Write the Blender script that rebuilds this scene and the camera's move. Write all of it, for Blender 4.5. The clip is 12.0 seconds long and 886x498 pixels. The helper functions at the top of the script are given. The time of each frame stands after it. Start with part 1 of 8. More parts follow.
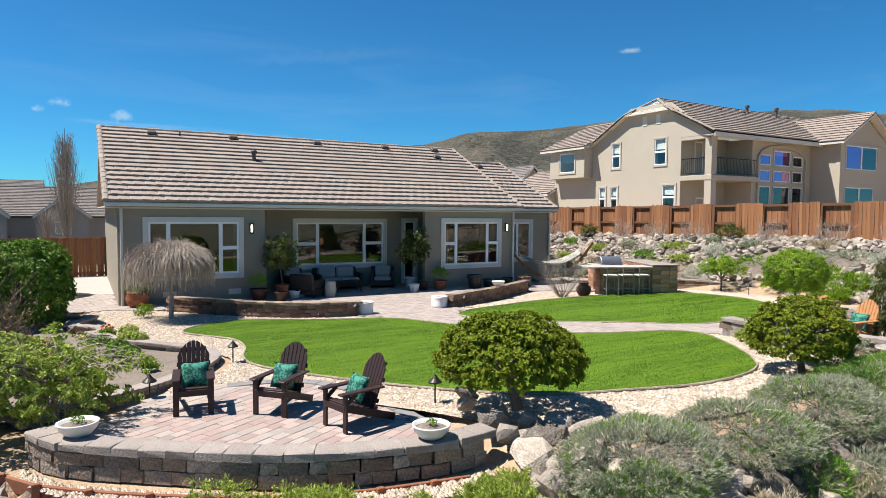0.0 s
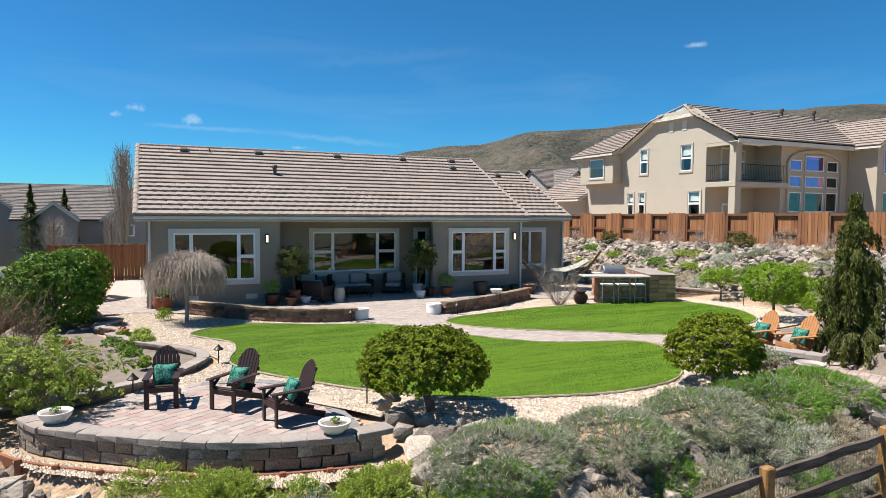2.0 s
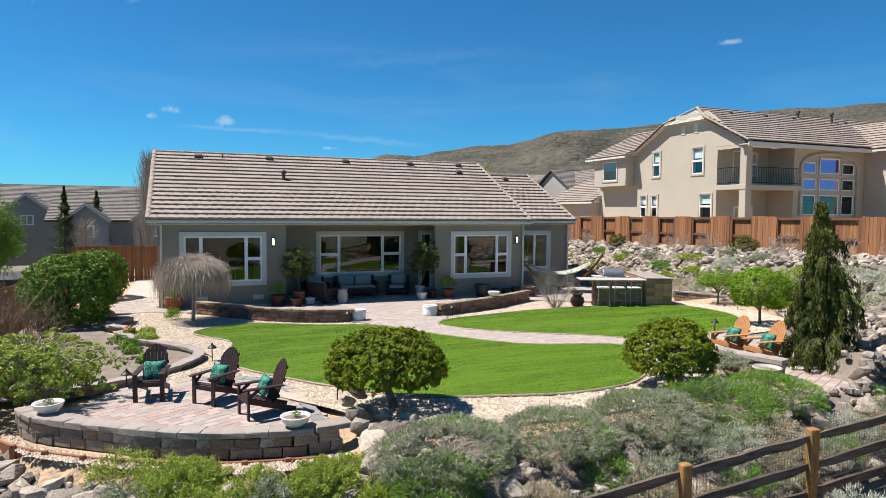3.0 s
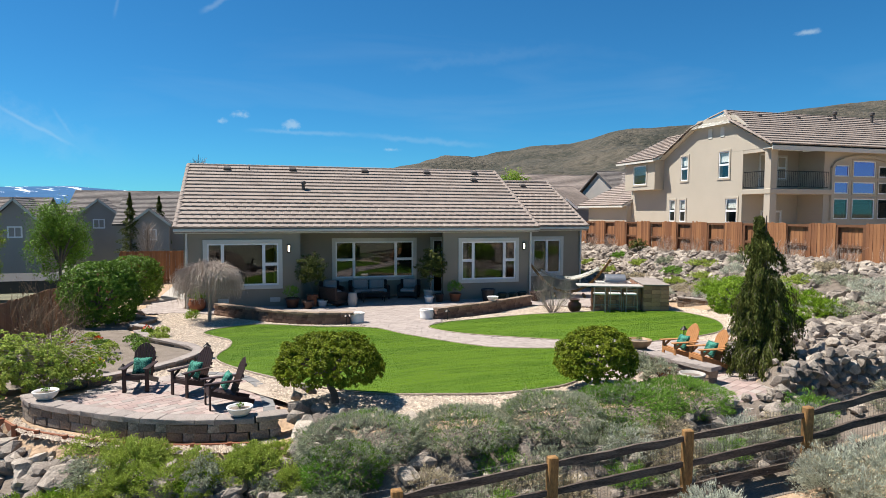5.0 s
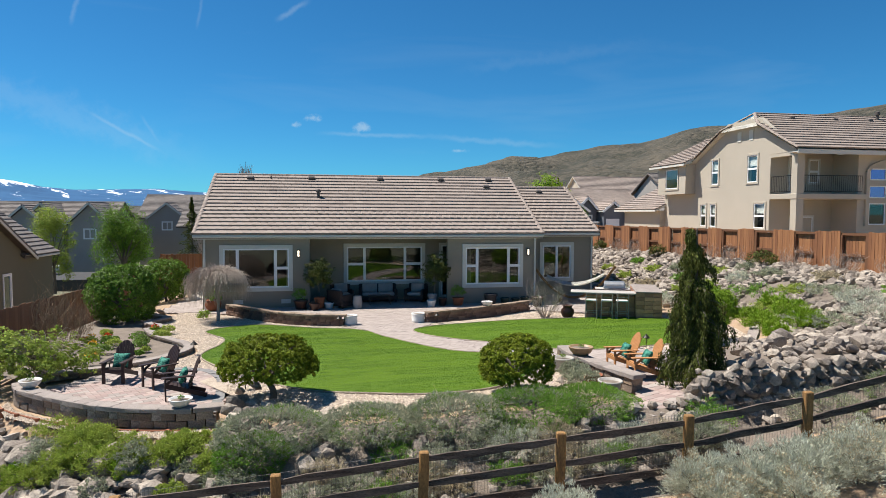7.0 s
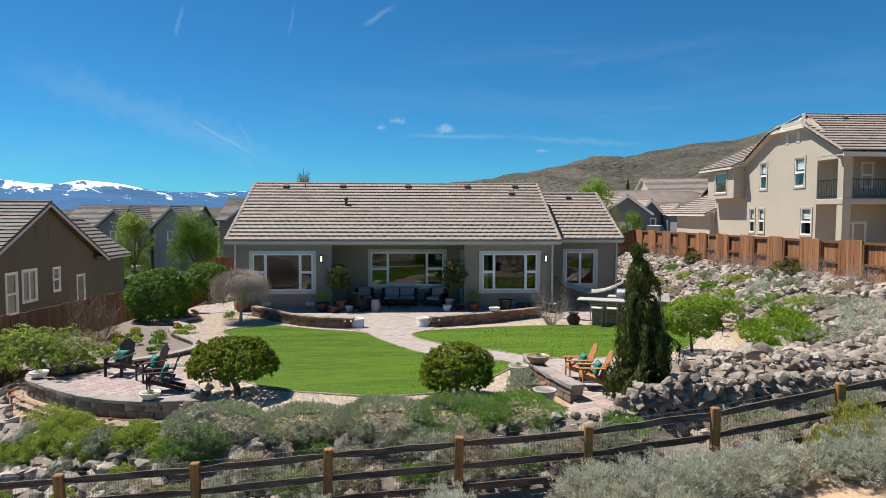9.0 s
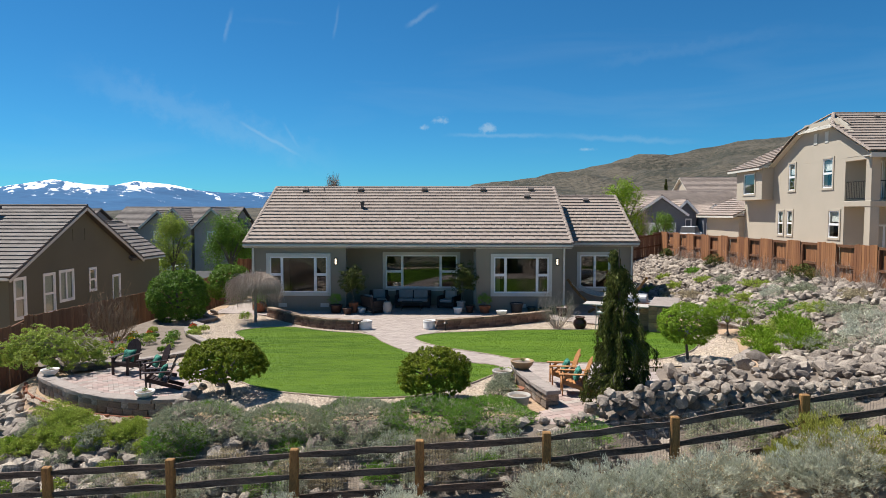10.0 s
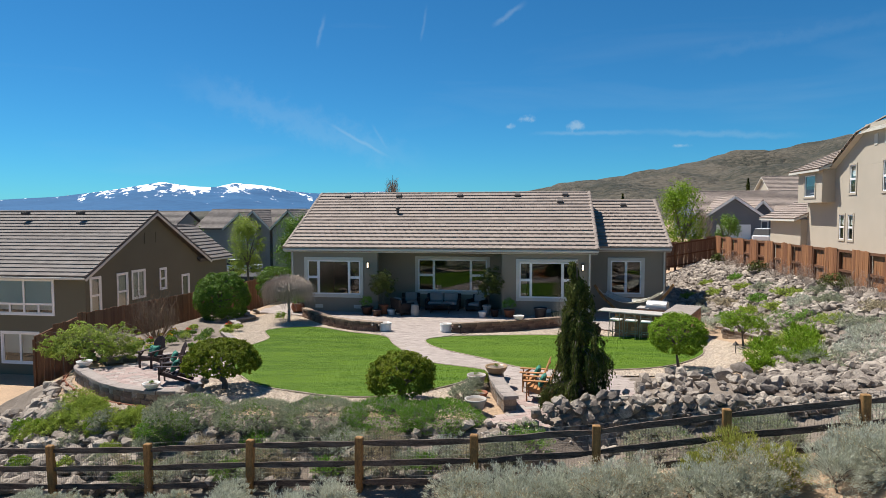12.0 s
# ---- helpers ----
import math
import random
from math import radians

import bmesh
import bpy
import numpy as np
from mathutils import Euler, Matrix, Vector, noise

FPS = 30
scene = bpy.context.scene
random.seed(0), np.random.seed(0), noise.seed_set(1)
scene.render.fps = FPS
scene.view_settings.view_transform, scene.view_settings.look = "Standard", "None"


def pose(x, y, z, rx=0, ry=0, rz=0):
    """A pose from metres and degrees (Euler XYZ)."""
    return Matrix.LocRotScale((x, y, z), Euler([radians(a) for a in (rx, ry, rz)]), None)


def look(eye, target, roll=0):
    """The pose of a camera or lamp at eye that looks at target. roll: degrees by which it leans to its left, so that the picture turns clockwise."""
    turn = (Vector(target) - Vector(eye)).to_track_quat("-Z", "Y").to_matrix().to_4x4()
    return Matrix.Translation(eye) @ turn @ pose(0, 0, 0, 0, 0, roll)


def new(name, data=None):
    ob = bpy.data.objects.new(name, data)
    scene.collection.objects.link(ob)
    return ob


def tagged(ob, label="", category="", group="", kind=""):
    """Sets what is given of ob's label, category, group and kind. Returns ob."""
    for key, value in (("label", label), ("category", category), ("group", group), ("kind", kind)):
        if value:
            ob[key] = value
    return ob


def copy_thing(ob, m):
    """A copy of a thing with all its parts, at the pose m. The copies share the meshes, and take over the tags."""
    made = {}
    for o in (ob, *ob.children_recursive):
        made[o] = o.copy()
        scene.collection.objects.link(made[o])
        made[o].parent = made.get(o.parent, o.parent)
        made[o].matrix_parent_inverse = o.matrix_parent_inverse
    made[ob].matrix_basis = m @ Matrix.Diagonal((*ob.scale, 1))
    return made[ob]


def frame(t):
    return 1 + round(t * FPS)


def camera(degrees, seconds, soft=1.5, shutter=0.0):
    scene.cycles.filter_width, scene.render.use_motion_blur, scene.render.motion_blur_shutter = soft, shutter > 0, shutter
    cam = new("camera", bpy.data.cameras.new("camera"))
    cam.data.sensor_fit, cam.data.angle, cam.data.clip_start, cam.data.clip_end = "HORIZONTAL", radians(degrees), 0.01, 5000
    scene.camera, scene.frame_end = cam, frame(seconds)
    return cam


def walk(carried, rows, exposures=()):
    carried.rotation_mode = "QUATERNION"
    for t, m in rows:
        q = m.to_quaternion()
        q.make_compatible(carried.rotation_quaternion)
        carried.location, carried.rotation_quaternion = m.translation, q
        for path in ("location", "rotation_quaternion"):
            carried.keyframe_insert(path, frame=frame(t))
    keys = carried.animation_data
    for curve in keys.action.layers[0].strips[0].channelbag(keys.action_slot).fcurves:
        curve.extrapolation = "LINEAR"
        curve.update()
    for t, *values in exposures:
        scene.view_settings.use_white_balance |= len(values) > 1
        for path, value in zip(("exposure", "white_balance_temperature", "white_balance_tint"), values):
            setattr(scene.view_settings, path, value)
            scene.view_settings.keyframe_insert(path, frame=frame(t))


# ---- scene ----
cam = camera(69.9, 12.0, soft=0.5)
PATH = [
    (0, (-0.478, -21.624, 2.932), (0.511, -19.889, 2.82), 0.5),
    (1.5, (0.404, -23.154, 3.277), (1.27, -21.355, 3.163), 0.4),
    (2.5, (1.125, -24.198, 3.455), (1.91, -22.361, 3.34), 0.5),
    (5.5, (3.786, -27.074, 3.951), (4.299, -25.144, 3.836), 0.2),
    (6.5, (5.065, -27.879, 4.088), (5.476, -25.925, 3.974), 0.2),
    (9.5, (9.336, -29.568, 4.552), (9.366, -27.571, 4.44), 0.1),
    (10.5, (10.75, -29.874, 4.748), (10.647, -27.88, 4.633), 0.0),
    (12, (12.898, -30.362, 4.968), (12.593, -28.389, 4.853), -0.1),
]
walk(cam, [(t, look(eye, target, roll)) for t, eye, target, roll in PATH], [(0, 0.92), (5.5, 0.80), (12, 0.62)])

# ---- world and sun ----
SUN = Vector((-0.5, 0.26, 1.0)).normalized()
world = bpy.data.worlds.new("sky")
scene.world = world
world.use_nodes = True
wt = world.node_tree
sky = wt.nodes.new("ShaderNodeTexSky")
sky.sky_type, sky.sun_disc = "NISHITA", False
sky.sun_elevation = math.asin(SUN.z)
sky.sun_rotation = math.atan2(SUN.x, SUN.y)
sky.altitude, sky.air_density, sky.dust_density, sky.ozone_density = 1500, 1.0, 0.1, 2.5
wt.nodes["Background"].inputs["Strength"].default_value = 0.053
tone = wt.nodes.new("ShaderNodeMix")
tone.data_type, tone.blend_type = "RGBA", "MULTIPLY"
tone.inputs[0].default_value, tone.inputs[7].default_value = 1.0, (0.265, 0.89, 1.24, 1)
wt.links.new(sky.outputs[0], tone.inputs[6])
wc, wm, wn, wr, wx = (wt.nodes.new("ShaderNode" + k) for k in ("TexCoord", "Mapping", "TexNoise", "MapRange", "Mix"))
wm.inputs["Scale"].default_value, wm.inputs["Rotation"].default_value = (1.2, 3.0, 9.0), (0.2, 0.5, 0.4)
wn.inputs["Scale"].default_value, wn.inputs["Detail"].default_value, wn.inputs["Distortion"].default_value = 1.6, 8, 0.6
wr.inputs["From Min"].default_value, wr.inputs["From Max"].default_value, wr.inputs["To Max"].default_value = 0.56, 0.9, 0.10
wx.data_type = "RGBA"
wx.inputs[7].default_value = (7.0, 8.6, 9.4, 1)
wt.links.new(wc.outputs["Generated"], wm.inputs[0]), wt.links.new(wm.outputs[0], wn.inputs[0]), wt.links.new(wn.outputs[0], wr.inputs[0])
wt.links.new(tone.outputs[2], wx.inputs[6])


def sky_math(op, *args):
    n = wt.nodes.new("ShaderNodeMath")
    n.operation = op
    for i, v in enumerate(args):
        if isinstance(v, (int, float)):
            n.inputs[i].default_value = v
        else:
            wt.links.new(v, n.inputs[i])
    return n.outputs[0]


def sky_step(v, lo, hi, out=1.0):
    n = wt.nodes.new("ShaderNodeMapRange")
    n.interpolation_type = "SMOOTHSTEP"
    n.inputs["From Min"].default_value, n.inputs["From Max"].default_value, n.inputs["To Max"].default_value = lo, hi, out
    wt.links.new(v, n.inputs[0])
    return n.outputs[0]


wp, wf = wt.nodes.new("ShaderNodeSeparateXYZ"), wt.nodes.new("ShaderNodeTexNoise")
wf.inputs["Scale"].default_value, wf.inputs["Detail"].default_value, wf.inputs["Roughness"].default_value = 38.0, 7, 0.65
wt.links.new(wc.outputs["Generated"], wp.inputs[0]), wt.links.new(wc.outputs["Generated"], wf.inputs[0])
azimuth = sky_math("MULTIPLY", sky_math("ARCTAN2", wp.outputs[0], wp.outputs[1]), 57.2958)
elevation = sky_math("MULTIPLY", sky_math("ARCSINE", wp.outputs[2]), 57.2958)
ragged = sky_math("SUBTRACT", wf.outputs[0], 0.5)
cover = wr.outputs[0]
# wisps and old vapour trails: azimuth and elevation of both ends, half width, strength
for a0, e0, a1, e1, wide, gain in ((-19.3, 8.1, -12.9, 4.5, 0.22, 0.26), (-1.6, 6.95, 10.5, 6.8, 0.28, 0.24), (8.0, 6.9, 22.0, 5.8, 0.4, 0.2), (-4.6, 15.9, -1.2, 18.0, 0.32, 0.26), (-19.8, 13.8, -19.1, 17.0, 0.25, 0.2), (-10.8, 14.6, -10.1, 18.0, 0.2, 0.14), (-33.0, 11.5, -8.0, 3.6, 1.9, 0.16), (10.0, 12.4, 30.0, 14.5, 0.7, 0.07), (-15.2, 8.0, -13.6, 5.4, 0.2, 0.12)):
    L = math.hypot(a1 - a0, e1 - e0)
    ux, uy = (a1 - a0) / L, (e1 - e0) / L
    da, de = sky_math("SUBTRACT", azimuth, a0), sky_math("SUBTRACT", elevation, e0)
    along = sky_math("ADD", sky_math("MULTIPLY", da, ux), sky_math("MULTIPLY", de, uy))
    off = sky_math("ABSOLUTE", sky_math("ADD", sky_math("ADD", sky_math("MULTIPLY", da, -uy), sky_math("MULTIPLY", de, ux)), sky_math("MULTIPLY", ragged, wide * 2.2)))
    band = sky_math("MULTIPLY", sky_step(off, wide, 0.0, gain), sky_math("MULTIPLY", sky_step(along, 0.0, L * 0.3), sky_step(along, L, L * 0.6)))
    cover = sky_math("ADD", cover, sky_math("MULTIPLY", band, 0.6))
# small fair-weather puffs: azimuth, elevation, half width, half height
for a0, e0, ra, re in ((-2.9, 7.6, 0.75, 0.4), (-1.3, 8.2, 1.05, 0.5), (3.0, 7.4, 1.25, 0.55), (45.6, 13.75, 1.2, 0.3), (11.6, 5.55, 1.0, 0.3)):
    da, de = sky_math("MULTIPLY", sky_math("SUBTRACT", azimuth, a0), 1 / ra), sky_math("MULTIPLY", sky_math("SUBTRACT", elevation, e0), 1 / re)
    far = sky_math("ADD", sky_math("SQRT", sky_math("ADD", sky_math("MULTIPLY", da, da), sky_math("MULTIPLY", de, de))), sky_math("MULTIPLY", ragged, 2.6))
    cover = sky_math("ADD", cover, sky_step(far, 0.85, 0.0, 0.42))
wt.links.new(sky_math("MINIMUM", cover, 0.85), wx.inputs[0])
wt.links.new(wx.outputs[2], wt.nodes["Background"].inputs["Color"])
sun = new("sun", bpy.data.lights.new("sun", "SUN"))
sun.data.energy, sun.data.angle, sun.data.color = 5.0, radians(0.53), (1.0, 0.95, 0.88)
sun.matrix_world = look(SUN * 60, (0, 0, 0))


# ---- materials ----
def material(name, base, other=None, rough=0.8, scale=6.0, fine=60.0, bump=0.3, depth=0.01, spread=0.0, metal=0.0, mix=0.5, stretch=(1, 1, 1), island=False, spec=0.3, translucent=0.0):
    """Two-scale noise between two colours, fine relief, and a spread of tone from piece to piece."""
    m = bpy.data.materials.new(name)
    m.use_nodes = True
    nt = m.node_tree
    N, L = nt.nodes, nt.links
    b = N["Principled BSDF"]
    other = other or tuple(c * 0.7 for c in base)
    tc, mp = N.new("ShaderNodeTexCoord"), N.new("ShaderNodeMapping")
    mp.inputs["Scale"].default_value = stretch
    L.new(tc.outputs["Object"], mp.inputs[0])
    n1, n2 = N.new("ShaderNodeTexNoise"), N.new("ShaderNodeTexNoise")
    n1.inputs["Scale"].default_value, n2.inputs["Scale"].default_value = scale, fine
    n1.inputs["Detail"].default_value, n2.inputs["Detail"].default_value = 5, 4
    L.new(mp.outputs[0], n1.inputs[0]), L.new(mp.outputs[0], n2.inputs[0])
    add = N.new("ShaderNodeMath")
    add.operation = "ADD"
    L.new(n1.outputs[0], add.inputs[0]), L.new(n2.outputs[0], add.inputs[1])
    rng = N.new("ShaderNodeMapRange")
    rng.inputs["From Min"].default_value, rng.inputs["From Max"].default_value = 1.0 - mix * 0.7, 1.0 + mix * 0.7
    L.new(add.outputs[0], rng.inputs[0])
    cm = N.new("ShaderNodeMix")
    cm.data_type = "RGBA"
    cm.inputs[6].default_value, cm.inputs[7].default_value = (*base, 1), (*other, 1)
    L.new(rng.outputs[0], cm.inputs[0])
    out = cm.outputs[2]
    if spread:
        src = N.new("ShaderNodeNewGeometry").outputs["Random Per Island"] if island else N.new("ShaderNodeObjectInfo").outputs["Random"]
        r2 = N.new("ShaderNodeMapRange")
        r2.inputs["To Min"].default_value, r2.inputs["To Max"].default_value = 1 - spread, 1 + spread
        L.new(src, r2.inputs[0])
        hs = N.new("ShaderNodeHueSaturation")
        L.new(r2.outputs[0], hs.inputs["Value"])
        wob = N.new("ShaderNodeMath")
        wob.operation = "MULTIPLY_ADD"
        wob.inputs[1].default_value, wob.inputs[2].default_value = 0.03 * spread, 0.5 - 0.015 * spread
        L.new(src, wob.inputs[0]), L.new(wob.outputs[0], hs.inputs["Hue"])
        L.new(out, hs.inputs["Color"])
        out = hs.outputs[0]
    L.new(out, b.inputs["Base Color"])
    b.inputs["Roughness"].default_value, b.inputs["Metallic"].default_value = rough, metal
    b.inputs["Specular IOR Level"].default_value = spec * (0.35 if translucent else 1)
    if bump:
        bp = N.new("ShaderNodeBump")
        bp.inputs["Strength"].default_value, bp.inputs["Distance"].default_value = bump, depth
        L.new(n2.outputs[0], bp.inputs["Height"])
        L.new(bp.outputs[0], b.inputs["Normal"])
    if translucent:
        tr, ms = N.new("ShaderNodeBsdfTranslucent"), N.new("ShaderNodeMixShader")
        ms.inputs[0].default_value = translucent
        L.new(out, tr.inputs[0])
        L.new(b.outputs[0], ms.inputs[1]), L.new(tr.outputs[0], ms.inputs[2])
        L.new(ms.outputs[0], N["Material Output"].inputs[0])
    return m


def glass_material(name, tint, ior, gloss=(1, 1, 1)):
    m = bpy.data.materials.new(name)
    m.use_nodes = True
    N, L = m.node_tree.nodes, m.node_tree.links
    fr, tr, gl, ms = (N.new("ShaderNode" + k) for k in ("Fresnel", "BsdfTransparent", "BsdfGlossy", "MixShader"))
    fr.inputs[0].default_value = ior
    tr.inputs[0].default_value = (*tint, 1)
    gl.inputs["Roughness"].default_value, gl.inputs["Color"].default_value = 0.01, (*gloss, 1)
    L.new(fr.outputs[0], ms.inputs[0]), L.new(tr.outputs[0], ms.inputs[1]), L.new(gl.outputs[0], ms.inputs[2])
    L.new(ms.outputs[0], N["Material Output"].inputs[0])
    return m


STUCCO = material("stucco_taupe", (0.296, 0.256, 0.196), (0.256, 0.22, 0.168), 0.9, 0.8, 90, 0.35, 0.004)
STUCCO_CREAM = material("stucco_cream", (0.464, 0.408, 0.328), (0.4, 0.352, 0.28), 0.9, 0.5, 60, 0.3, 0.004)
STUCCO_OLIVE = material("stucco_olive", (0.148, 0.138, 0.0976), (0.124, 0.117, 0.0832), 0.9, 0.5, 60, 0.3, 0.004)
STUCCO_GREY = material("stucco_grey", (0.34, 0.315, 0.285), (0.29, 0.27, 0.245), 0.9, 0.5, 60, 0.3, 0.004)
TRIM = material("trim_paint", (0.60, 0.58, 0.515), (0.54, 0.52, 0.46), 0.6, 2, 80, 0.1, 0.002)
VINYL = material("white_vinyl", (0.80, 0.80, 0.79), (0.74, 0.74, 0.73), 0.4, 2, 80, 0.05, 0.002)
TILE = material("concrete_tile", (0.32, 0.26, 0.22), (0.232, 0.188, 0.16), 0.85, 0.9, 40, 0.4, 0.004, spread=0.09)
TILE_JOINED = material("concrete_tile_weathered", (0.32, 0.26, 0.22), (0.232, 0.188, 0.16), 0.85, 0.9, 40, 0.4, 0.004, spread=0.09, island=True)
TILE_GREY = material("concrete_tile_grey", (0.196, 0.172, 0.156), (0.14, 0.122, 0.11), 0.85, 0.9, 40, 0.4, 0.004, spread=0.12, island=True)
GLASS = glass_material("window_glass", (0.62, 0.68, 0.66), 1.85)
# near-black base colour stands in for the dimness of the rooms
DARK = material("dim_interior", (0.068, 0.064, 0.056), (0.048, 0.0448, 0.04), 0.9, 1, 20, 0.0)
GRASS = material("lawn_grass", (0.075, 0.15, 0.004), (0.11, 0.19, 0.008), 0.75, 1.3, 35, 0.8, 0.03, stretch=(0.6, 2.2, 1))
BLADE = material("grass_blade", (0.046, 0.115, 0.003), (0.17, 0.27, 0.015), 0.6, 0.7, 5, 0.0, spread=0.25, island=True, translucent=0.2, stretch=(0.3, 1.8, 1), mix=0.13)
GRAVEL = material("river_gravel_bed", (0.48, 0.4, 0.312), (0.304, 0.24, 0.184), 0.9, 3, 28, 1.0, 0.03, mix=0.35)
PEBBLE = material("river_pebble", (0.544, 0.456, 0.36), (0.44, 0.344, 0.256), 0.8, 4, 60, 0.2, 0.003, spread=0.35, island=True)
PAVER = material("clay_paver", (0.354, 0.275, 0.242), (0.305, 0.238, 0.212), 0.85, 3, 70, 0.4, 0.004, spread=0.2)
PAVER_JOINED = material("clay_paver_worn", (0.364, 0.308, 0.272), (0.288, 0.24, 0.212), 0.85, 3, 70, 0.4, 0.004, spread=0.11, island=True)
PAVER_PINK = material("pink_paver", (0.35, 0.257, 0.227), (0.305, 0.227, 0.201), 0.85, 3, 70, 0.4, 0.004, spread=0.15)
PAVER_BEIGE = material("beige_paver", (0.342, 0.294, 0.261), (0.298, 0.257, 0.227), 0.85, 3, 70, 0.4, 0.004, spread=0.15)
PAVER_GREY = material("grey_paver", (0.216, 0.208, 0.2), (0.176, 0.168, 0.16), 0.85, 3, 70, 0.4, 0.004, spread=0.15)
JOINT = material("joint_sand", (0.32, 0.256, 0.22), (0.248, 0.2, 0.172), 0.95, 6, 90, 0.4, 0.004)
BLOCK = material("split_block", (0.316, 0.258, 0.206), (0.165, 0.131, 0.103), 0.92, 4, 30, 1.0, 0.025, spread=0.32, mix=0.35)
BLOCK_WARM = material("split_block_warm", (0.303, 0.227, 0.165), (0.172, 0.124, 0.0894), 0.92, 4, 30, 1.0, 0.025, spread=0.25, mix=0.35)
BLOCK_PALE = material("split_block_pale", (0.372, 0.33, 0.289), (0.193, 0.165, 0.138), 0.92, 6, 30, 1.0, 0.025, spread=0.2, mix=0.3)
BLOCK_RED = material("split_block_red", (0.27, 0.165, 0.12), (0.13, 0.085, 0.065), 0.92, 5, 35, 0.9, 0.02, spread=0.35)
KITCHEN_BLOCK = material("kitchen_block", (0.50, 0.28, 0.18), (0.30, 0.165, 0.11), 0.92, 5, 35, 0.9, 0.02, spread=0.3)
CAP = material("cap_block", (0.337, 0.289, 0.255), (0.227, 0.193, 0.169), 0.9, 4, 45, 0.9, 0.015, spread=0.1, mix=0.4)
ROCK = material("quarry_rock", (0.376, 0.32, 0.264), (0.184, 0.152, 0.124), 0.9, 3.5, 24, 0.9, 0.03, spread=0.42, mix=0.4)
ROCK_JOINED = material("quarry_rock_pile", (0.376, 0.32, 0.264), (0.184, 0.152, 0.124), 0.9, 3.5, 24, 0.9, 0.03, spread=0.42, island=True, mix=0.4)
SOIL = material("dry_soil", (0.44, 0.304, 0.196), (0.296, 0.212, 0.14), 0.95, 0.5, 14, 0.9, 0.05, mix=0.35)
BED_SOIL = material("bed_soil", (0.24, 0.196, 0.156), (0.136, 0.11, 0.088), 0.95, 3, 30, 0.9, 0.03)
SCRUB = material("sagebrush_scrub", (0.20, 0.185, 0.12), (0.10, 0.105, 0.07), 0.95, 0.35, 3, 0.9, 0.2, mix=0.3)
ASPHALT = material("asphalt", (0.06, 0.06, 0.06), (0.045, 0.045, 0.045), 0.9, 1, 60, 0.3, 0.005)
CONCRETE = material("concrete", (0.4, 0.368, 0.328), (0.336, 0.312, 0.28), 0.85, 1.2, 50, 0.3, 0.004)
CEDAR = material("cedar_fence", (0.32, 0.144, 0.064), (0.208, 0.0896, 0.04), 0.8, 2.5, 30, 0.4, 0.005, spread=0.25, stretch=(5, 5, 0.5))
CEDAR_DARK = material("cedar_rail", (0.176, 0.08, 0.04), (0.12, 0.056, 0.028), 0.85, 2.5, 30, 0.4, 0.005, stretch=(5, 0.5, 5))
BROWN_BOARD = material("brown_board", (0.248, 0.132, 0.076), (0.168, 0.088, 0.052), 0.85, 2.5, 30, 0.4, 0.005, spread=0.2, stretch=(5, 5, 0.5))
RUST_BOARD = material("red_brown_timber", (0.272, 0.104, 0.052), (0.184, 0.072, 0.04), 0.8, 3, 40, 0.4, 0.004)
POST = material("post_wood", (0.368, 0.2, 0.068), (0.136, 0.072, 0.032), 0.8, 4, 40, 0.5, 0.006, stretch=(4, 4, 0.5), mix=0.35)
RAIL = material("rail_wood", (0.152, 0.116, 0.092), (0.044, 0.032, 0.0256), 0.85, 4, 40, 0.6, 0.008, stretch=(0.5, 4, 4), mix=0.3)
WIRE = material("galvanised_wire", (0.16, 0.155, 0.145), (0.11, 0.105, 0.10), 0.7, 4, 40, 0.0, metal=0.2)
DARK_WOOD = material("dark_stained_wood", (0.0416, 0.0224, 0.02), (0.0272, 0.0152, 0.0136), 0.5, 6, 40, 0.3, 0.003, stretch=(1, 3, 3))
ORANGE_WOOD = material("oiled_cedar", (0.448, 0.216, 0.084), (0.344, 0.152, 0.056), 0.55, 6, 40, 0.3, 0.003, stretch=(1, 3, 3))
TEAL = material("teal_leaf_fabric", (0.0048, 0.068, 0.0496), (0.06, 0.24, 0.172), 0.85, 12, 30, 0.3, 0.004, mix=0.14)
CUSHION = material("grey_cushion", (0.336, 0.32, 0.304), (0.272, 0.26, 0.248), 0.9, 5, 90, 0.3, 0.003)
WICKER = material("brown_wicker", (0.044, 0.032, 0.0264), (0.024, 0.0176, 0.016), 0.7, 20, 90, 0.8, 0.008)
CERAMIC = material("white_ceramic", (0.72, 0.70, 0.66), (0.62, 0.60, 0.56), 0.35, 3, 60, 0.15, 0.003)
TERRACOTTA = material("terracotta", (0.288, 0.104, 0.048), (0.208, 0.072, 0.036), 0.7, 5, 60, 0.2, 0.003)
BLACK_POT = material("black_resin", (0.02, 0.02, 0.022), (0.03, 0.03, 0.032), 0.5, 5, 60, 0.1, 0.002)
BROWN_POT = material("brown_glaze", (0.072, 0.036, 0.0256), (0.048, 0.024, 0.0176), 0.3, 5, 60, 0.1, 0.002)
GREEN_POT = material("green_glaze", (0.024, 0.044, 0.036), (0.016, 0.028, 0.024), 0.3, 5, 60, 0.1, 0.002)
METAL_DARK = material("dark_bronze", (0.03, 0.027, 0.024), (0.045, 0.04, 0.035), 0.45, 8, 60, 0.1, 0.002, metal=0.6)
STEEL = material("stainless", (0.50, 0.49, 0.47), (0.42, 0.41, 0.40), 0.45, 8, 60, 0.05, 0.001, metal=1.0)
CHROME = material("satin_chrome", (0.336, 0.328, 0.32), (0.256, 0.248, 0.24), 0.4, 8, 60, 0.05, 0.001, metal=0.5)
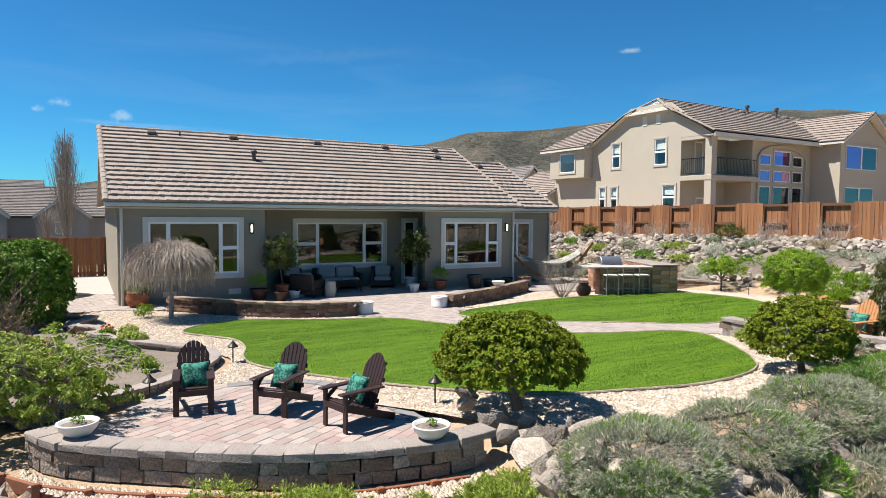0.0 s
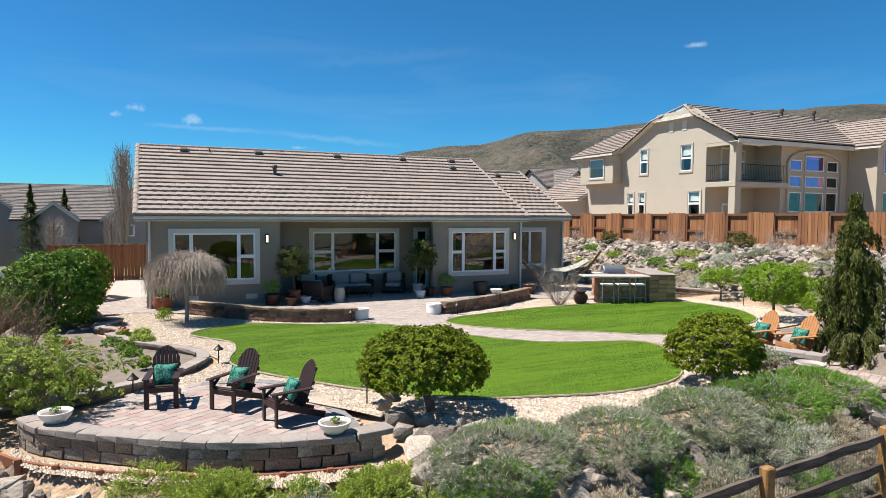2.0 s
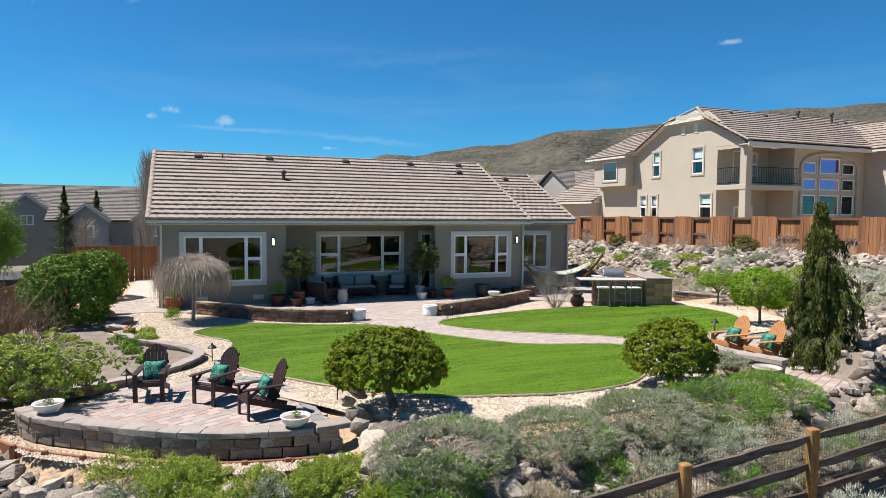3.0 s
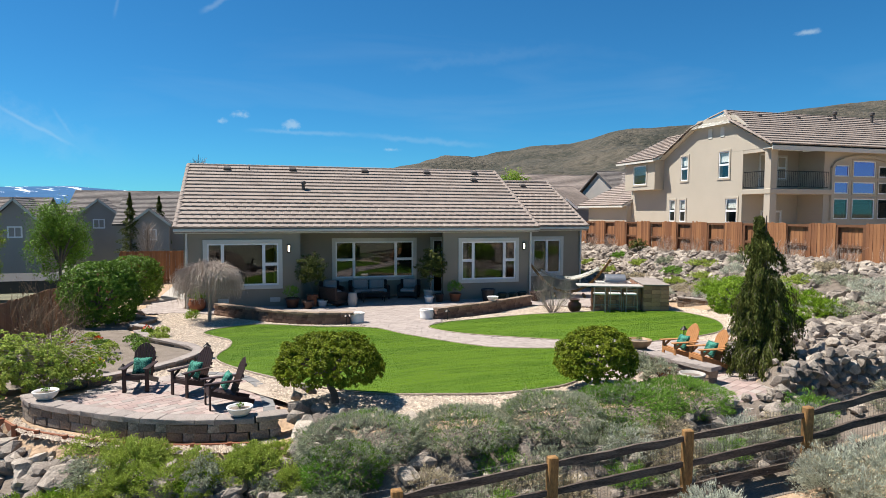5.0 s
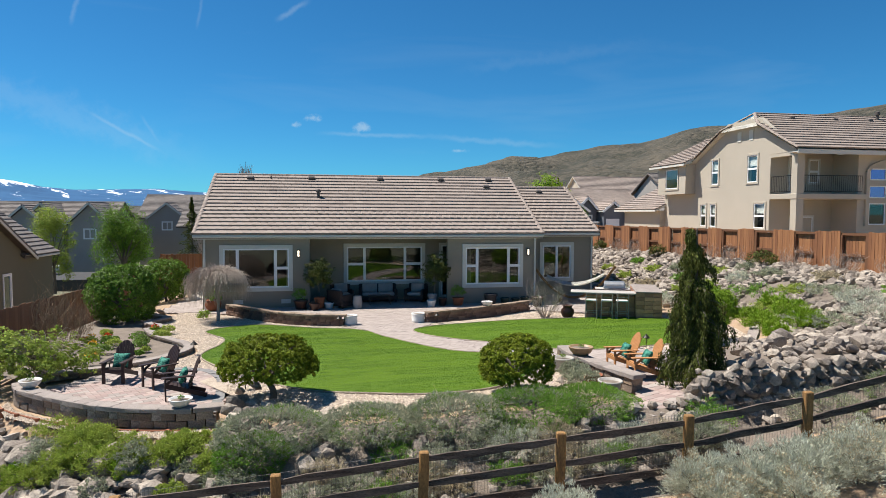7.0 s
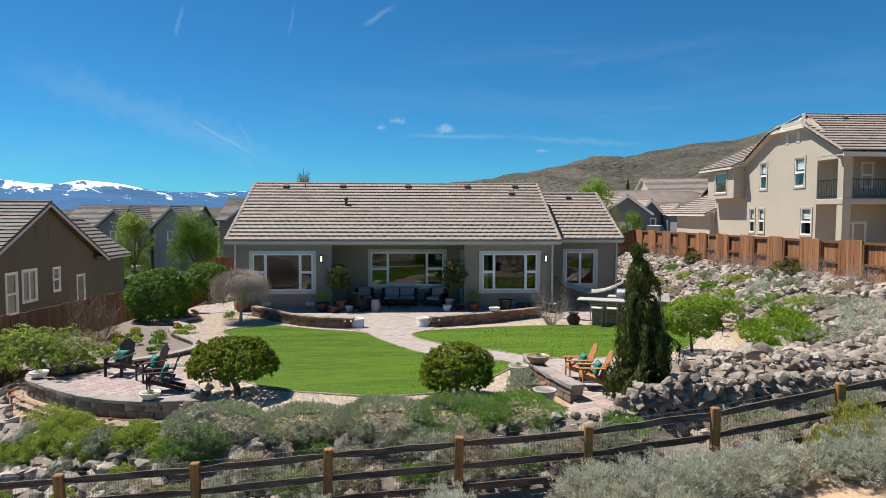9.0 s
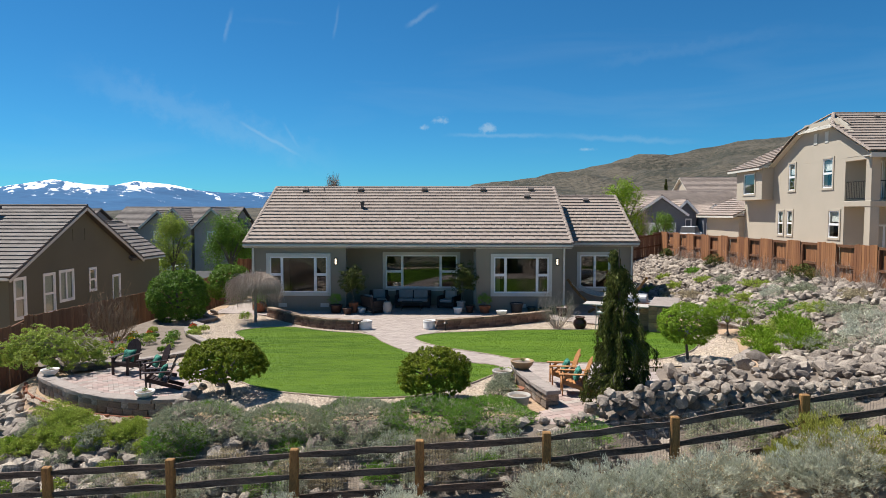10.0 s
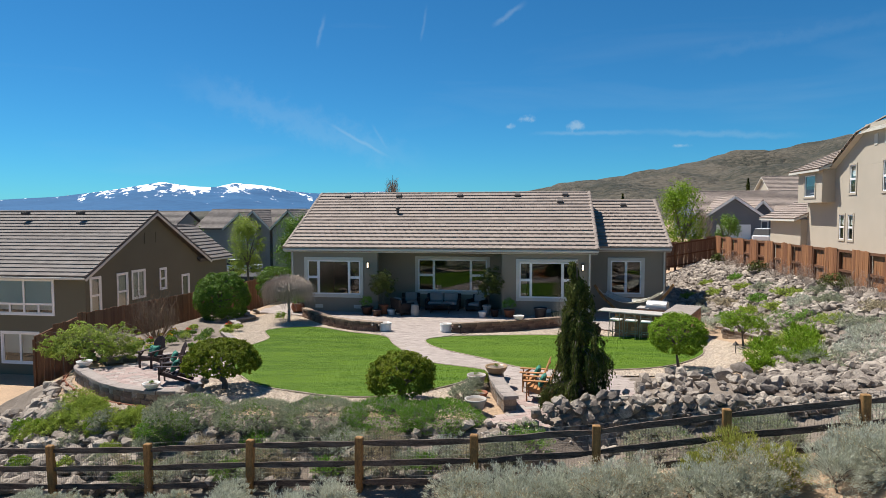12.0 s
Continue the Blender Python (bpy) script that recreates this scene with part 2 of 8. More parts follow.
GALV = material("vent_metal", (0.10, 0.085, 0.075), (0.07, 0.06, 0.055), 0.6, 8, 60, 0.1, 0.002)
BARK = material("grey_bark", (0.16, 0.132, 0.108), (0.096, 0.08, 0.0656), 0.9, 8, 50, 0.8, 0.01, stretch=(3, 3, 0.6))
PALE_BARK = material("pale_bark", (0.368, 0.32, 0.272), (0.272, 0.232, 0.192), 0.9, 8, 50, 0.8, 0.01, stretch=(3, 3, 0.6))
TWIG = material("bare_twig", (0.464, 0.384, 0.32), (0.336, 0.272, 0.224), 0.9, 8, 50, 0.2, 0.003, spread=0.3, island=True)
BROWN_TWIG = material("brown_twig", (0.288, 0.2, 0.128), (0.192, 0.128, 0.08), 0.9, 8, 50, 0.2, 0.003, spread=0.3, island=True)
LEAF_DARK = material("maple_leaf", (0.088, 0.132, 0.008), (0.235, 0.265, 0.022), 0.5, 2, 15, 0.0, spread=0.42, island=True, translucent=0.24)
LEAF_BRIGHT = material("spring_leaf", (0.12, 0.225, 0.014), (0.26, 0.37, 0.035), 0.5, 2, 15, 0.0, spread=0.35, island=True, translucent=0.28)
LEAF_MID = material("hedge_leaf", (0.085, 0.165, 0.014), (0.18, 0.285, 0.04), 0.42, 2, 15, 0.0, spread=0.4, island=True, translucent=0.22, spec=0.5)
LEAF_PALE = material("pale_leaf", (0.24, 0.32, 0.04), (0.40, 0.45, 0.11), 0.55, 2, 15, 0.0, spread=0.35, island=True, translucent=0.32)
NEEDLE = material("yew_needle", (0.035, 0.052, 0.012), (0.15, 0.16, 0.036), 0.6, 2, 15, 0.0, spread=0.5, island=True, translucent=0.12)
HEATHER = material("grey_green_sprig", (0.235, 0.265, 0.16), (0.42, 0.42, 0.315), 0.8, 1.2, 12, 0.0, spread=0.4, island=True, translucent=0.3)
HEATHER_GREEN = material("green_sprig", (0.115, 0.24, 0.026), (0.215, 0.35, 0.065), 0.75, 1.2, 12, 0.0, spread=0.4, island=True, translucent=0.3)
SAGE = material("sagebrush_leaf", (0.36, 0.385, 0.30), (0.60, 0.60, 0.48), 0.85, 1.2, 12, 0.0, spread=0.3, island=True, translucent=0.32)
STRAW = material("straw_stalk", (0.50, 0.43, 0.29), (0.36, 0.30, 0.20), 0.9, 1.2, 12, 0.0, spread=0.3, island=True, translucent=0.25)
HILL = material("dry_hillside", (0.096, 0.0816, 0.0592), (0.0336, 0.0344, 0.024), 0.95, 0.012, 0.16, 0.9, 7.0, mix=0.25)
SIDING_BLUE = material("blue_grey_siding", (0.136, 0.148, 0.172), (0.112, 0.124, 0.144), 0.85, 0.8, 40, 0.2, 0.004)
RABBIT = material("rabbitbrush_leaf", (0.30, 0.31, 0.055), (0.42, 0.41, 0.11), 0.8, 1.2, 12, 0.0, spread=0.35, island=True, translucent=0.3)
LAMP_GLOW = bpy.data.materials.new("lamp_glow")
LAMP_GLOW.use_nodes = True
LAMP_GLOW.node_tree.nodes["Principled BSDF"].inputs["Emission Color"].default_value = (1.0, 0.8, 0.55, 1)
LAMP_GLOW.node_tree.nodes["Principled BSDF"].inputs["Emission Strength"].default_value = 2.0


# ---- mesh helpers ----
def part(name, bm, mat, parent=None, label="", smooth=False):
    me = bpy.data.meshes.new(name)
    if smooth:
        for f in bm.faces:
            f.smooth = True
    bm.to_mesh(me)
    bm.free()
    me.materials.append(mat)
    ob = new(name, me)
    ob.parent = parent
    if label:
        ob["label"] = label
    return ob


def thing(name, label, category, m=None, group="", kind=""):
    ob = tagged(new(name), label, category, group, kind)
    if m is not None:
        ob.matrix_basis = m
    return ob


def box(bm, x0, x1, y0, y1, z0, z1, m=None, bevel=0.0):
    made = bmesh.ops.create_cube(bm, size=1, matrix=Matrix.Translation(((x0 + x1) / 2, (y0 + y1) / 2, (z0 + z1) / 2)) @ Matrix.Diagonal((x1 - x0, y1 - y0, z1 - z0, 1)))
    vs = made["verts"]
    if bevel:
        es = list({e for v in vs for e in v.link_edges})
        vs = list({v for f in bmesh.ops.bevel(bm, geom=es, offset=bevel, segments=1, affect="EDGES")["faces"] for v in f.verts} | {v for v in vs if v.is_valid})
    if m is not None:
        bmesh.ops.transform(bm, matrix=m, verts=vs)
    return bm


def boxed(*a, **k):
    return box(bmesh.new(), *a, **k)


def beam(bm, a, b, w, h, bevel=0.0):
    """A bar from a to b, w wide and h high."""
    a, b = Vector(a), Vector(b)
    d = b - a
    side = d.cross(Vector((0, 0, 1)))
    side = side.normalized() if side.length > 1e-4 else Vector((1, 0, 0))
    up = side.cross(d).normalized()
    m = Matrix((side, d.normalized(), up)).transposed().to_4x4()
    m.translation = (a + b) / 2
    return box(bm, -w / 2, w / 2, -d.length / 2, d.length / 2, -h / 2, h / 2, m, bevel)


def lathe(profile, n=24, bm=None, at=(0, 0, 0)):
    """A turned shape from (radius, height) pairs."""
    bm = bm or bmesh.new()
    rings = [[bm.verts.new((at[0] + r * math.cos(2 * math.pi * i / n), at[1] + r * math.sin(2 * math.pi * i / n), at[2] + z)) for i in range(n)] for r, z in profile]
    for a, b in zip(rings, rings[1:]):
        for i in range(n):
            bm.faces.new((a[i], a[(i + 1) % n], b[(i + 1) % n], b[i]))
    bm.faces.new(rings[0][::-1]), bm.faces.new(rings[-1])
    return bm


def raw(name, verts, faces, mat, parent=None, label=""):
    me = bpy.data.meshes.new(name)
    verts, faces = np.asarray(verts, np.float32), np.asarray(faces, np.int32)
    k = faces.shape[1]
    me.vertices.add(len(verts)), me.vertices.foreach_set("co", verts.ravel())
    me.loops.add(faces.size), me.loops.foreach_set("vertex_index", faces.ravel())
    me.polygons.add(len(faces)), me.polygons.foreach_set("loop_start", np.arange(0, faces.size, k, dtype=np.int32))
    me.update(calc_edges=True)
    me.validate()
    me.shade_flat()
    me.materials.append(mat)
    ob = new(name, me)
    ob.parent = parent
    if label:
        ob["label"] = label
    return ob


def flat_leaves(pos, out, size, rng, aspect=0.6, jitter=0.55):
    """Folded leaves whose faces look outwards and up and whose tips hang a little."""
    n = len(pos)
    up = out + np.array([0, 0, 0.35]) + rng.normal(0, jitter, (n, 3))
    up /= np.linalg.norm(up, axis=1, keepdims=True) + 1e-9
    d = rng.normal(0, 1, (n, 3)) + out * 0.6 - np.array([0, 0, 0.7])
    d -= up * np.sum(d * up, 1)[:, None]
    d /= np.linalg.norm(d, axis=1, keepdims=True) + 1e-9
    s = np.cross(up, d)
    L = (size * rng.uniform(0.6, 1.3, n))[:, None]
    a, c = pos - d * L * 0.5, pos + d * L * 0.5 - up * L * 0.12
    b, e = pos + s * L * aspect * 0.5 + up * L * 0.08, pos - s * L * aspect * 0.5 + up * L * 0.08
    return np.stack([a, b, c, e], 1).reshape(-1, 3), np.arange(n * 4).reshape(-1, 4)


def leaf_mesh(pos, out, size, rng, aspect=0.5, droop=0.2, jitter=0.7):
    """Folded leaves at pos, turned roughly outwards: verts and quads."""
    n = len(pos)
    d = out + rng.normal(0, jitter, (n, 3))
    d[:, 2] -= droop
    d /= np.linalg.norm(d, axis=1, keepdims=True) + 1e-9
    s = np.cross(d, rng.normal(0, 1, (n, 3)))
    s /= np.linalg.norm(s, axis=1, keepdims=True) + 1e-9
    up = np.cross(s, d)
    L = (size * rng.uniform(0.6, 1.3, n))[:, None]
    a, c = pos - d * L * 0.5, pos + d * L * 0.5
    b = pos + s * L * aspect * 0.5 + up * L * 0.12
    e = pos - s * L * aspect * 0.5 + up * L * 0.12
    v = np.stack([a, b, c, e], 1).reshape(-1, 3)
    return v, np.arange(n * 4).reshape(-1, 4)


def tube_mesh(lines, r0, r1, sides=3):
    """Tapered tubes along polylines that all have the same number of points."""
    P = np.asarray(lines, float)
    n, k, _ = P.shape
    d = np.gradient(P, axis=1)
    d /= np.linalg.norm(d, axis=2, keepdims=True) + 1e-9
    ref = np.where(np.abs(d[..., 2:3]) > 0.9, np.array([1.0, 0, 0]), np.array([0, 0, 1.0]))
    s = np.cross(d, ref)
    s /= np.linalg.norm(s, axis=2, keepdims=True) + 1e-9
    u = np.cross(s, d)
    r = (np.asarray(r0).reshape(-1, 1) * (1 - np.linspace(0, 1, k)) + np.asarray(r1).reshape(-1, 1) * np.linspace(0, 1, k))[..., None, None]
    ang = np.linspace(0, 2 * np.pi, sides, endpoint=False)[None, None, :, None]
    V = P[:, :, None] + r * (np.cos(ang) * s[:, :, None] + np.sin(ang) * u[:, :, None])
    idx = np.arange(n * k * sides).reshape(n, k, sides)
    a, b = idx[:, :-1], idx[:, 1:]
    F = np.stack([a, np.roll(a, -1, 2), np.roll(b, -1, 2), b], -1).reshape(-1, 4)
    return V.reshape(-1, 3), F


def merged(chunks):
    vs, fs, o = [], [], 0
    for v, f in chunks:
        vs.append(v), fs.append(f + o)
        o += len(v)
    return np.concatenate(vs), np.concatenate(fs)


def smooth_loop(pts, n=8):
    """A closed rounded outline through the corners."""
    out, k = [], len(pts)
    for i in range(k):
        p0, p1, p2, p3 = (np.array(pts[(i + j - 1) % k], float) for j in range(4))
        for t in np.linspace(0, 1, n, endpoint=False):
            out.append(tuple(0.5 * (2 * p1 + (p2 - p0) * t + (2 * p0 - 5 * p1 + 4 * p2 - p3) * t * t + (3 * p1 - p0 - 3 * p2 + p3) * t ** 3)))
    return out


def smooth_line(pts, n=8):
    out, k = [], len(pts)
    for i in range(k - 1):
        p0, p1, p2, p3 = (np.array(pts[min(max(i + j - 1, 0), k - 1)], float) for j in range(4))
        for t in np.linspace(0, 1, n, endpoint=False):
            out.append(tuple(0.5 * (2 * p1 + (p2 - p0) * t + (2 * p0 - 5 * p1 + 4 * p2 - p3) * t * t + (3 * p1 - p0 - 3 * p2 + p3) * t ** 3)))
    return out + [tuple(pts[-1])]


def inside(x, y, poly):
    hit = np.zeros(np.shape(x), bool)
    for (x0, y0), (x1, y1) in zip(poly, poly[1:] + poly[:1]):
        c = (y0 > y) != (y1 > y)
        hit ^= c & (x < (x1 - x0) * (y - y0) / ((y1 - y0) or 1e-9) + x0)
    return hit


# ---- terrain ----
FENCE_Z = ((-30, -2.2), (-4, -1.45), (0, -1.22), (2.8, -1.06), (4.9, -0.91), (7.2, -0.70), (9.45, -0.53), (11.6, -0.37), (13.9, -0.07), (16.2, 0.35), (20, 0.95), (30, 2.2))


def ramp(v, a, b):
    t = np.clip((v - a) / (b - a), 0, 1)
    return t * t * (3 - 2 * t)


def garden(x, y):
    """The lawn's height: it rises away from the house, more so towards the rock bank."""
    return np.maximum(0, -y - 4) * (0.012 + 0.0022 * np.clip(x, -1, 18))


def height(x, y):
    """The ground's height: a gentle lawn, a bank down to the rail fence, a rocky bank up to the neighbours."""
    x, y = np.asarray(x, float), np.asarray(y, float)
    fz = np.interp(x, [a for a, _ in FENCE_Z], [b for _, b in FENCE_Z])
    lot = garden(x, np.maximum(y, -16.2))
    edge = np.interp(x, (-4, -1.5, 1, 3.5, 4.3, 5, 11, 12.5, 14, 40), (-10.6, -12.3, -13.9, -15.7, -16.3, -16.6, -16.8, -17.4, -16.0, -14.5))
    z = lot + (fz - 0.02 * np.maximum(0, -19 - y) - lot) * ramp(-y, -edge, -edge + np.interp(x, (11, 13, 15), (2.4, 1.2, 2.0)))
    east = np.interp(y, (-30, -14, -6, 4, 16, 30), (1.6, 1.9, 1.95, 1.75, 1.6, 1.5))
    z = z + (np.maximum(east, z) - z) * ramp(x, np.interp(y, (-16, -12, -4, 4, 14), (16.5, 18.5, 20.0, 20.0, 19.6)), 25.0)
    west = np.interp(x, (-12, -6, -3.6), (-4.3, -2.0, -0.75))
    z = z + (np.minimum(west, z) - z) * ramp(-x, 1.4, 4.0)
    dip = ramp(x, 11.55, 11.85) * ramp(-x, -15.5, -15.0) * ramp(-y, 12.6, 13.3) * ramp(y, -17.3, -16.8)
    z = z + (np.minimum(0.33, z) - z) * dip
    berm = ramp(x, 13.0, 13.7) * ramp(-y, np.interp(x, (14.6, 16.2), (15.6, 13.4)), np.interp(x, (14.6, 16.2), (16.1, 14.6))) * ramp(y, -17.15, -16.65)
    z = z + (np.maximum(0.86, z) - z) * berm * (x < 30)
    front = np.interp(x, (-2, -1.1, -0.7, 0.3, 1.2, 2.1, 3.0, 3.65, 4.5), (-12.4, -13.15, -13.8, -14.55, -15.15, -15.5, -15.65, -15.6, -15.6))
    d = front - y
    shelf = np.where(d < -0.5, lot - 0.1, np.where(d < 0.5, 0.03, -0.12 + (fz + 0.12) * np.clip((d - 0.5) / 2.4, 0, 1)))
    w = ramp(x, -2.4, -1.3) * ramp(-x, -4.2, -3.6) * ramp(-y, 10.8, 11.4)
    z = z + (shelf - z) * w
    z = z - ramp(y, 14, 60) * np.where(x < 12, 4.0, 1.0) * ramp(-x, -30, 0)
    return z


def draped(name, poly, mat, lift, label, category="ground", kind="structure"):
    """A flat sheet on the garden's slope, inside an outline."""
    bm = bmesh.new()
    f = bm.faces.new([bm.verts.new((x, y, 0)) for x, y in poly])
    bmesh.ops.triangulate(bm, faces=[f])
    xs, ys = [p[0] for p in poly], [p[1] for p in poly]
    for k in range(int(min(ys)) - 1, int(max(ys)) + 2):
        bmesh.ops.bisect_plane(bm, geom=bm.verts[:] + bm.edges[:] + bm.faces[:], plane_co=(0, k, 0), plane_no=(0, 1, 0))
    for k in range(int(min(xs)) - 1, int(max(xs)) + 2):
        bmesh.ops.bisect_plane(bm, geom=bm.verts[:] + bm.edges[:] + bm.faces[:], plane_co=(k, 0, 0), plane_no=(1, 0, 0))
    bmesh.ops.triangulate(bm, faces=bm.faces[:])
    for v in bm.verts:
        v.co.z = float(garden(v.co.x, v.co.y)) + lift
    bmesh.ops.recalc_face_normals(bm, faces=bm.faces)
    if sum(f.normal.z for f in bm.faces) < 0:
        bmesh.ops.reverse_faces(bm, faces=bm.faces)
    ob = part(name, bm, mat)
    return tagged(ob, label, category, kind=kind)


near = np.unique(np.concatenate([np.arange(-40, -6, 2.0), np.arange(-6, 27, 0.25), np.arange(27, 60, 3.0), np.array([-4000, -2000, -1000, -500, -250, -120, -70, 80, 120, 250, 500, 1000, 2000, 4000])]))
nearY = np.unique(np.concatenate([np.arange(-40, -22, 2.0), np.arange(-22, 17, 0.25), np.arange(17, 60, 3.0), np.array([-4000, -2000, -1000, -500, -250, -120, -70, 80, 120, 250, 500, 1000, 2000, 4000])]))
GX, GY = np.meshgrid(near, nearY, indexing="ij")
GZ = height(GX, GY)
gi = np.arange(GX.size).reshape(GX.shape)
ground = raw("ground", np.stack([GX, GY, GZ - 0.03], -1).reshape(-1, 3), np.stack([gi[:-1, :-1], gi[1:, :-1], gi[1:, 1:], gi[:-1, 1:]], -1).reshape(-1, 4), SOIL)
tagged(ground, "dry tan soil sloping down to the rail fence", "ground", kind="structure")
midX, midY = (GX[:-1, :-1] + GX[1:, 1:]) / 2, (GY[:-1, :-1] + GY[1:, 1:]) / 2
# sheet under the rocks: soil, with the shade of the gaps in its colour
stony = (midX > np.interp(midY, (-15, -11, -8, -4, 4, 16), (17.5, 19.4, 21.2, 20.6, 19.6, 19.5))) & (midX < 25) & (midY > -15.5) & (midY < 16)
stony |= (midX > -4.5) & (midX < 12.5) & (midY > -18.9) & (midY < np.interp(midX, (-4, -2, -1.1, -0.7, 0.3, 1.2, 2.1, 3.0, 4.2, 5, 12), (-11.5, -12.8, -13.9, -14.5, -15.3, -15.9, -16.25, -16.4, -16.4, -16.6, -16.8)))
stony |= (midX >= 12.5) & (midX < 21) & (midY > -17.9) & (midY < -15.0) & (midY < np.interp(midX, (12.5, 13.6, 21), (-16.4, -15.6, -14.8)))
stony |= (midX > 13.6) & (midX < 20.5) & (midY > -16.9) & (midY < -12.2)
quad = np.stack([gi[:-1, :-1], gi[1:, :-1], gi[1:, 1:], gi[:-1, 1:]], -1)[stony]
used, back = np.unique(quad, return_inverse=True)
earth = raw("bank_ground", np.stack([GX, GY, GZ - 0.022], -1).reshape(-1, 3)[used], back.reshape(-1, 4), BED_SOIL)
tagged(earth, "crumbly soil between the rocks, darkened for shade in the gaps", "ground", kind="structure")

yard = (midX > -60) & (midX < 1.5) & (midY > 15) & (midY < 1100)
quad = np.stack([gi[:-1, :-1], gi[1:, :-1], gi[1:, 1:], gi[:-1, 1:]], -1)[yard]
used, back = np.unique(quad, return_inverse=True)
tagged(raw("front_yard", np.stack([GX, GY, GZ - 0.02], -1).reshape(-1, 3)[used], back.reshape(-1, 4), SCRUB), "dusty grey-green front yards along the street", "ground", kind="structure")

# added ground out of view; it only takes the tan out of window reflections
scrub = midY < -24
quad = np.stack([gi[:-1, :-1], gi[1:, :-1], gi[1:, 1:], gi[:-1, 1:]], -1)[scrub]
used, back = np.unique(quad, return_inverse=True)
tagged(raw("scrubland", np.stack([GX, GY, GZ - 0.015], -1).reshape(-1, 3)[used], back.reshape(-1, 4), SCRUB), "unseen grey-green ground outside the fence, added to tone window reflections", "ground", kind="structure")

LAWN_1 = smooth_loop([(1.57, -5.48), (2.09, -4.74), (3.3, -4.31), (5.11, -5.36), (6.82, -6.19), (7.64, -7.98), (9.26, -10.71), (11.32, -11.96), (10.8, -13.51), (9.49, -15.0), (8.01, -15.28), (6.59, -14.86), (5.14, -14.15), (3.56, -12.26), (2.22, -9.87), (2.45, -8.11), (2.41, -7.11), (1.86, -6.19)])
LAWN_2 = smooth_loop([(8.63, -6.58), (9.42, -5.84), (10.61, -5.47), (12.99, -4.92), (15.18, -4.9), (17.36, -4.77), (18.57, -5.98), (18.2, -8.57), (16.69, -10.77), (14.82, -11.54), (12.57, -11.56), (11.12, -10.15), (9.64, -8.77), (8.84, -7.66)])
lawn_a = draped("lawn", LAWN_1, GRASS, 0.03, "mown green lawn with a curved edge beside pale gravel", "lawn")
lawn_b = draped("lawn", LAWN_2, GRASS, 0.03, "mown green lawn beyond the curved paver path", "lawn")
GRAVEL_BED = smooth_loop([(-0.3, -1.0), (1.5, -1.6), (4.0, -4.09), (6.41, -5.11), (8.91, -5.15), (11.5, -4.3), (14.2, -2.6), (16.0, -3.6), (19.17, -4.44), (20.04, -6.2), (19.34, -8.99), (17.55, -11.77), (13.13, -12.31), (11.99, -12.51), (11.42, -14.57), (11.33, -16.16), (9.11, -16.37), (6.7, -16.38), (4.61, -15.61), (3.45, -13.82), (2.08, -11.86), (0.59, -11.09), (1.8, -9.75), (1.82, -8.45), (0.41, -6.94), (-0.22, -4.5)])
draped("gravel_bed", GRAVEL_BED, GRAVEL, 0.004, "bed of pale tan river gravel round the lawn", "gravel")


# ---- building helpers ----
def wall_bm(bm, u0, u1, z0, z1, place, thick=0.25, holes=()):
    """A wall in the plane u-z with openings (u0, u1, z0, z1); place maps (u, depth, z) to the world."""
    us = sorted({u0, u1, *[v for h in holes for v in h[:2]]})
    zs = sorted({z0, z1, *[min(max(v, z0), z1) for h in holes for v in h[2:]]})
    solid = {(i, j): not any(h[0] < (us[i] + us[i + 1]) / 2 < h[1] and h[2] < (zs[j] + zs[j + 1]) / 2 < h[3] for h in holes) for i in range(len(us) - 1) for j in range(len(zs) - 1)}
    made = {}

    def vert(i, d, j):
        if (i, d, j) not in made:
            made[i, d, j] = bm.verts.new(place @ Vector((us[i], d * thick, zs[j])))
        return made[i, d, j]

    for (i, j), full in solid.items():
        if not full:
            continue
        bm.faces.new([vert(*c) for c in ((i, 0, j), (i + 1, 0, j), (i + 1, 0, j + 1), (i, 0, j + 1))])
        bm.faces.new([vert(*c) for c in ((i, 1, j + 1), (i + 1, 1, j + 1), (i + 1, 1, j), (i, 1, j))])
        for di, dj, ends in ((-1, 0, ((i, j + 1), (i, j))), (1, 0, ((i + 1, j), (i + 1, j + 1))), (0, -1, ((i, j), (i + 1, j))), (0, 1, ((i + 1, j + 1), (i, j + 1)))):
            if not solid.get((i + di, j + dj), False):
                (p, q), (r, t) = ends
                bm.faces.new((vert(p, 0, q), vert(p, 1, q), vert(r, 1, t), vert(r, 0, t)))
    bmesh.ops.recalc_face_normals(bm, faces=bm.faces)
    return bm


def facing(y):
    return Matrix.Translation((0, y, 0))


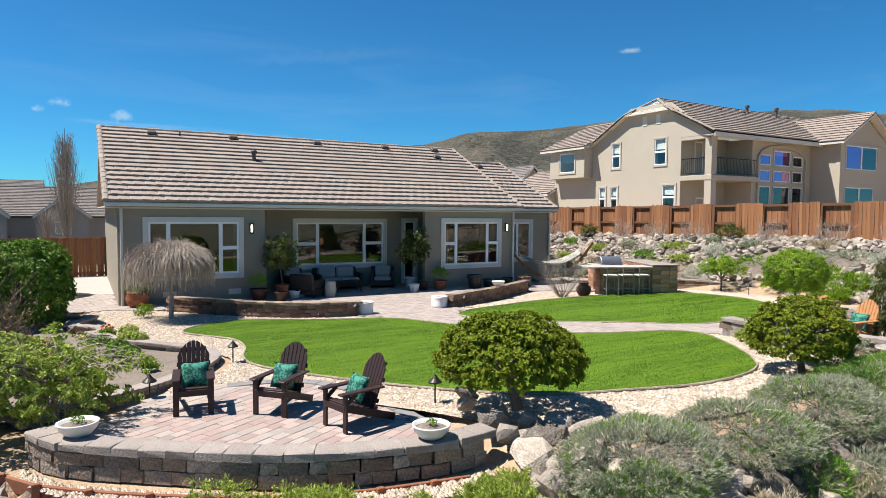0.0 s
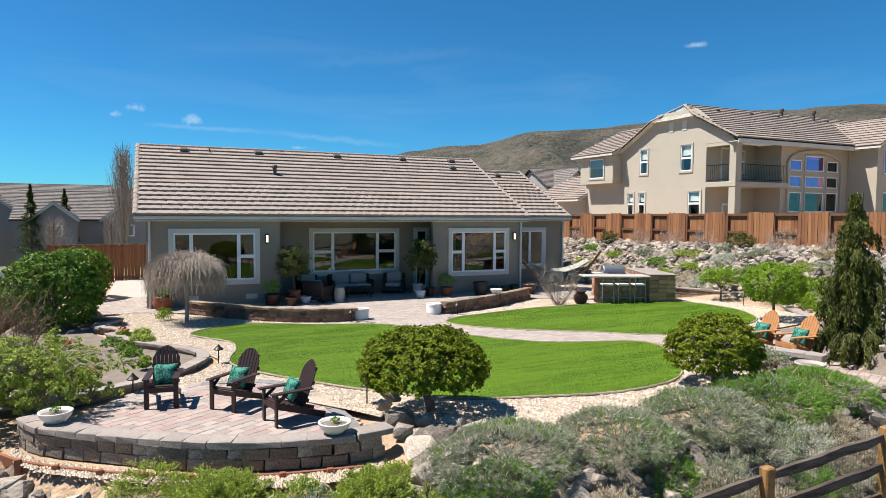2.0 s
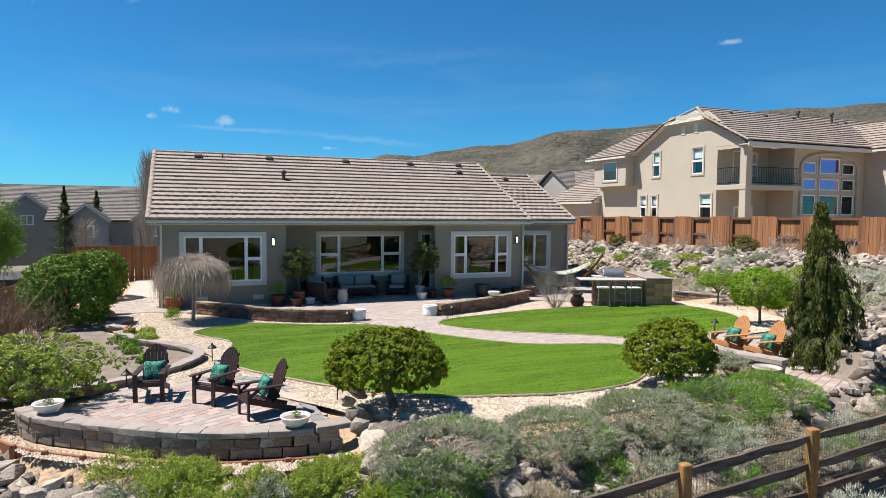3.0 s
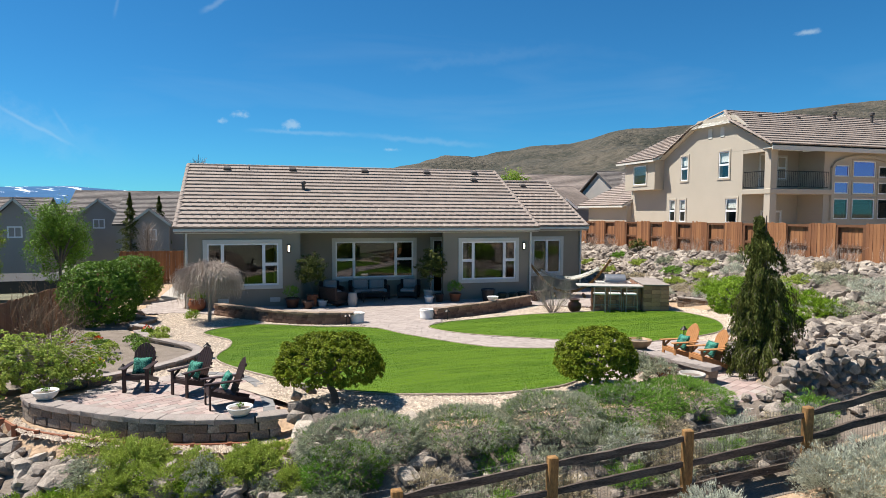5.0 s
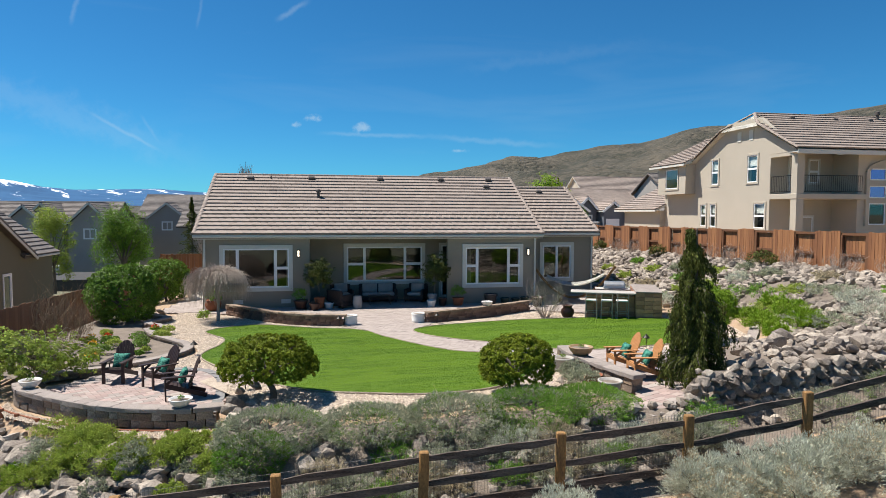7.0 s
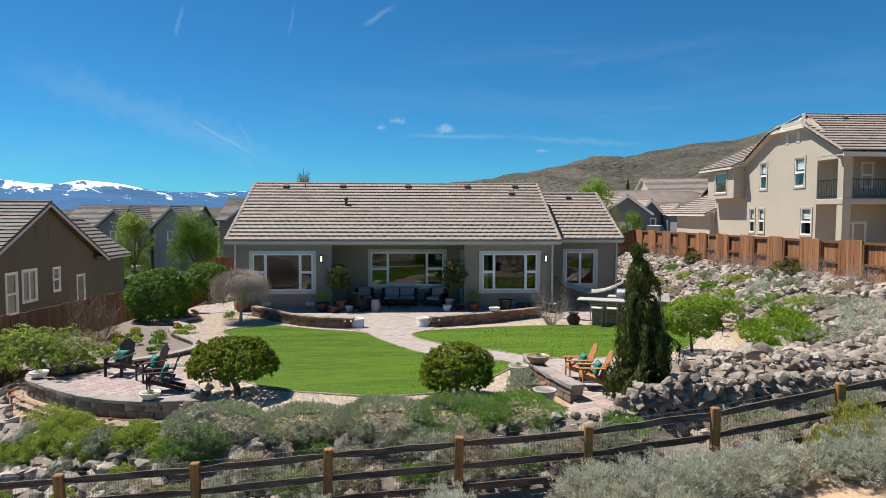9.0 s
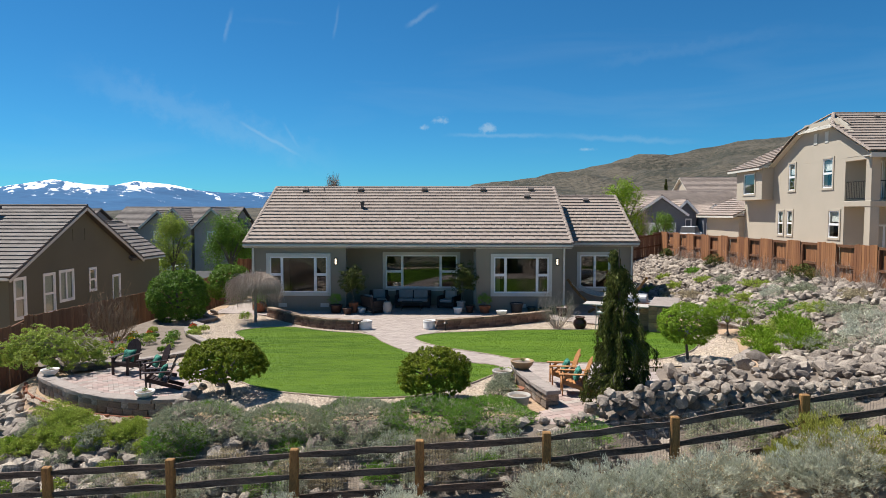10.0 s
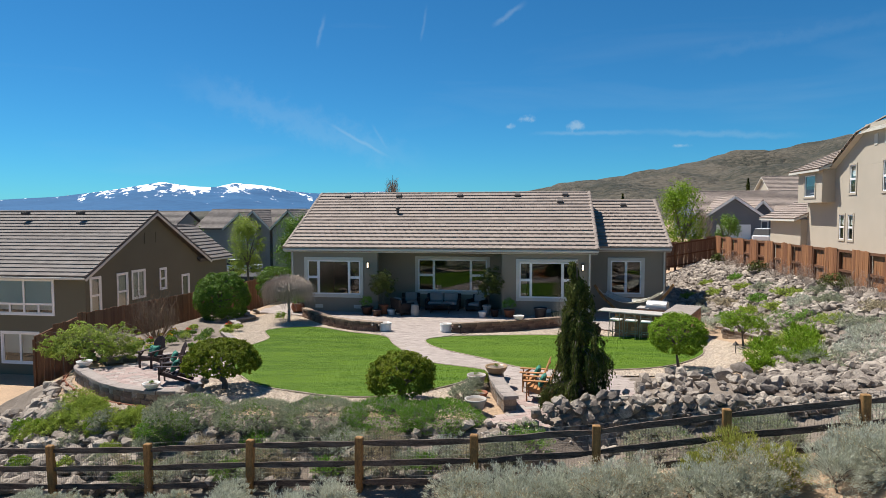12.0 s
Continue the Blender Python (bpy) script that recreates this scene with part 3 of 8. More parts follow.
def window(parent, m, w, h, panes, trim=0.12, trim_mat=None, blind=None, sill=False, arch=0.0, name="window"):
    """A window of outer trim size w x h, its lower left corner at the pose m, looking along -y of m.
    panes: (u0, u1, v0, v1) shares of the opening."""
    bm = bmesh.new()
    for a in ((0, trim, 0, h), (w - trim, w, 0, h), (trim, w - trim, 0, trim), (trim, w - trim, h - trim, h)):
        box(bm, a[0], a[1], -0.045, 0.03, a[2], a[3], m, 0.006)
    ob = part(name, bm, trim_mat or TRIM, parent)
    bm, W, H, f = bmesh.new(), w - 2 * trim, h - 2 * trim, 0.06
    for u0, u1, v0, v1 in panes:
        x0, x1, z0, z1 = trim + u0 * W, trim + u1 * W, trim + v0 * H, trim + v1 * H
        for a in ((x0, x0 + f, z0, z1), (x1 - f, x1, z0, z1), (x0 + f, x1 - f, z0, z0 + f), (x0 + f, x1 - f, z1 - f, z1)):
            box(bm, a[0], a[1], -0.012, 0.05, a[2], a[3], m)
    part("window_frame", bm, VINYL, ob, "white vinyl frame")
    for u0, u1, v0, v1 in panes:
        x0, x1, z0, z1 = trim + u0 * W + f, trim + u1 * W - f, trim + v0 * H + f, trim + v1 * H - f
        bm = bmesh.new()
        q = [bm.verts.new(m @ Vector(c)) for c in ((x0, 0.02, z0), (x1, 0.02, z0), (x1, 0.02, z1), (x0, 0.02, z1))]
        bm.faces.new(q)
        p = part("pane", bm, GLASS, ob)
        p.visible_shadow = False
    if blind:
        part("blind", boxed(trim, w - trim, 0.10, 0.115, trim + H * blind, h - trim, m), VINYL, ob, "lowered white blind")
    return ob


def tile_bm(w, l, t):
    """A flat interlocking roof tile, thicker at its lower edge."""
    bm = bmesh.new()
    v = [bm.verts.new(c) for c in ((0, 0, 0), (w, 0, 0), (w, l, -t * 0.4), (0, l, -t * 0.4), (0, 0, t), (w * 0.12, 0, t * 1.25), (w, 0, t), (w, l, t * 0.2), (w * 0.12, l, t * 0.3), (0, l, t * 0.2))]
    for f in ((0, 3, 2, 1), (4, 5, 8, 9), (5, 6, 7, 8), (0, 1, 6, 5, 4), (1, 2, 7, 6), (0, 4, 9, 3), (3, 9, 8, 7, 2)):
        bm.faces.new([v[i] for i in f])
    return bm


def slope_frame(origin, along, up):
    """Axes of a roof plane: x along the eave, y up the slope."""
    x, y = Vector(along).normalized(), Vector(up).normalized()
    m = Matrix((x, y, x.cross(y))).transposed().to_4x4()
    m.translation = origin
    return m


def roof_tiles(parent, m, width, length, mat_joined, single=0, tw=0.33, row=0.375, left=0.0, right=0.0, seed=1):
    """Rows of tiles on a slope; the lowest ones singly, the others joined. left and right: how much the sides lean in per metre up."""
    rng = random.Random(seed)
    me = None
    chunks_v, chunks_f, o = [], [], 0
    count = 0
    rows = int(length / row)
    for j in range(rows + 1):
        y = j * row
        l = min(row * 1.12, length - y)
        if l < 0.08:
            continue
        x0, x1 = left * y, width - right * y
        x = x0 - (j % 2) * tw * 0.5
        while x < x1:
            a, b = max(x, x0), min(x + tw - 0.006, x1)
            x += tw
            if b - a < 0.04:
                continue
            if count < single and b - a > tw * 0.9 and l > row:
                if me is None:
                    bm = tile_bm(tw - 0.006, row * 1.12, 0.08)
                    me = bpy.data.meshes.new("roof_tile")
                    bm.to_mesh(me), bm.free()
                    me.materials.append(TILE)
                ob = new("roof_tile", me)
                ob.parent = parent
                ob.matrix_basis = m @ pose(a, y, 0.028 + rng.uniform(-0.003, 0.003), rng.uniform(-0.3, 0.3), 0, 0)
                count += 1
                continue
            t, lift = 0.08, 0.028 + rng.uniform(-0.003, 0.003)
            vs = [(a, y, lift), (b, y, lift), (b, y + l, lift - t * 0.4), (a, y + l, lift - t * 0.4), (a, y, lift + t), (b, y, lift + t), (b, y + l, lift + t * 0.2), (a, y + l, lift + t * 0.2)]
            chunks_v += [m @ Vector(c) for c in vs]
            chunks_f += [[o + i for i in q] for q in ((4, 5, 6, 7), (0, 1, 5, 4), (1, 2, 6, 5), (3, 0, 4, 7))]
            o += 8
    if chunks_v:
        ob = raw("roof_tiles", chunks_v, chunks_f, mat_joined, parent)
        ob["kind"] = "stuff"


def ridge_caps(parent, a, b, mat):
    """Rounded cap tiles along a ridge or verge, as one run."""
    a, b = Vector(a), Vector(b)
    n = max(2, int((b - a).length / 0.38))
    bm = bmesh.new()
    d = (b - a).normalized()
    side = d.cross(Vector((0, 0, 1))).normalized()
    up = side.cross(d)
    for i in range(n):
        p, q = a + (b - a) * (i / n), a + (b - a) * ((i + 1.08) / n)
        ring = []
        for c, r in ((p, 0.11), (q, 0.095)):
            ring.append([bm.verts.new(c + side * r * math.cos(t) + up * (r * math.sin(t) * 0.8 + 0.02)) for t in np.linspace(0, math.pi, 6)])
        for k in range(5):
            bm.faces.new((ring[0][k], ring[0][k + 1], ring[1][k + 1], ring[1][k]))
        bm.faces.new(ring[0])
    ob = part("ridge_cap", bm, mat, parent)
    ob["kind"] = "stuff"
    return ob


def gable_prism(bm, x0, x1, y0, y1, z0, z1, axis="x", over=0.0, thick=0.13):
    """The two slabs of a gable roof whose ridge runs along axis."""
    if axis == "x":
        mid = (y0 + y1) / 2
        quads = [((x0, y0, z0), (x1, y0, z0), (x1, mid, z1), (x0, mid, z1)), ((x1, y1, z0), (x0, y1, z0), (x0, mid, z1), (x1, mid, z1))]
    else:
        mid = (x0 + x1) / 2
        quads = [((x0, y1, z0), (x0, y0, z0), (mid, y0, z1), (mid, y1, z1)), ((x1, y0, z0), (x1, y1, z0), (mid, y1, z1), (mid, y0, z1))]
    for q in quads:
        a = [bm.verts.new(c) for c in q]
        b = [bm.verts.new((c[0], c[1], c[2] - thick)) for c in q]
        bm.faces.new(a), bm.faces.new(b[::-1])
        for i in range(4):
            bm.faces.new((a[i], b[i], b[(i + 1) % 4], a[(i + 1) % 4]))
    return quads


def gable_end(bm, x, y0, y1, z0, z1, thick, axis="x"):
    pts = [(y0, z0), (y1, z0), ((y0 + y1) / 2, z1)]
    rings = [[bm.verts.new((x + d, u, z) if axis == "x" else (u, x + d, z)) for u, z in pts] for d in (0, thick)]
    bm.faces.new(rings[0]), bm.faces.new(rings[1][::-1])
    for i in range(3):
        bm.faces.new((rings[0][i], rings[1][i], rings[1][(i + 1) % 3], rings[0][(i + 1) % 3]))


THREE = [(0, 0.21, 0, 0.5), (0, 0.21, 0.5, 1), (0.21, 0.79, 0, 1), (0.79, 1, 0, 0.5), (0.79, 1, 0.5, 1)]
HUNG = [(0, 1, 0, 0.5), (0, 1, 0.5, 1)]
SLIDER = [(0, 0.5, 0, 1), (0.5, 1, 0, 1)]


# ---- the house ----
house = thing("house", "single-storey taupe stucco house with a brown tile roof", "house", pose(0, 0, 0))
part("wall", wall_bm(bmesh.new(), 0.45, 4.92, -0.3, 3.02, facing(0), 0.22, [(1.27, 4.08, 0.86, 2.63)]), STUCCO, house)
part("wall", wall_bm(bmesh.new(), 11.05, 15.25, -0.3, 3.02, facing(0), 0.22, [(11.86, 14.5, 0.86, 2.63)]), STUCCO, house)
part("wall", wall_bm(bmesh.new(), 4.0, 12.1, -0.3, 3.02, facing(2.0), 0.2, [(6.55, 10.21, 0.86, 2.58), (11.12, 11.62, 0.0, 2.6)]), STUCCO, house)
for a in ((3.9, 4.12, 0.22, 2.0), (12.0, 12.2, 0.22, 2.0), (0.45, 0.67, 0.22, 11.0), (15.03, 15.25, 0.22, 2.3), (18.83, 19.05, 2.52, 11.0), (0.45, 19.05, 11.0, 11.2)):
    part("wall", boxed(*a, -0.6, 3.02), STUCCO, house)
part("wall", wall_bm(bmesh.new(), 15.25, 19.05, -0.3, 3.02, facing(2.3), 0.22, [(16.34, 17.9, 0.84, 2.58)]), STUCCO, house)
for x, y0, z in ((0.45, 0.0, 5.8), (18.85, 2.3, 5.3)):
    bm = bmesh.new()
    gable_end(bm, x, y0, 11.1, 3.02, z, 0.2)
    part("gable_wall", bm, STUCCO, house)
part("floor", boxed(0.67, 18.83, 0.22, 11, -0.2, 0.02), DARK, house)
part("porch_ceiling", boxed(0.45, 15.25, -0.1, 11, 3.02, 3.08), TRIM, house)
# added backing wall, its shade painted in like that of the floor
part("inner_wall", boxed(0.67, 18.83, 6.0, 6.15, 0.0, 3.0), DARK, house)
# eaves, gutters and downspouts
bm = bmesh.new()
box(bm, 0.14, 15.53, -0.13, -0.09, 3.0, 3.2), box(bm, 15.57, 19.2, 2.0, 2.04, 3.0, 3.2)
part("fascia", bm, TRIM, house)
bm = bmesh.new()
for x0, x1, y in ((0.10, 15.56, -0.25), (15.6, 19.24, 1.88)):
    box(bm, x0, x1, y, y + 0.115, 3.07, 3.19, None, 0.02)
part("gutter", bm, TRIM, house)
for x, y in ((0.52, -0.06), (15.12, -0.06), (18.9, 2.24)):
    part("downspout", boxed(x, x + 0.08, y - 0.07, y, 0.0, 3.05, None, 0.012), TRIM, house)
part("soffit", boxed(0.14, 0.45, -0.09, 11, 3.03, 3.07), TRIM, house)
# roofs
bm = bmesh.new()
gable_prism(bm, 0.14, 15.53, -0.2, 11.3, 3.17, 6.02, "x")
roof = part("roof", bm, TILE_JOINED, house, "brown concrete tile roof")
sl = math.hypot(5.75, 2.85)
roof_tiles(roof, slope_frame((0.14, -0.22, 3.18), (1, 0, 0), (0, 5.75, 2.85)), 15.39, sl, TILE_JOINED, 300)
ridge_caps(roof, (0.14, 5.55, 6.04), (15.53, 5.55, 6.04), TILE_JOINED)
for x in (0.16, 15.51):
    ridge_caps(roof, (x, -0.2, 3.21), (x, 5.55, 6.05), TILE_JOINED)
bm = bmesh.new()
gable_prism(bm, 15.4, 19.2, 1.93, 11.65, 3.17, 5.58, "x")
roof_b = part("roof", bm, TILE_JOINED, house, "brown concrete tile roof of the wing")
roof_tiles(roof_b, slope_frame((15.6, 1.91, 3.18), (1, 0, 0), (0, 4.86, 2.41)), 3.6, math.hypot(4.86, 2.41), TILE_JOINED, 110, seed=2)
ridge_caps(roof_b, (15.5, 6.79, 5.6), (19.2, 6.79, 5.6), TILE_JOINED)
ridge_caps(roof_b, (19.18, 1.93, 3.21), (19.18, 6.79, 5.62), TILE_JOINED)


def on_roof(x, y):
    return 3.21 + 0.4957 * (y + 0.2)


for x, y in ((1.9, 5.0), (4.9, 5.05), (8.4, 5.05), (11.6, 5.05), (14.2, 5.1), (13.9, 4.3)):
    part("roof_vent", boxed(-0.16, 0.16, -0.13, 0.13, -0.02, 0.19, pose(x, y, on_roof(x, y), 24, 0, 0), 0.03), GALV, house, "low metal roof vent")
part("roof_vent", boxed(-0.16, 0.16, -0.13, 0.13, -0.02, 0.19, pose(17.4, 6.1, 3.21 + 0.4957 * 4.17, 24, 0, 0), 0.03), GALV, house)
z = on_roof(0, 3.07)
vent = part("vent_pipe", lathe([(0.075, -0.1), (0.075, 0.30), (0.12, 0.31), (0.12, 0.40), (0.09, 0.44), (0.02, 0.46)], 16, at=(5.27, 3.07, z)), GALV, house, "dark capped flue pipe")
part("flashing", boxed(-0.2, 0.2, -0.2, 0.2, 0.01, 0.05, pose(5.27, 3.07, z, 26, 0, 0), 0.01), GALV, vent)
part("plumbing_vent", lathe([(0.03, -0.05), (0.03, 0.22)], 8, at=(2.9, 5.0, on_roof(0, 5.0))), GALV, house)
# windows and door
window(house, pose(1.15, 0, 0.74), 3.05, 2.01, THREE, 0.16)
window(house, pose(11.74, 0, 0.74), 2.88, 2.01, THREE, 0.16)
window(house, pose(6.43, 2.0, 0.74), 3.9, 1.96, [(0, 0.23, 0, 0.5), (0, 0.23, 0.5, 1), (0.23, 0.77, 0, 1), (0.77, 1, 0, 0.5), (0.77, 1, 0.5, 1)], 0.16)
window(house, pose(16.22, 2.3, 0.72), 1.8, 1.98, SLIDER, 0.16)
door = window(house, pose(11.0, 2.0, 0.0), 0.74, 2.72, [(0, 1, 0, 1)], name="door")
part("door_handle", lathe([(0.02, 0), (0.02, 0.14)], 8, at=(11.18, 1.95, 1.0)), METAL_DARK, door)
for x in (4.45, 14.85):
    lamp = part("wall_lamp", boxed(x - 0.06, x + 0.06, -0.09, -0.002, 2.2, 2.55, None, 0.01), METAL_DARK, house, "dark bronze wall lantern")
    part("diffuser", boxed(x - 0.035, x + 0.035, -0.095, -0.085, 2.25, 2.5), LAMP_GLOW, lamp, "frosted lit glass")
for x in (1.9, 3.9, 13.2):
    bm = bmesh.new()
    for k in range(4):
        box(bm, x - 0.17, x + 0.17, -0.018, 0, 0.22 + k * 0.04, 0.245 + k * 0.04)
    box(bm, x - 0.2, x + 0.2, -0.008, 0, 0.2, 0.38)
    part("foundation_vent", bm, TRIM, house)


# ---- paving and garden walls ----
def stone_mesh(name, w, d, h, mat, seed, rough=0.012):
    """A split-faced block, uneven at its edges; centred in x and y, standing on z = 0."""
    rng = random.Random(seed)
    bm = boxed(-w / 2, w / 2, -d / 2, d / 2, 0, h)
    bmesh.ops.bevel(bm, geom=bm.edges[:], offset=min(w, h) * 0.07, segments=1, affect="EDGES")
    for v in bm.verts:
        v.co += Vector([rng.uniform(-rough, rough) for _ in range(3)])
    me = bpy.data.meshes.new(name)
    bm.to_mesh(me), bm.free()
    me.materials.append(mat)
    return me


def block_wall(name, line, base, courses, label, mat, w=0.32, d=0.24, h=0.15, cap=0.09, cap_over=0.03, category="garden wall", cap_mat=None):
    """A curved wall of split blocks in courses with a row of cap stones. base: the height of its foot."""
    top = thing(name, label, category, pose(line[0][0], line[0][1], base))
    inv = top.matrix_basis.inverted()
    tones = (BLOCK, BLOCK_WARM, BLOCK_PALE, BLOCK, BLOCK_WARM) if mat is BLOCK else (mat,) * 5
    shares = (1.0, 0.85, 0.6, 1.3, 1.1)
    kinds = [stone_mesh("block", w * k - 0.004, d, h - 0.004, tones[i], i) for i, k in enumerate(shares)]
    caps = [stone_mesh("cap_stone", w + 0.008, d + 2 * cap_over, cap, cap_mat or CAP, 10 + i, 0.008) for i in range(3)]
    pts = [Vector((x, y, 0)) for x, y in line]
    lens = [0.0]
    for p, q in zip(pts, pts[1:]):
        lens.append(lens[-1] + (q - p).length)

    def at(s):
        for i in range(len(pts) - 1):
            if s <= lens[i + 1] or i == len(pts) - 2:
                return pts[i].lerp(pts[i + 1], (s - lens[i]) / (lens[i + 1] - lens[i])), (pts[i + 1] - pts[i]).normalized()

    rng = random.Random(len(line))
    for c in range(courses):
        s = (c % 2) * w * -0.4
        while s < lens[-1] - 0.1:
            k = rng.randrange(5)
            l = w * shares[k]
            p, t = at(min(max(s + l / 2, l * 0.3), lens[-1]))
            ob = new("block", kinds[k])
            ob.parent = top
            ob.matrix_basis = inv @ pose(p.x, p.y, base + c * h, 0, 0, math.degrees(math.atan2(t.y, t.x)) + rng.uniform(-2, 2))
            s += l
    if cap:
        s = 0
        while s < lens[-1]:
            p, t = at(min(s + w / 2, lens[-1]))
            ob = new("cap_stone", caps[rng.randrange(3)])
            ob.parent = top
            ob.matrix_basis = inv @ pose(p.x, p.y, base + courses * h + rng.uniform(-0.004, 0.004), 0, 0, math.degrees(math.atan2(t.y, t.x)) + rng.uniform(-1, 1))
            s += w
    return top


def pavers(parent, poly, top, w, l, angle, single, mats, seed=3, gap=0.003):
    """Running-bond pavers inside an outline, laid on the garden's slope at the height top (a number or a function of y)."""
    rng = random.Random(seed)
    xs, ys = [p[0] for p in poly], [p[1] for p in poly]
    c, sn = math.cos(radians(angle)), math.sin(radians(angle))
    ox, oy = sum(xs) / len(xs), sum(ys) / len(ys)
    R = max(max(xs) - min(xs), max(ys) - min(ys))
    cells = []
    for j in range(int(-R / w), int(R / w) + 1):
        for i in range(int(-R / l) - 1, int(R / l) + 1):
            u, v = (i + 0.5 * (j % 2)) * l, j * w
            cells.append((ox + u * c - v * sn, oy + u * sn + v * c))
    A = np.array(cells)
    cells = A[inside(A[:, 0], A[:, 1], poly)]
    kinds = {}
    V, F, o = [], [], 0
    for k, (x, y) in enumerate(cells):
        z = top(x, y) if callable(top) else top
        if k < single:
            m = rng.choices(mats, (5, 3, 2)[:len(mats)])[0]
            if m not in kinds:
                bm = boxed(-l / 2 + gap, l / 2 - gap, -w / 2 + gap, w / 2 - gap, -0.05, 0, None, 0.004)
                kinds[m] = bpy.data.meshes.new("paver")
                bm.to_mesh(kinds[m]), bm.free()
                kinds[m].materials.append(m)
            ob = new("paver", kinds[m])
            ob.parent = parent
            ob.matrix_basis = pose(x, y, z + rng.uniform(-0.002, 0.003), 0, 0, angle)
            continue
        q = [(-l / 2 + gap, -w / 2 + gap), (l / 2 - gap, -w / 2 + gap), (l / 2 - gap, w / 2 - gap), (-l / 2 + gap, w / 2 - gap)]
        zz = z + rng.uniform(-0.002, 0.003)
        V += [(x + a * c - b * sn, y + a * sn + b * c, (top(x + a * c - b * sn, y + a * sn + b * c) if callable(top) else top) + zz - z) for a, b in q]
        V += [(v[0], v[1], v[2] - 0.03) for v in V[-4:]]
        F += [[o + t for t in f] for f in ((0, 1, 2, 3), (0, 4, 5, 1), (1, 5, 6, 2), (2, 6, 7, 3), (3, 7, 4, 0))]
        o += 8
    if V:
        ob = raw("pavers", V, F, PAVER_JOINED, parent)
        ob["kind"] = "stuff"


WALL_A = smooth_line([(1.75, -1.6), (2.5, -2.5), (3.7, -3.75), (5.0, -4.65), (6.25, -4.95)], 5)
WALL_B = smooth_line([(9.35, -4.85), (10.5, -4.35), (11.7, -3.8), (12.9, -3.1), (14.1, -2.4)], 5)
block_wall("garden_wall", WALL_A, -0.05, 4, "low curved wall of dark red-brown split blocks by the patio", BLOCK_RED, w=0.25, h=0.105, cap=0.07, cap_mat=BLOCK_WARM)
block_wall("garden_wall", WALL_B, -0.05, 4, "low curved wall of red-brown split blocks, pale caps", BLOCK_RED, w=0.25, h=0.105, cap=0.07, cap_mat=BLOCK_WARM)
PATIO = smooth_loop([(-0.95, -13.0), (-0.5, -13.5), (0.45, -14.25), (1.3, -14.82), (2.15, -15.18), (3.0, -15.34), (3.45, -15.3), (3.5, -14.2), (3.42, -13.2), (3.25, -12.4), (2.87, -11.65), (2.4, -11.3), (1.55, -11.15), (1.05, -11.3), (0.4, -11.45), (-0.1, -12.1)], 5)
front = smooth_line([(-0.95, -13.05), (-0.6, -13.62), (0.38, -14.38), (1.25, -14.97), (2.12, -15.33), (3.0, -15.5), (3.55, -15.45)], 5)
block_wall("patio_wall", front, 0.017, 2, "curved retaining wall of tan split blocks below the patio", BLOCK, w=0.31, d=0.28, h=0.15, cap=0.085, cap_over=0.02)
block_wall("planter_border", smooth_line([(-0.36, -5.35), (0.11, -6.41), (0.86, -7.41), (1.51, -8.25), (1.65, -9.09), (1.05, -10.17), (0.06, -10.96), (-1.16, -11.47)], 5), 0.0, 1, "low curved border of tan blocks round a flower bed", BLOCK, h=0.15, cap=0.06, d=0.2)
block_wall("planter_border", smooth_line([(-1.35, -1.2), (-0.9, -2.2), (-0.3, -2.9), (-0.75, -3.9), (-0.1, -4.7), (-0.3, -5.6)], 4), 0.0, 1, "stepped stone border between a bed and gravel", BLOCK, h=0.13, cap=0.05, d=0.2)
block_wall("retaining_wall", smooth_line([(20.1, -4.1), (20.8, -5.2), (21.0, -6.7), (20.6, -8.2), (19.6, -9.6), (18.3, -11.2)], 5), 0.0, 2, "low curved retaining wall of brown blocks below the rock bank", BLOCK, h=0.17, cap=0.06)
block_wall("paver_border", smooth_line([(3.4, -15.2), (3.4, -14.2), (3.31, -13.2), (3.15, -12.45), (2.8, -11.75), (2.35, -11.42), (1.6, -11.27)], 4), 0.112, 0, "curved border of blue-grey pavers round the patio", BLOCK, w=0.22, d=0.22, cap=0.058, cap_over=0.0, category="paving", cap_mat=PAVER_GREY)
slab = draped("patio_base", PATIO, JOINT, 0.0, "raised patio of pink and grey pavers", "patio")
for v in slab.data.vertices:
    v.co.z = 0.14
PATH_AREA = smooth_loop([(6.35, -4.55), (6.92, -6.24), (7.64, -7.98), (9.26, -10.71), (11.32, -11.96), (11.8, -12.9), (13.41, -12.73), (14.45, -11.61), (12.57, -11.56), (11.12, -10.15), (9.64, -8.77), (8.84, -7.66), (8.63, -6.58), (9.31, -5.54), (9.41, -4.67)], 5)
path = draped("paver_path", PATH_AREA, JOINT, 0.012, "curved path of tan concrete pavers between two lawns", "path")
PORCH = [(0.0, -0.7), (1.7, -1.5), (2.5, -2.4), (3.7, -3.65), (5.0, -4.55), (6.3, -4.85), (9.3, -4.8), (10.5, -4.25), (11.7, -3.7), (12.9, -3.0), (14.2, -2.3), (16.2, -3.4), (19.0, -4.4), (19.2, -1.0), (19.0, 2.3), (12.1, 2.3), (12.0, 2.0), (4.1, 2.0), (4.1, 0.0), (0.45, 0.0)]
porch = draped("porch_paving", PORCH, JOINT, 0.012, "shaded porch floor of tan concrete pavers", "paving")
SIDE = [(-1.15, -0.9), (0.3, -0.8), (0.45, 0.0), (0.45, 3.2), (-1.0, 3.2)]
side_path = draped("side_path", SIDE, JOINT, 0.012, "reddish paver path along the house wall", "path")
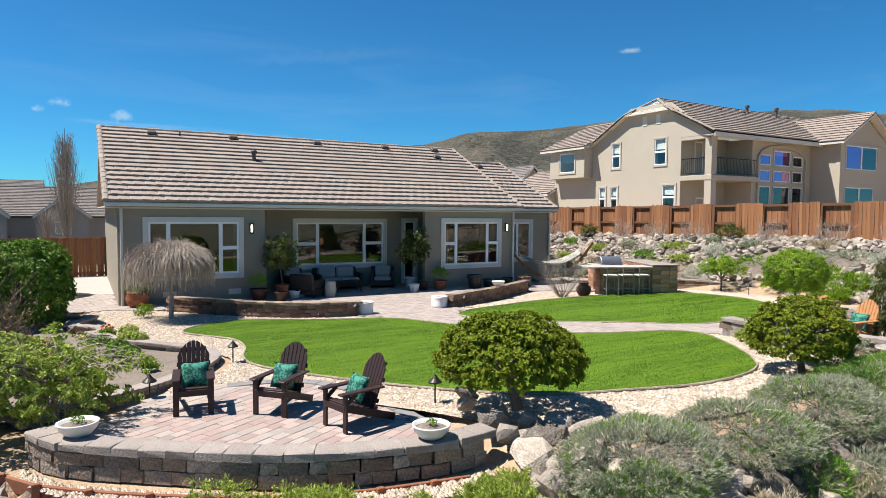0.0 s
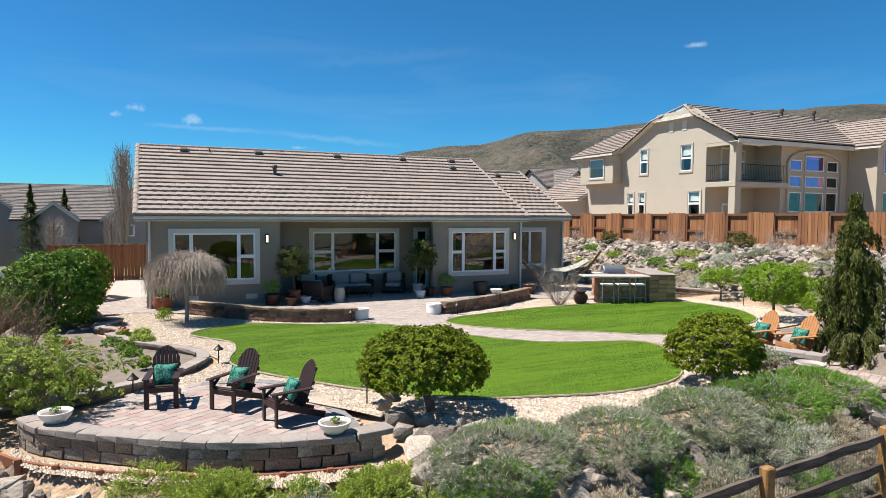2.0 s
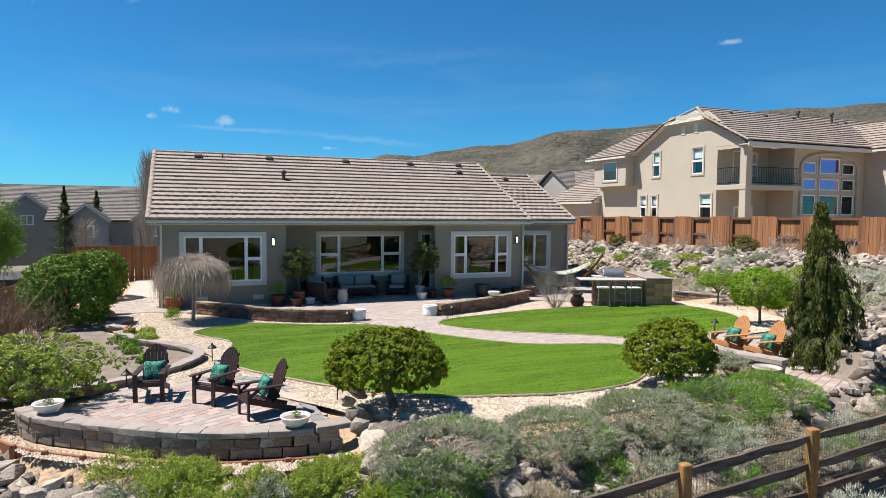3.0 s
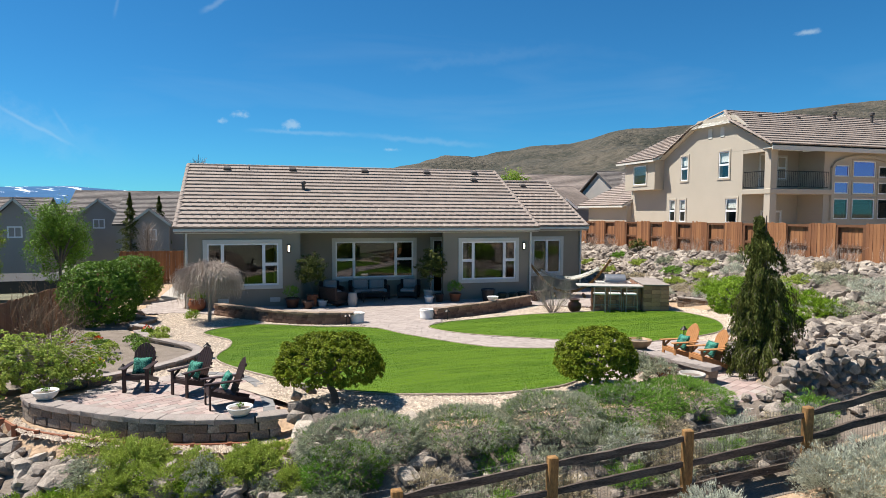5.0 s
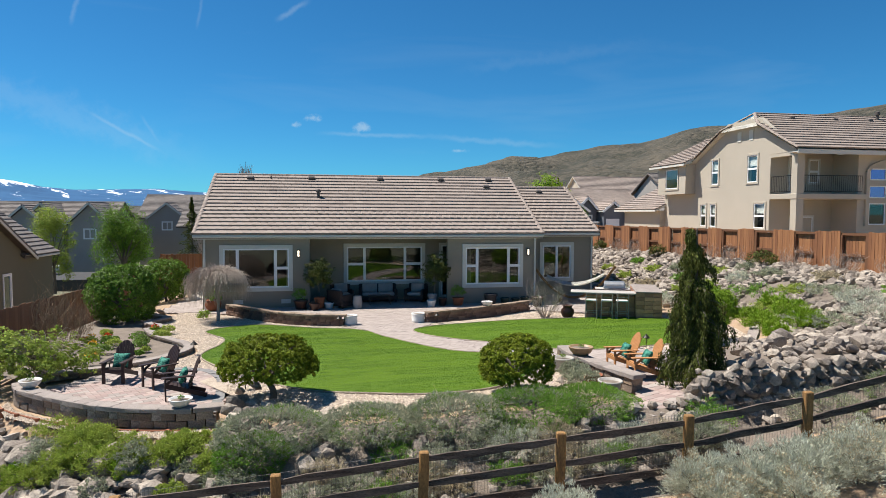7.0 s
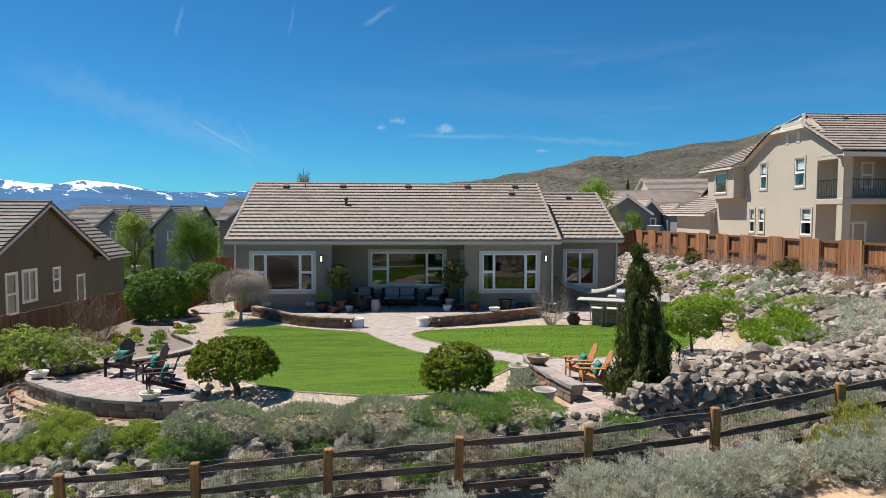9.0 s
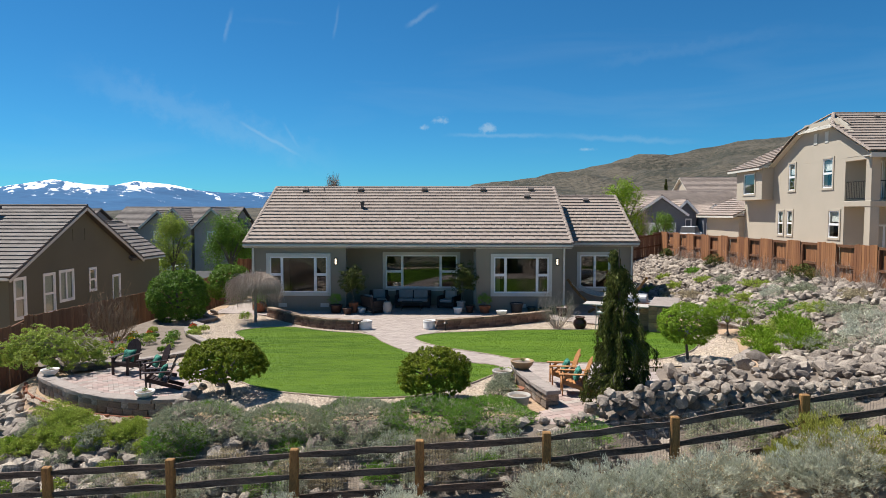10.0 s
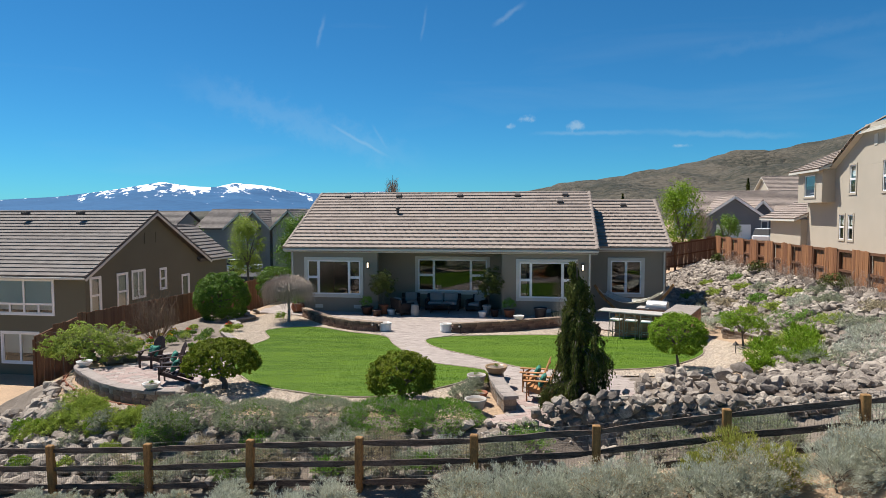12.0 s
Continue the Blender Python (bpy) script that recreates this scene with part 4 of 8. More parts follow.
tagged(part("side_walk", boxed(-1.0, 0.45, 3.2, 10.5, -0.1, 0.02), CONCRETE), "pale concrete walk leading to a wooden gate", "path", kind="structure")
FIRE_PATIO = smooth_loop([(11.9, -12.41), (11.75, -13.59), (11.9, -14.81), (12.13, -15.93), (11.52, -16.87), (12.17, -17.63), (13.0, -16.8), (14.28, -16.12), (15.66, -14.34), (15.17, -12.28), (13.51, -11.84)], 5)
fire_patio = draped("seating_patio", FIRE_PATIO, JOINT, 0.012, "small patio of pale pink pavers beside a rock wall", "patio")
for v in fire_patio.data.vertices:
    v.co.z = min(v.co.z, 0.36)
block_wall("seat_wall", smooth_line([(11.75, -12.75), (11.72, -13.7), (11.9, -14.7), (12.2, -15.75)], 5), 0.33, 2, "curved seat wall of tan blocks with wide caps", BLOCK, h=0.16, cap=0.08, d=0.3)

for poly, label in ((LAWN_1, "thin brown edging strip round the front lawn"), (LAWN_2, "thin brown edging strip round the far lawn")):
    line = [(x, y, float(garden(x, y)) + 0.03) for x, y in poly + poly[:1]]
    V, F = tube_mesh([line], [0.022], [0.022], 6)
    tagged(raw("lawn_edging", V, F, BLOCK), label, "edging", kind="structure")

# ---- adirondack chairs ----
def adirondack(mat, label, group):
    top = thing("adirondack_chair", label, "chair", pose(0, 0, 0), group)
    for x in (-0.255, 0.255):
        part("front_leg", boxed(x - 0.045, x + 0.045, -0.34, -0.305, 0, 0.56, None, 0.006), mat, top)
        bm = bmesh.new()
        beam(bm, (x * 0.86, -0.31, 0.36), (x * 0.86, 0.62, 0.045), 0.035, 0.11, 0.006)
        part("rear_leg", bm, mat, top)
        bm = boxed(x - 0.062, x + 0.062, -0.42, 0.36, 0.56, 0.588, None, 0.008)
        part("armrest", bm, mat, top)
        bm = bmesh.new()
        beam(bm, (x, -0.30, 0.42), (x * 1.02, -0.12, 0.555), 0.03, 0.06, 0.004)
        part("arm_bracket", bm, mat, top)
    for k in range(6):
        y = -0.33 + k * 0.095
        part("seat_slat", boxed(-0.235, 0.235, y, y + 0.085, 0.405 - k * 0.033, 0.425 - k * 0.033, None, 0.004), mat, top)
    tilt = pose(0, 0.20, 0.24, -20, 0, 0)
    for k in range(7):
        x = (k - 3) * 0.07
        h = 0.84 - 0.02 * (k - 3) ** 2
        m = tilt @ pose(x * 0.92, 0, 0, 0, (k - 3) * 0.7, 0)
        bm = boxed(-0.0335, 0.0335, 0, 0.02, 0, h, None, 0.006)
        for v in bm.verts:
            if v.co.z > h * 0.5:
                v.co.z -= 0.58 * (k - 3) * v.co.x + 3.5 * v.co.x ** 2
        bmesh.ops.transform(bm, matrix=m, verts=bm.verts)
        part("back_slat", bm, mat, top)
    for z, w in ((0.10, 0.25), (0.42, 0.26), (0.66, 0.2)):
        part("back_rail", boxed(-w, w, 0.022, 0.05, z, z + 0.07, tilt, 0.005), mat, top)
    part("apron", boxed(-0.255, 0.255, -0.345, -0.32, 0.30, 0.40, None, 0.004), mat, top)
    for o in top.children:
        o.data.transform(Matrix.Scale(0.87, 4))
    return top


def pillow_mesh(w, h, t, mat, name):
    bm = bmesh.new()
    bmesh.ops.create_grid(bm, x_segments=10, y_segments=10, size=0.5)
    lower = bmesh.ops.duplicate(bm, geom=bm.faces[:] + bm.verts[:] + bm.edges[:])["geom"]
    low = {v for v in lower if isinstance(v, bmesh.types.BMVert)}
    for v in bm.verts:
        x, y = v.co.x * 2, v.co.y * 2
        puff = max(0.0, (1 - x ** 4) * (1 - y ** 4)) ** 0.6 * t / 2
        pinch = 1 - 0.07 * (1 - abs(x * y)) * 0.9
        v.co = Vector((x * w / 2 * pinch, y * h / 2 * pinch, -puff if v in low else puff))
    bmesh.ops.remove_doubles(bm, verts=bm.verts, dist=0.001)
    bmesh.ops.recalc_face_normals(bm, faces=bm.faces)
    for f in bm.faces:
        f.smooth = True
    me = bpy.data.meshes.new(name)
    bm.to_mesh(me), bm.free()
    me.materials.append(mat)
    return me


PILLOW = pillow_mesh(0.37, 0.35, 0.14, TEAL, "pillow")


def pillow_on(chair_pose, lean=0.0):
    ob = new("pillow", PILLOW)
    ob.matrix_basis = chair_pose @ pose(lean, 0.08, 0.47, 66, 0, lean * 60)
    return tagged(ob, "teal leaf-patterned square pillow leaning on a chair back", "pillow", "pillows on the chairs")


dark = adirondack(DARK_WOOD, "dark-stained wooden adirondack chair on the raised patio", "dark chairs on the patio")
for i, (x, y, r, l) in enumerate(((0.84, -12.29, -8.6, 0.02), (1.90, -12.91, -47, 0.0), (2.56, -13.96, -75.5, -0.03))):
    m = pose(x, y, 0.16, 0, 0, r)
    if i:
        copy_thing(dark, m)
    else:
        dark.matrix_basis = m
    pillow_on(m, l)
cedar = adirondack(ORANGE_WOOD, "oiled orange cedar adirondack chair on the small patio", "cedar chairs by the rock wall")
for i, (x, y, r) in enumerate(((12.75, -14.02, -91), (12.88, -14.82, -95))):
    m = pose(x, y, 0.382, 0, 0, r)
    if i:
        copy_thing(cedar, m)
    else:
        cedar.matrix_basis = m
    pillow_on(m, 0.0)

# ---- pots and planters ----
def pot(name, label, x, y, z, profile, mat, category="pot", n=24, soil=True):
    ob = part(name, lathe(profile, n), mat, smooth=True)
    ob.matrix_basis = pose(x, y, z)
    tagged(ob, label, category)
    if soil:
        r, h = max(p[0] for p in profile[-3:]) * 0.97, profile[-2][1] + 0.05
        part("soil", lathe([(r * 0.3, h - 0.06), (r, h - 0.035), (r * 0.6, h - 0.02), (0.02, h - 0.01)], 16), BED_SOIL, ob, "dark potting soil")
    return ob


def bowl_profile(r, h):
    return [(r * 0.55, 0), (r * 0.62, 0.01), (r * 0.9, h * 0.5), (r, h * 0.85), (r * 1.03, h * 0.92), (r * 1.03, h), (r * 0.92, h), (r * 0.88, h - 0.06), (r * 0.2, h - 0.07)]


def pot_profile(r, h, k=0.7):
    return [(r * k, 0), (r * k + 0.01, 0.01), (r * 0.95, h * 0.8), (r * 0.97, h * 0.84), (r * 1.06, h * 0.85), (r * 1.06, h), (r * 0.93, h), (r * 0.9, h - 0.07), (r * 0.2, h - 0.08)]


pot("bowl_planter", "shallow white ceramic bowl planter on the patio wall cap", -0.56, -13.5, 0.408, bowl_profile(0.215, 0.15), CERAMIC)
pot("bowl_planter", "white ceramic bowl with small seedlings on the patio", 2.91, -15.45, 0.408, bowl_profile(0.215, 0.15), CERAMIC)
for x, y in ((6.52, -4.85), (9.05, -4.72)):
    p = pot("white_planter", "ribbed white cylinder planter at the wall's end", x, y, float(garden(x, y)) + 0.01, [(0.22, 0), (0.24, 0.02), (0.245, 0.1), (0.24, 0.11), (0.25, 0.2), (0.245, 0.21), (0.25, 0.3), (0.26, 0.36), (0.24, 0.36), (0.23, 0.3), (0.05, 0.29)], CERAMIC)
pot("bowl_planter", "small white bowl standing on the wall cap", 12.0, -3.62, 0.448, bowl_profile(0.22, 0.17), CERAMIC)
pot("bowl_planter", "wide tan bowl planter on the seat wall", 11.76, -13.85, 0.735, bowl_profile(0.29, 0.2), material("tan_glaze", (0.36, 0.24, 0.13), (0.25, 0.16, 0.09), 0.4, 4, 60, 0.2, 0.003))
pot("urn", "round brown glazed urn on the gravel", 15.05, -4.55, 0.03, [(0.14, 0), (0.2, 0.05), (0.27, 0.2), (0.25, 0.33), (0.15, 0.42), (0.2, 0.47), (0.2, 0.5), (0.16, 0.5), (0.13, 0.42), (0.03, 0.4)], BROWN_POT)
pot("flower_pot", "red-brown glazed flower pot beside the wing wall", 14.9, -1.3, 0.02, pot_profile(0.26, 0.42), BROWN_POT)
pot("flower_pot", "round terracotta pot with a green plant by the house corner", 0.95, -0.45, 0.02, [(0.2, 0), (0.3, 0.12), (0.34, 0.28), (0.28, 0.42), (0.31, 0.46), (0.26, 0.46), (0.24, 0.4), (0.05, 0.38)], TERRACOTTA)
pot("trough_pot", "large black resin planter on the porch edge", 12.9, -0.7, 0.02, pot_profile(0.3, 0.52, 0.75), BLACK_POT)
for i, (x, y, r, h, m, l) in enumerate(((13.6, -0.6, 0.22, 0.32, GREEN_POT, "dark green glazed pot"), (14.1, -0.6, 0.2, 0.3, GREEN_POT, "dark green glazed pot"), (14.55, -0.6, 0.22, 0.34, GREEN_POT, "dark green glazed pot"), (4.55, -0.6, 0.3, 0.4, BROWN_POT, "brown glazed pot"),
        (5.35, -0.5, 0.22, 0.5, TERRACOTTA, "tall terracotta pot"), (5.15, -1.0, 0.22, 0.3, BROWN_POT, "round brown pot"), (5.75, -0.55, 0.2, 0.26, CERAMIC, "pale stone pot"), (6.05, -0.35, 0.16, 0.24, CERAMIC, "small pale pot"),
        (10.35, -0.1, 0.2, 0.5, CONCRETE, "tall concrete pot"), (10.2, -0.75, 0.2, 0.3, CERAMIC, "white stone pot"), (10.75, -0.45, 0.2, 0.35, BROWN_POT, "brown glazed pot"), (11.45, -0.5, 0.26, 0.36, TERRACOTTA, "terracotta pot"), (11.25, -14.0, 0.24, 0.34, CONCRETE, "weathered clay pot"), (11.45, -15.3, 0.2, 0.2, TERRACOTTA, "low terracotta pot"), (11.45, -16.15, 0.24, 0.26, CONCRETE, "pale concrete pot"))):
    pot("flower_pot", l + " standing among other pots", x, y, float(garden(x, y)) + 0.014, pot_profile(r, h), m)

# ---- path lights ----
def path_light(x, y, z, label="small bronze path light in the gravel"):
    top = thing("path_light", label, "path light", pose(x, y, z), "path lights")
    part("stem", lathe([(0.012, -0.05), (0.012, 0.34)], 8), METAL_DARK, top)
    part("shade", lathe([(0.10, 0.30), (0.10, 0.315), (0.05, 0.36), (0.02, 0.40), (0.01, 0.42)], 16), METAL_DARK, top)
    return top


for x, y in ((3.9, -13.75), (0.35, -11.4), (1.95, -9.4), (14.59, -11.75), (11.70, -13.42), (6.1, -5.25), (9.7, -5.15), (19.4, -8.0)):
    path_light(x, y, float(garden(x, y)))

# ---- porch furniture ----
def sofa(name, w, label, m, cushions):
    top = thing(name, label, "sofa" if cushions > 1 else "armchair", m)
    part("seat_base", boxed(-w / 2, w / 2, -0.38, 0.38, 0.10, 0.30, None, 0.02), WICKER, top)
    part("backrest", boxed(-w / 2, w / 2, 0.28, 0.42, 0.30, 0.84, pose(0, 0, 0, -6, 0, 0), 0.03), WICKER, top)
    for x in (-w / 2, w / 2 - 0.12):
        part("armrest", boxed(x, x + 0.12, -0.38, 0.34, 0.30, 0.60, None, 0.03), WICKER, top)
    for x in (-w / 2 + 0.06, w / 2 - 0.06):
        for y in (-0.32, 0.32):
            part("leg", boxed(x - 0.03, x + 0.03, y - 0.03, y + 0.03, 0, 0.10), WICKER, top)
    u = (w - 0.26) / cushions
    for k in range(cushions):
        x = -w / 2 + 0.13 + k * u
        part("seat_cushion", boxed(x + 0.01, x + u - 0.01, -0.38, 0.24, 0.30, 0.44, None, 0.04), CUSHION, top)
        part("back_cushion", boxed(x + 0.02, x + u - 0.02, 0.12, 0.26, 0.44, 0.88, pose(0, 0.02, 0, -8, 0, 0), 0.05), CUSHION, top, "pale grey cushion")
    return top


sofa("outdoor_sofa", 1.75, "brown wicker loveseat with pale grey cushions on the porch", pose(8.0, 1.3, 0.02), 2)
sofa("outdoor_armchair", 0.92, "brown wicker armchair with grey cushion under the window", pose(6.35, 1.3, 0.02, 0, 0, 12), 1)
sofa("outdoor_armchair", 0.92, "brown wicker armchair with grey cushion by the door", pose(9.75, 1.1, 0.02, 0, 0, -25), 1)
sofa("outdoor_armchair", 0.92, "brown wicker armchair turned towards the loveseat", pose(6.3, -0.35, 0.02, 0, 0, 130), 1)
tagged(part("side_table", lathe([(0.17, 0), (0.2, 0.2), (0.2, 0.35), (0.17, 0.52), (0.18, 0.54), (0.02, 0.55)], 16), CONCRETE), "barrel-shaped stone side table", "side table").matrix_basis = pose(6.95, -0.75, 0.02)
ct = thing("coffee_table", "low dark metal coffee table before the loveseat", "table", pose(8.0, 0.35, 0.02))
part("tabletop", boxed(-0.5, 0.5, -0.28, 0.28, 0.38, 0.41, None, 0.01), METAL_DARK, ct)
for x in (-0.45, 0.45):
    for y in (-0.23, 0.23):
        part("leg", boxed(x - 0.02, x + 0.02, y - 0.02, y + 0.02, 0, 0.38), METAL_DARK, ct)

# ---- outdoor kitchen ----
KM = pose(15.35, -4.25, 0.0, 0, 0, -22)
def kitchen_wall(label, u0, u1, v0, v1, h):
    top = thing("kitchen_island", label, "outdoor kitchen", KM)
    part("core", boxed(u0 + 0.03, u1 - 0.03, v0 + 0.03, v1 - 0.03, 0, h), JOINT, top, "mortar core")
    rng = random.Random(int(u0 * 100))
    hh, ww = 0.155, 0.32
    kinds = [stone_mesh("block", ww - 0.012, 0.08, hh - 0.01, KITCHEN_BLOCK, 40 + i) for i in range(3)]
    for c in range(int(h / hh)):
        for a, b, fixed, rz in ((u0, u1, v0 + 0.03, 0), (u0, u1, v1 - 0.03, 180), (v0, v1, u0 + 0.03, -90), (v0, v1, u1 - 0.03, 90)):
            n = max(1, round((b - a) / ww))
            for k in range(n):
                t = a + (k + 0.5) * (b - a) / n
                ob = new("block", rng.choice(kinds))
                ob.parent = top
                ob.matrix_basis = (pose(t, fixed, c * hh, 0, 0, rz) if rz in (0, 180) else pose(fixed, t, c * hh, 0, 0, rz)) @ Matrix.Diagonal(((b - a) / n / ww, 1, 1, 1))
    return top


bar = kitchen_wall("long red-brown block bar with a pale stone counter", 0.55, 2.42, -0.05, 0.35, 1.0)
part("countertop", boxed(-0.05, 2.44, -0.42, 0.42, 1.02, 1.07, None, 0.01), CONCRETE, bar, "pale concrete counter slab")
arm = kitchen_wall("red-brown block cooking island with a built-in grill", 2.44, 3.4, -0.35, 2.3, 1.09)
part("countertop", boxed(2.42, 3.44, -0.39, 2.34, 1.095, 1.14, None, 0.01), CAP, arm, "tan stone cap")
back = kitchen_wall("low block counter behind the bar", 1.0, 2.42, 1.7, 2.3, 0.93)
part("countertop", boxed(0.96, 2.40, 1.66, 2.34, 0.94, 0.98, None, 0.01), CONCRETE, back)
grill = thing("grill", "stainless steel built-in gas grill with a closed hood", "grill", KM @ pose(1.75, 2.0, 0.982))
part("hood", lathe([(0.27, -0.42), (0.29, -0.40), (0.29, 0.40), (0.27, 0.42)], 20), STEEL, grill).matrix_basis = pose(0, 0, 0.02, 0, 90, 0)
part("base", boxed(-0.45, 0.45, -0.3, 0.3, -0.0, 0.05), STEEL, grill)
part("handle", boxed(-0.35, 0.35, -0.33, -0.30, 0.14, 0.17, None, 0.008), STEEL, grill)


def bar_stool():
    top = thing("bar_stool", "slim metal bar stool with a white seat at the counter", "stool", pose(0, 0, 0), "bar stools")
    for x in (-0.19, 0.19):
        for y in (-0.19, 0.19):
            bm = bmesh.new()
            beam(bm, (x * 1.15, y * 1.15, 0), (x, y, 0.74 if y > 0 else 1.06), 0.022, 0.022)
            part("leg", bm, CHROME, top)
        part("stretcher", boxed(x - 0.01, x + 0.01, -0.2, 0.2, 0.26, 0.28), CHROME, top)
    for z in (0.9, 1.04):
        part("back_rail", boxed(-0.2, 0.2, -0.2, -0.18, z, z + 0.022), CHROME, top)
    for y in (-0.2, 0.2):
        part("footrest", boxed(-0.2, 0.2, y - 0.01, y + 0.01, 0.3, 0.32), CHROME, top)
    part("seat", boxed(-0.22, 0.22, -0.21, 0.21, 0.74, 0.79, None, 0.02), CERAMIC, top, "white padded seat")
    return top


stool = bar_stool()
for i in range(3):
    m = KM @ pose(0.75 + i * 0.58, -0.6, 0.03, 0, 0, 4 * i - 4)
    if i:
        copy_thing(stool, m)
    else:
        stool.matrix_basis = m

# ---- hammock ----
HM = thing("hammock", "cream and grey striped rope hammock on an arched wooden stand", "hammock", pose(0, 0, 0))
A0, B0 = Vector((15.6, 0.5, 1.15)), Vector((18.6, -0.9, 1.35))
bm = bmesh.new()
rows = []
for i in range(17):
    t = i / 16
    p = A0.lerp(B0, 0.1 + 0.8 * t) - Vector((0, 0, 0.55 * 4 * t * (1 - t) * 0.8 + 0.05))
    w = 0.2 + 0.5 * math.sin(math.pi * min(max(t, 0.08), 0.92)) ** 0.5
    sd = (B0 - A0).cross(Vector((0, 0, 1))).normalized()
    rows.append([bm.verts.new(p + sd * w * k + Vector((0, 0, 0.12 * k * k))) for k in (-1, -0.5, 0, 0.5, 1)])
for a, b in zip(rows, rows[1:]):
    for k in range(4):
        bm.faces.new((a[k], a[k + 1], b[k + 1], b[k]))
bmesh.ops.solidify(bm, geom=bm.faces[:], thickness=0.02)
part("bed", bm, material("striped_canvas", (0.68, 0.66, 0.58), (0.36, 0.36, 0.33), 0.9, 0.1, 6, 0.1, 0.002, stretch=(3, 6, 1), mix=0.2), HM, "striped canvas bed")
arc = [A0.lerp(B0, t) - Vector((0, 0, 1.15 * 4 * t * (1 - t) - 0.12)) for t in np.linspace(-0.05, 1.05, 13)]
bm = bmesh.new()
for a, b in zip(arc, arc[1:]):
    beam(bm, a, b + (b - a) * 0.05, 0.09, 0.11, 0.01)
part("stand", bm, POST, HM, "arched laminated wood stand")
for t in (0.3, 0.7):
    c = A0.lerp(B0, t)
    part("foot", boxed(-0.5, 0.5, -0.05, 0.05, 0, 0.1, pose(c.x, c.y, 0.02, 0, 0, 65), 0.01), POST, HM)
for e in (arc[0], arc[-1]):
    inner = A0.lerp(B0, 0.1 if e is arc[0] else 0.9) - Vector((0, 0, 0.12))
    bm = bmesh.new()
    beam(bm, e, inner, 0.015, 0.015)
    part("rope", bm, CERAMIC, HM)


# ---- fences ----
POST_X = [2.7 + 2.245 * k for k in range(-8, 12)]


def rail_top(x):
    return float(np.interp(x, [a for a, _ in FENCE_Z], [b for _, b in FENCE_Z])) + 1.15


rail_fence = thing("rail_fence", "weathered three-rail wooden fence with wire mesh on the bank", "fence", pose(0, -18.68, 0))
rngf = random.Random(5)
for k, x in enumerate(POST_X):
    t = rail_top(x)
    bm = boxed(-0.075, 0.075, -0.06, 0.06, -1.6, 0.0, pose(x, rngf.uniform(-0.02, 0.02), t, rngf.uniform(-1.5, 1.5), rngf.uniform(-1.5, 1.5), rngf.uniform(-6, 6)), 0.015)
    part("post", bm, POST, rail_fence, "warm brown post")
    if k + 1 < len(POST_X):
        x2 = POST_X[k + 1]
        for d in (0.13, 0.52, 0.90):
            bm = bmesh.new()
            n, pr = 5, None
            for i in range(n + 1):
                u = i / n
                w = 0.055 if 0 < i < n else 0.035
                c = Vector((x + (x2 - x) * u, 0.02 + rngf.uniform(-0.012, 0.012), t + (rail_top(x2) - t) * u - d + rngf.uniform(-0.012, 0.012)))
                ring = [bm.verts.new(c + Vector((0, w * 0.8 * a, w * b))) for a, b in ((-1, -0.9), (0.9, -1), (1, 0.8), (-0.7, 1.1))]
                if pr:
                    for q in range(4):
                        bm.faces.new((pr[q], pr[(q + 1) % 4], ring[(q + 1) % 4], ring[q]))
                else:
                    bm.faces.new(ring[::-1])
                pr = ring
            bm.faces.new(pr)
            part("rail", bm, RAIL, rail_fence)
lines = []
for x, x2 in zip(POST_X[5:-2], POST_X[6:-1]):
    for u in np.arange(0, 1, 0.055 / 2.24):
        t = rail_top(x) + (rail_top(x2) - rail_top(x)) * u
        lines.append([(x + 2.24 * u, 0.09, t - 1.12), (x + 2.24 * u, 0.09, t - 0.02 + 0.02 * math.sin(9 * u))])
    for d in np.arange(0.02, 1.12, 0.1):
        lines.append([(x, 0.09, rail_top(x) - d), (x2, 0.09, rail_top(x2) - d)])
V, F = tube_mesh(lines, np.full(len(lines), 0.0024), np.full(len(lines), 0.0024))
ob = raw("wire_mesh", V, F, WIRE, rail_fence, "thin galvanised wire mesh")
ob["kind"] = "stuff"


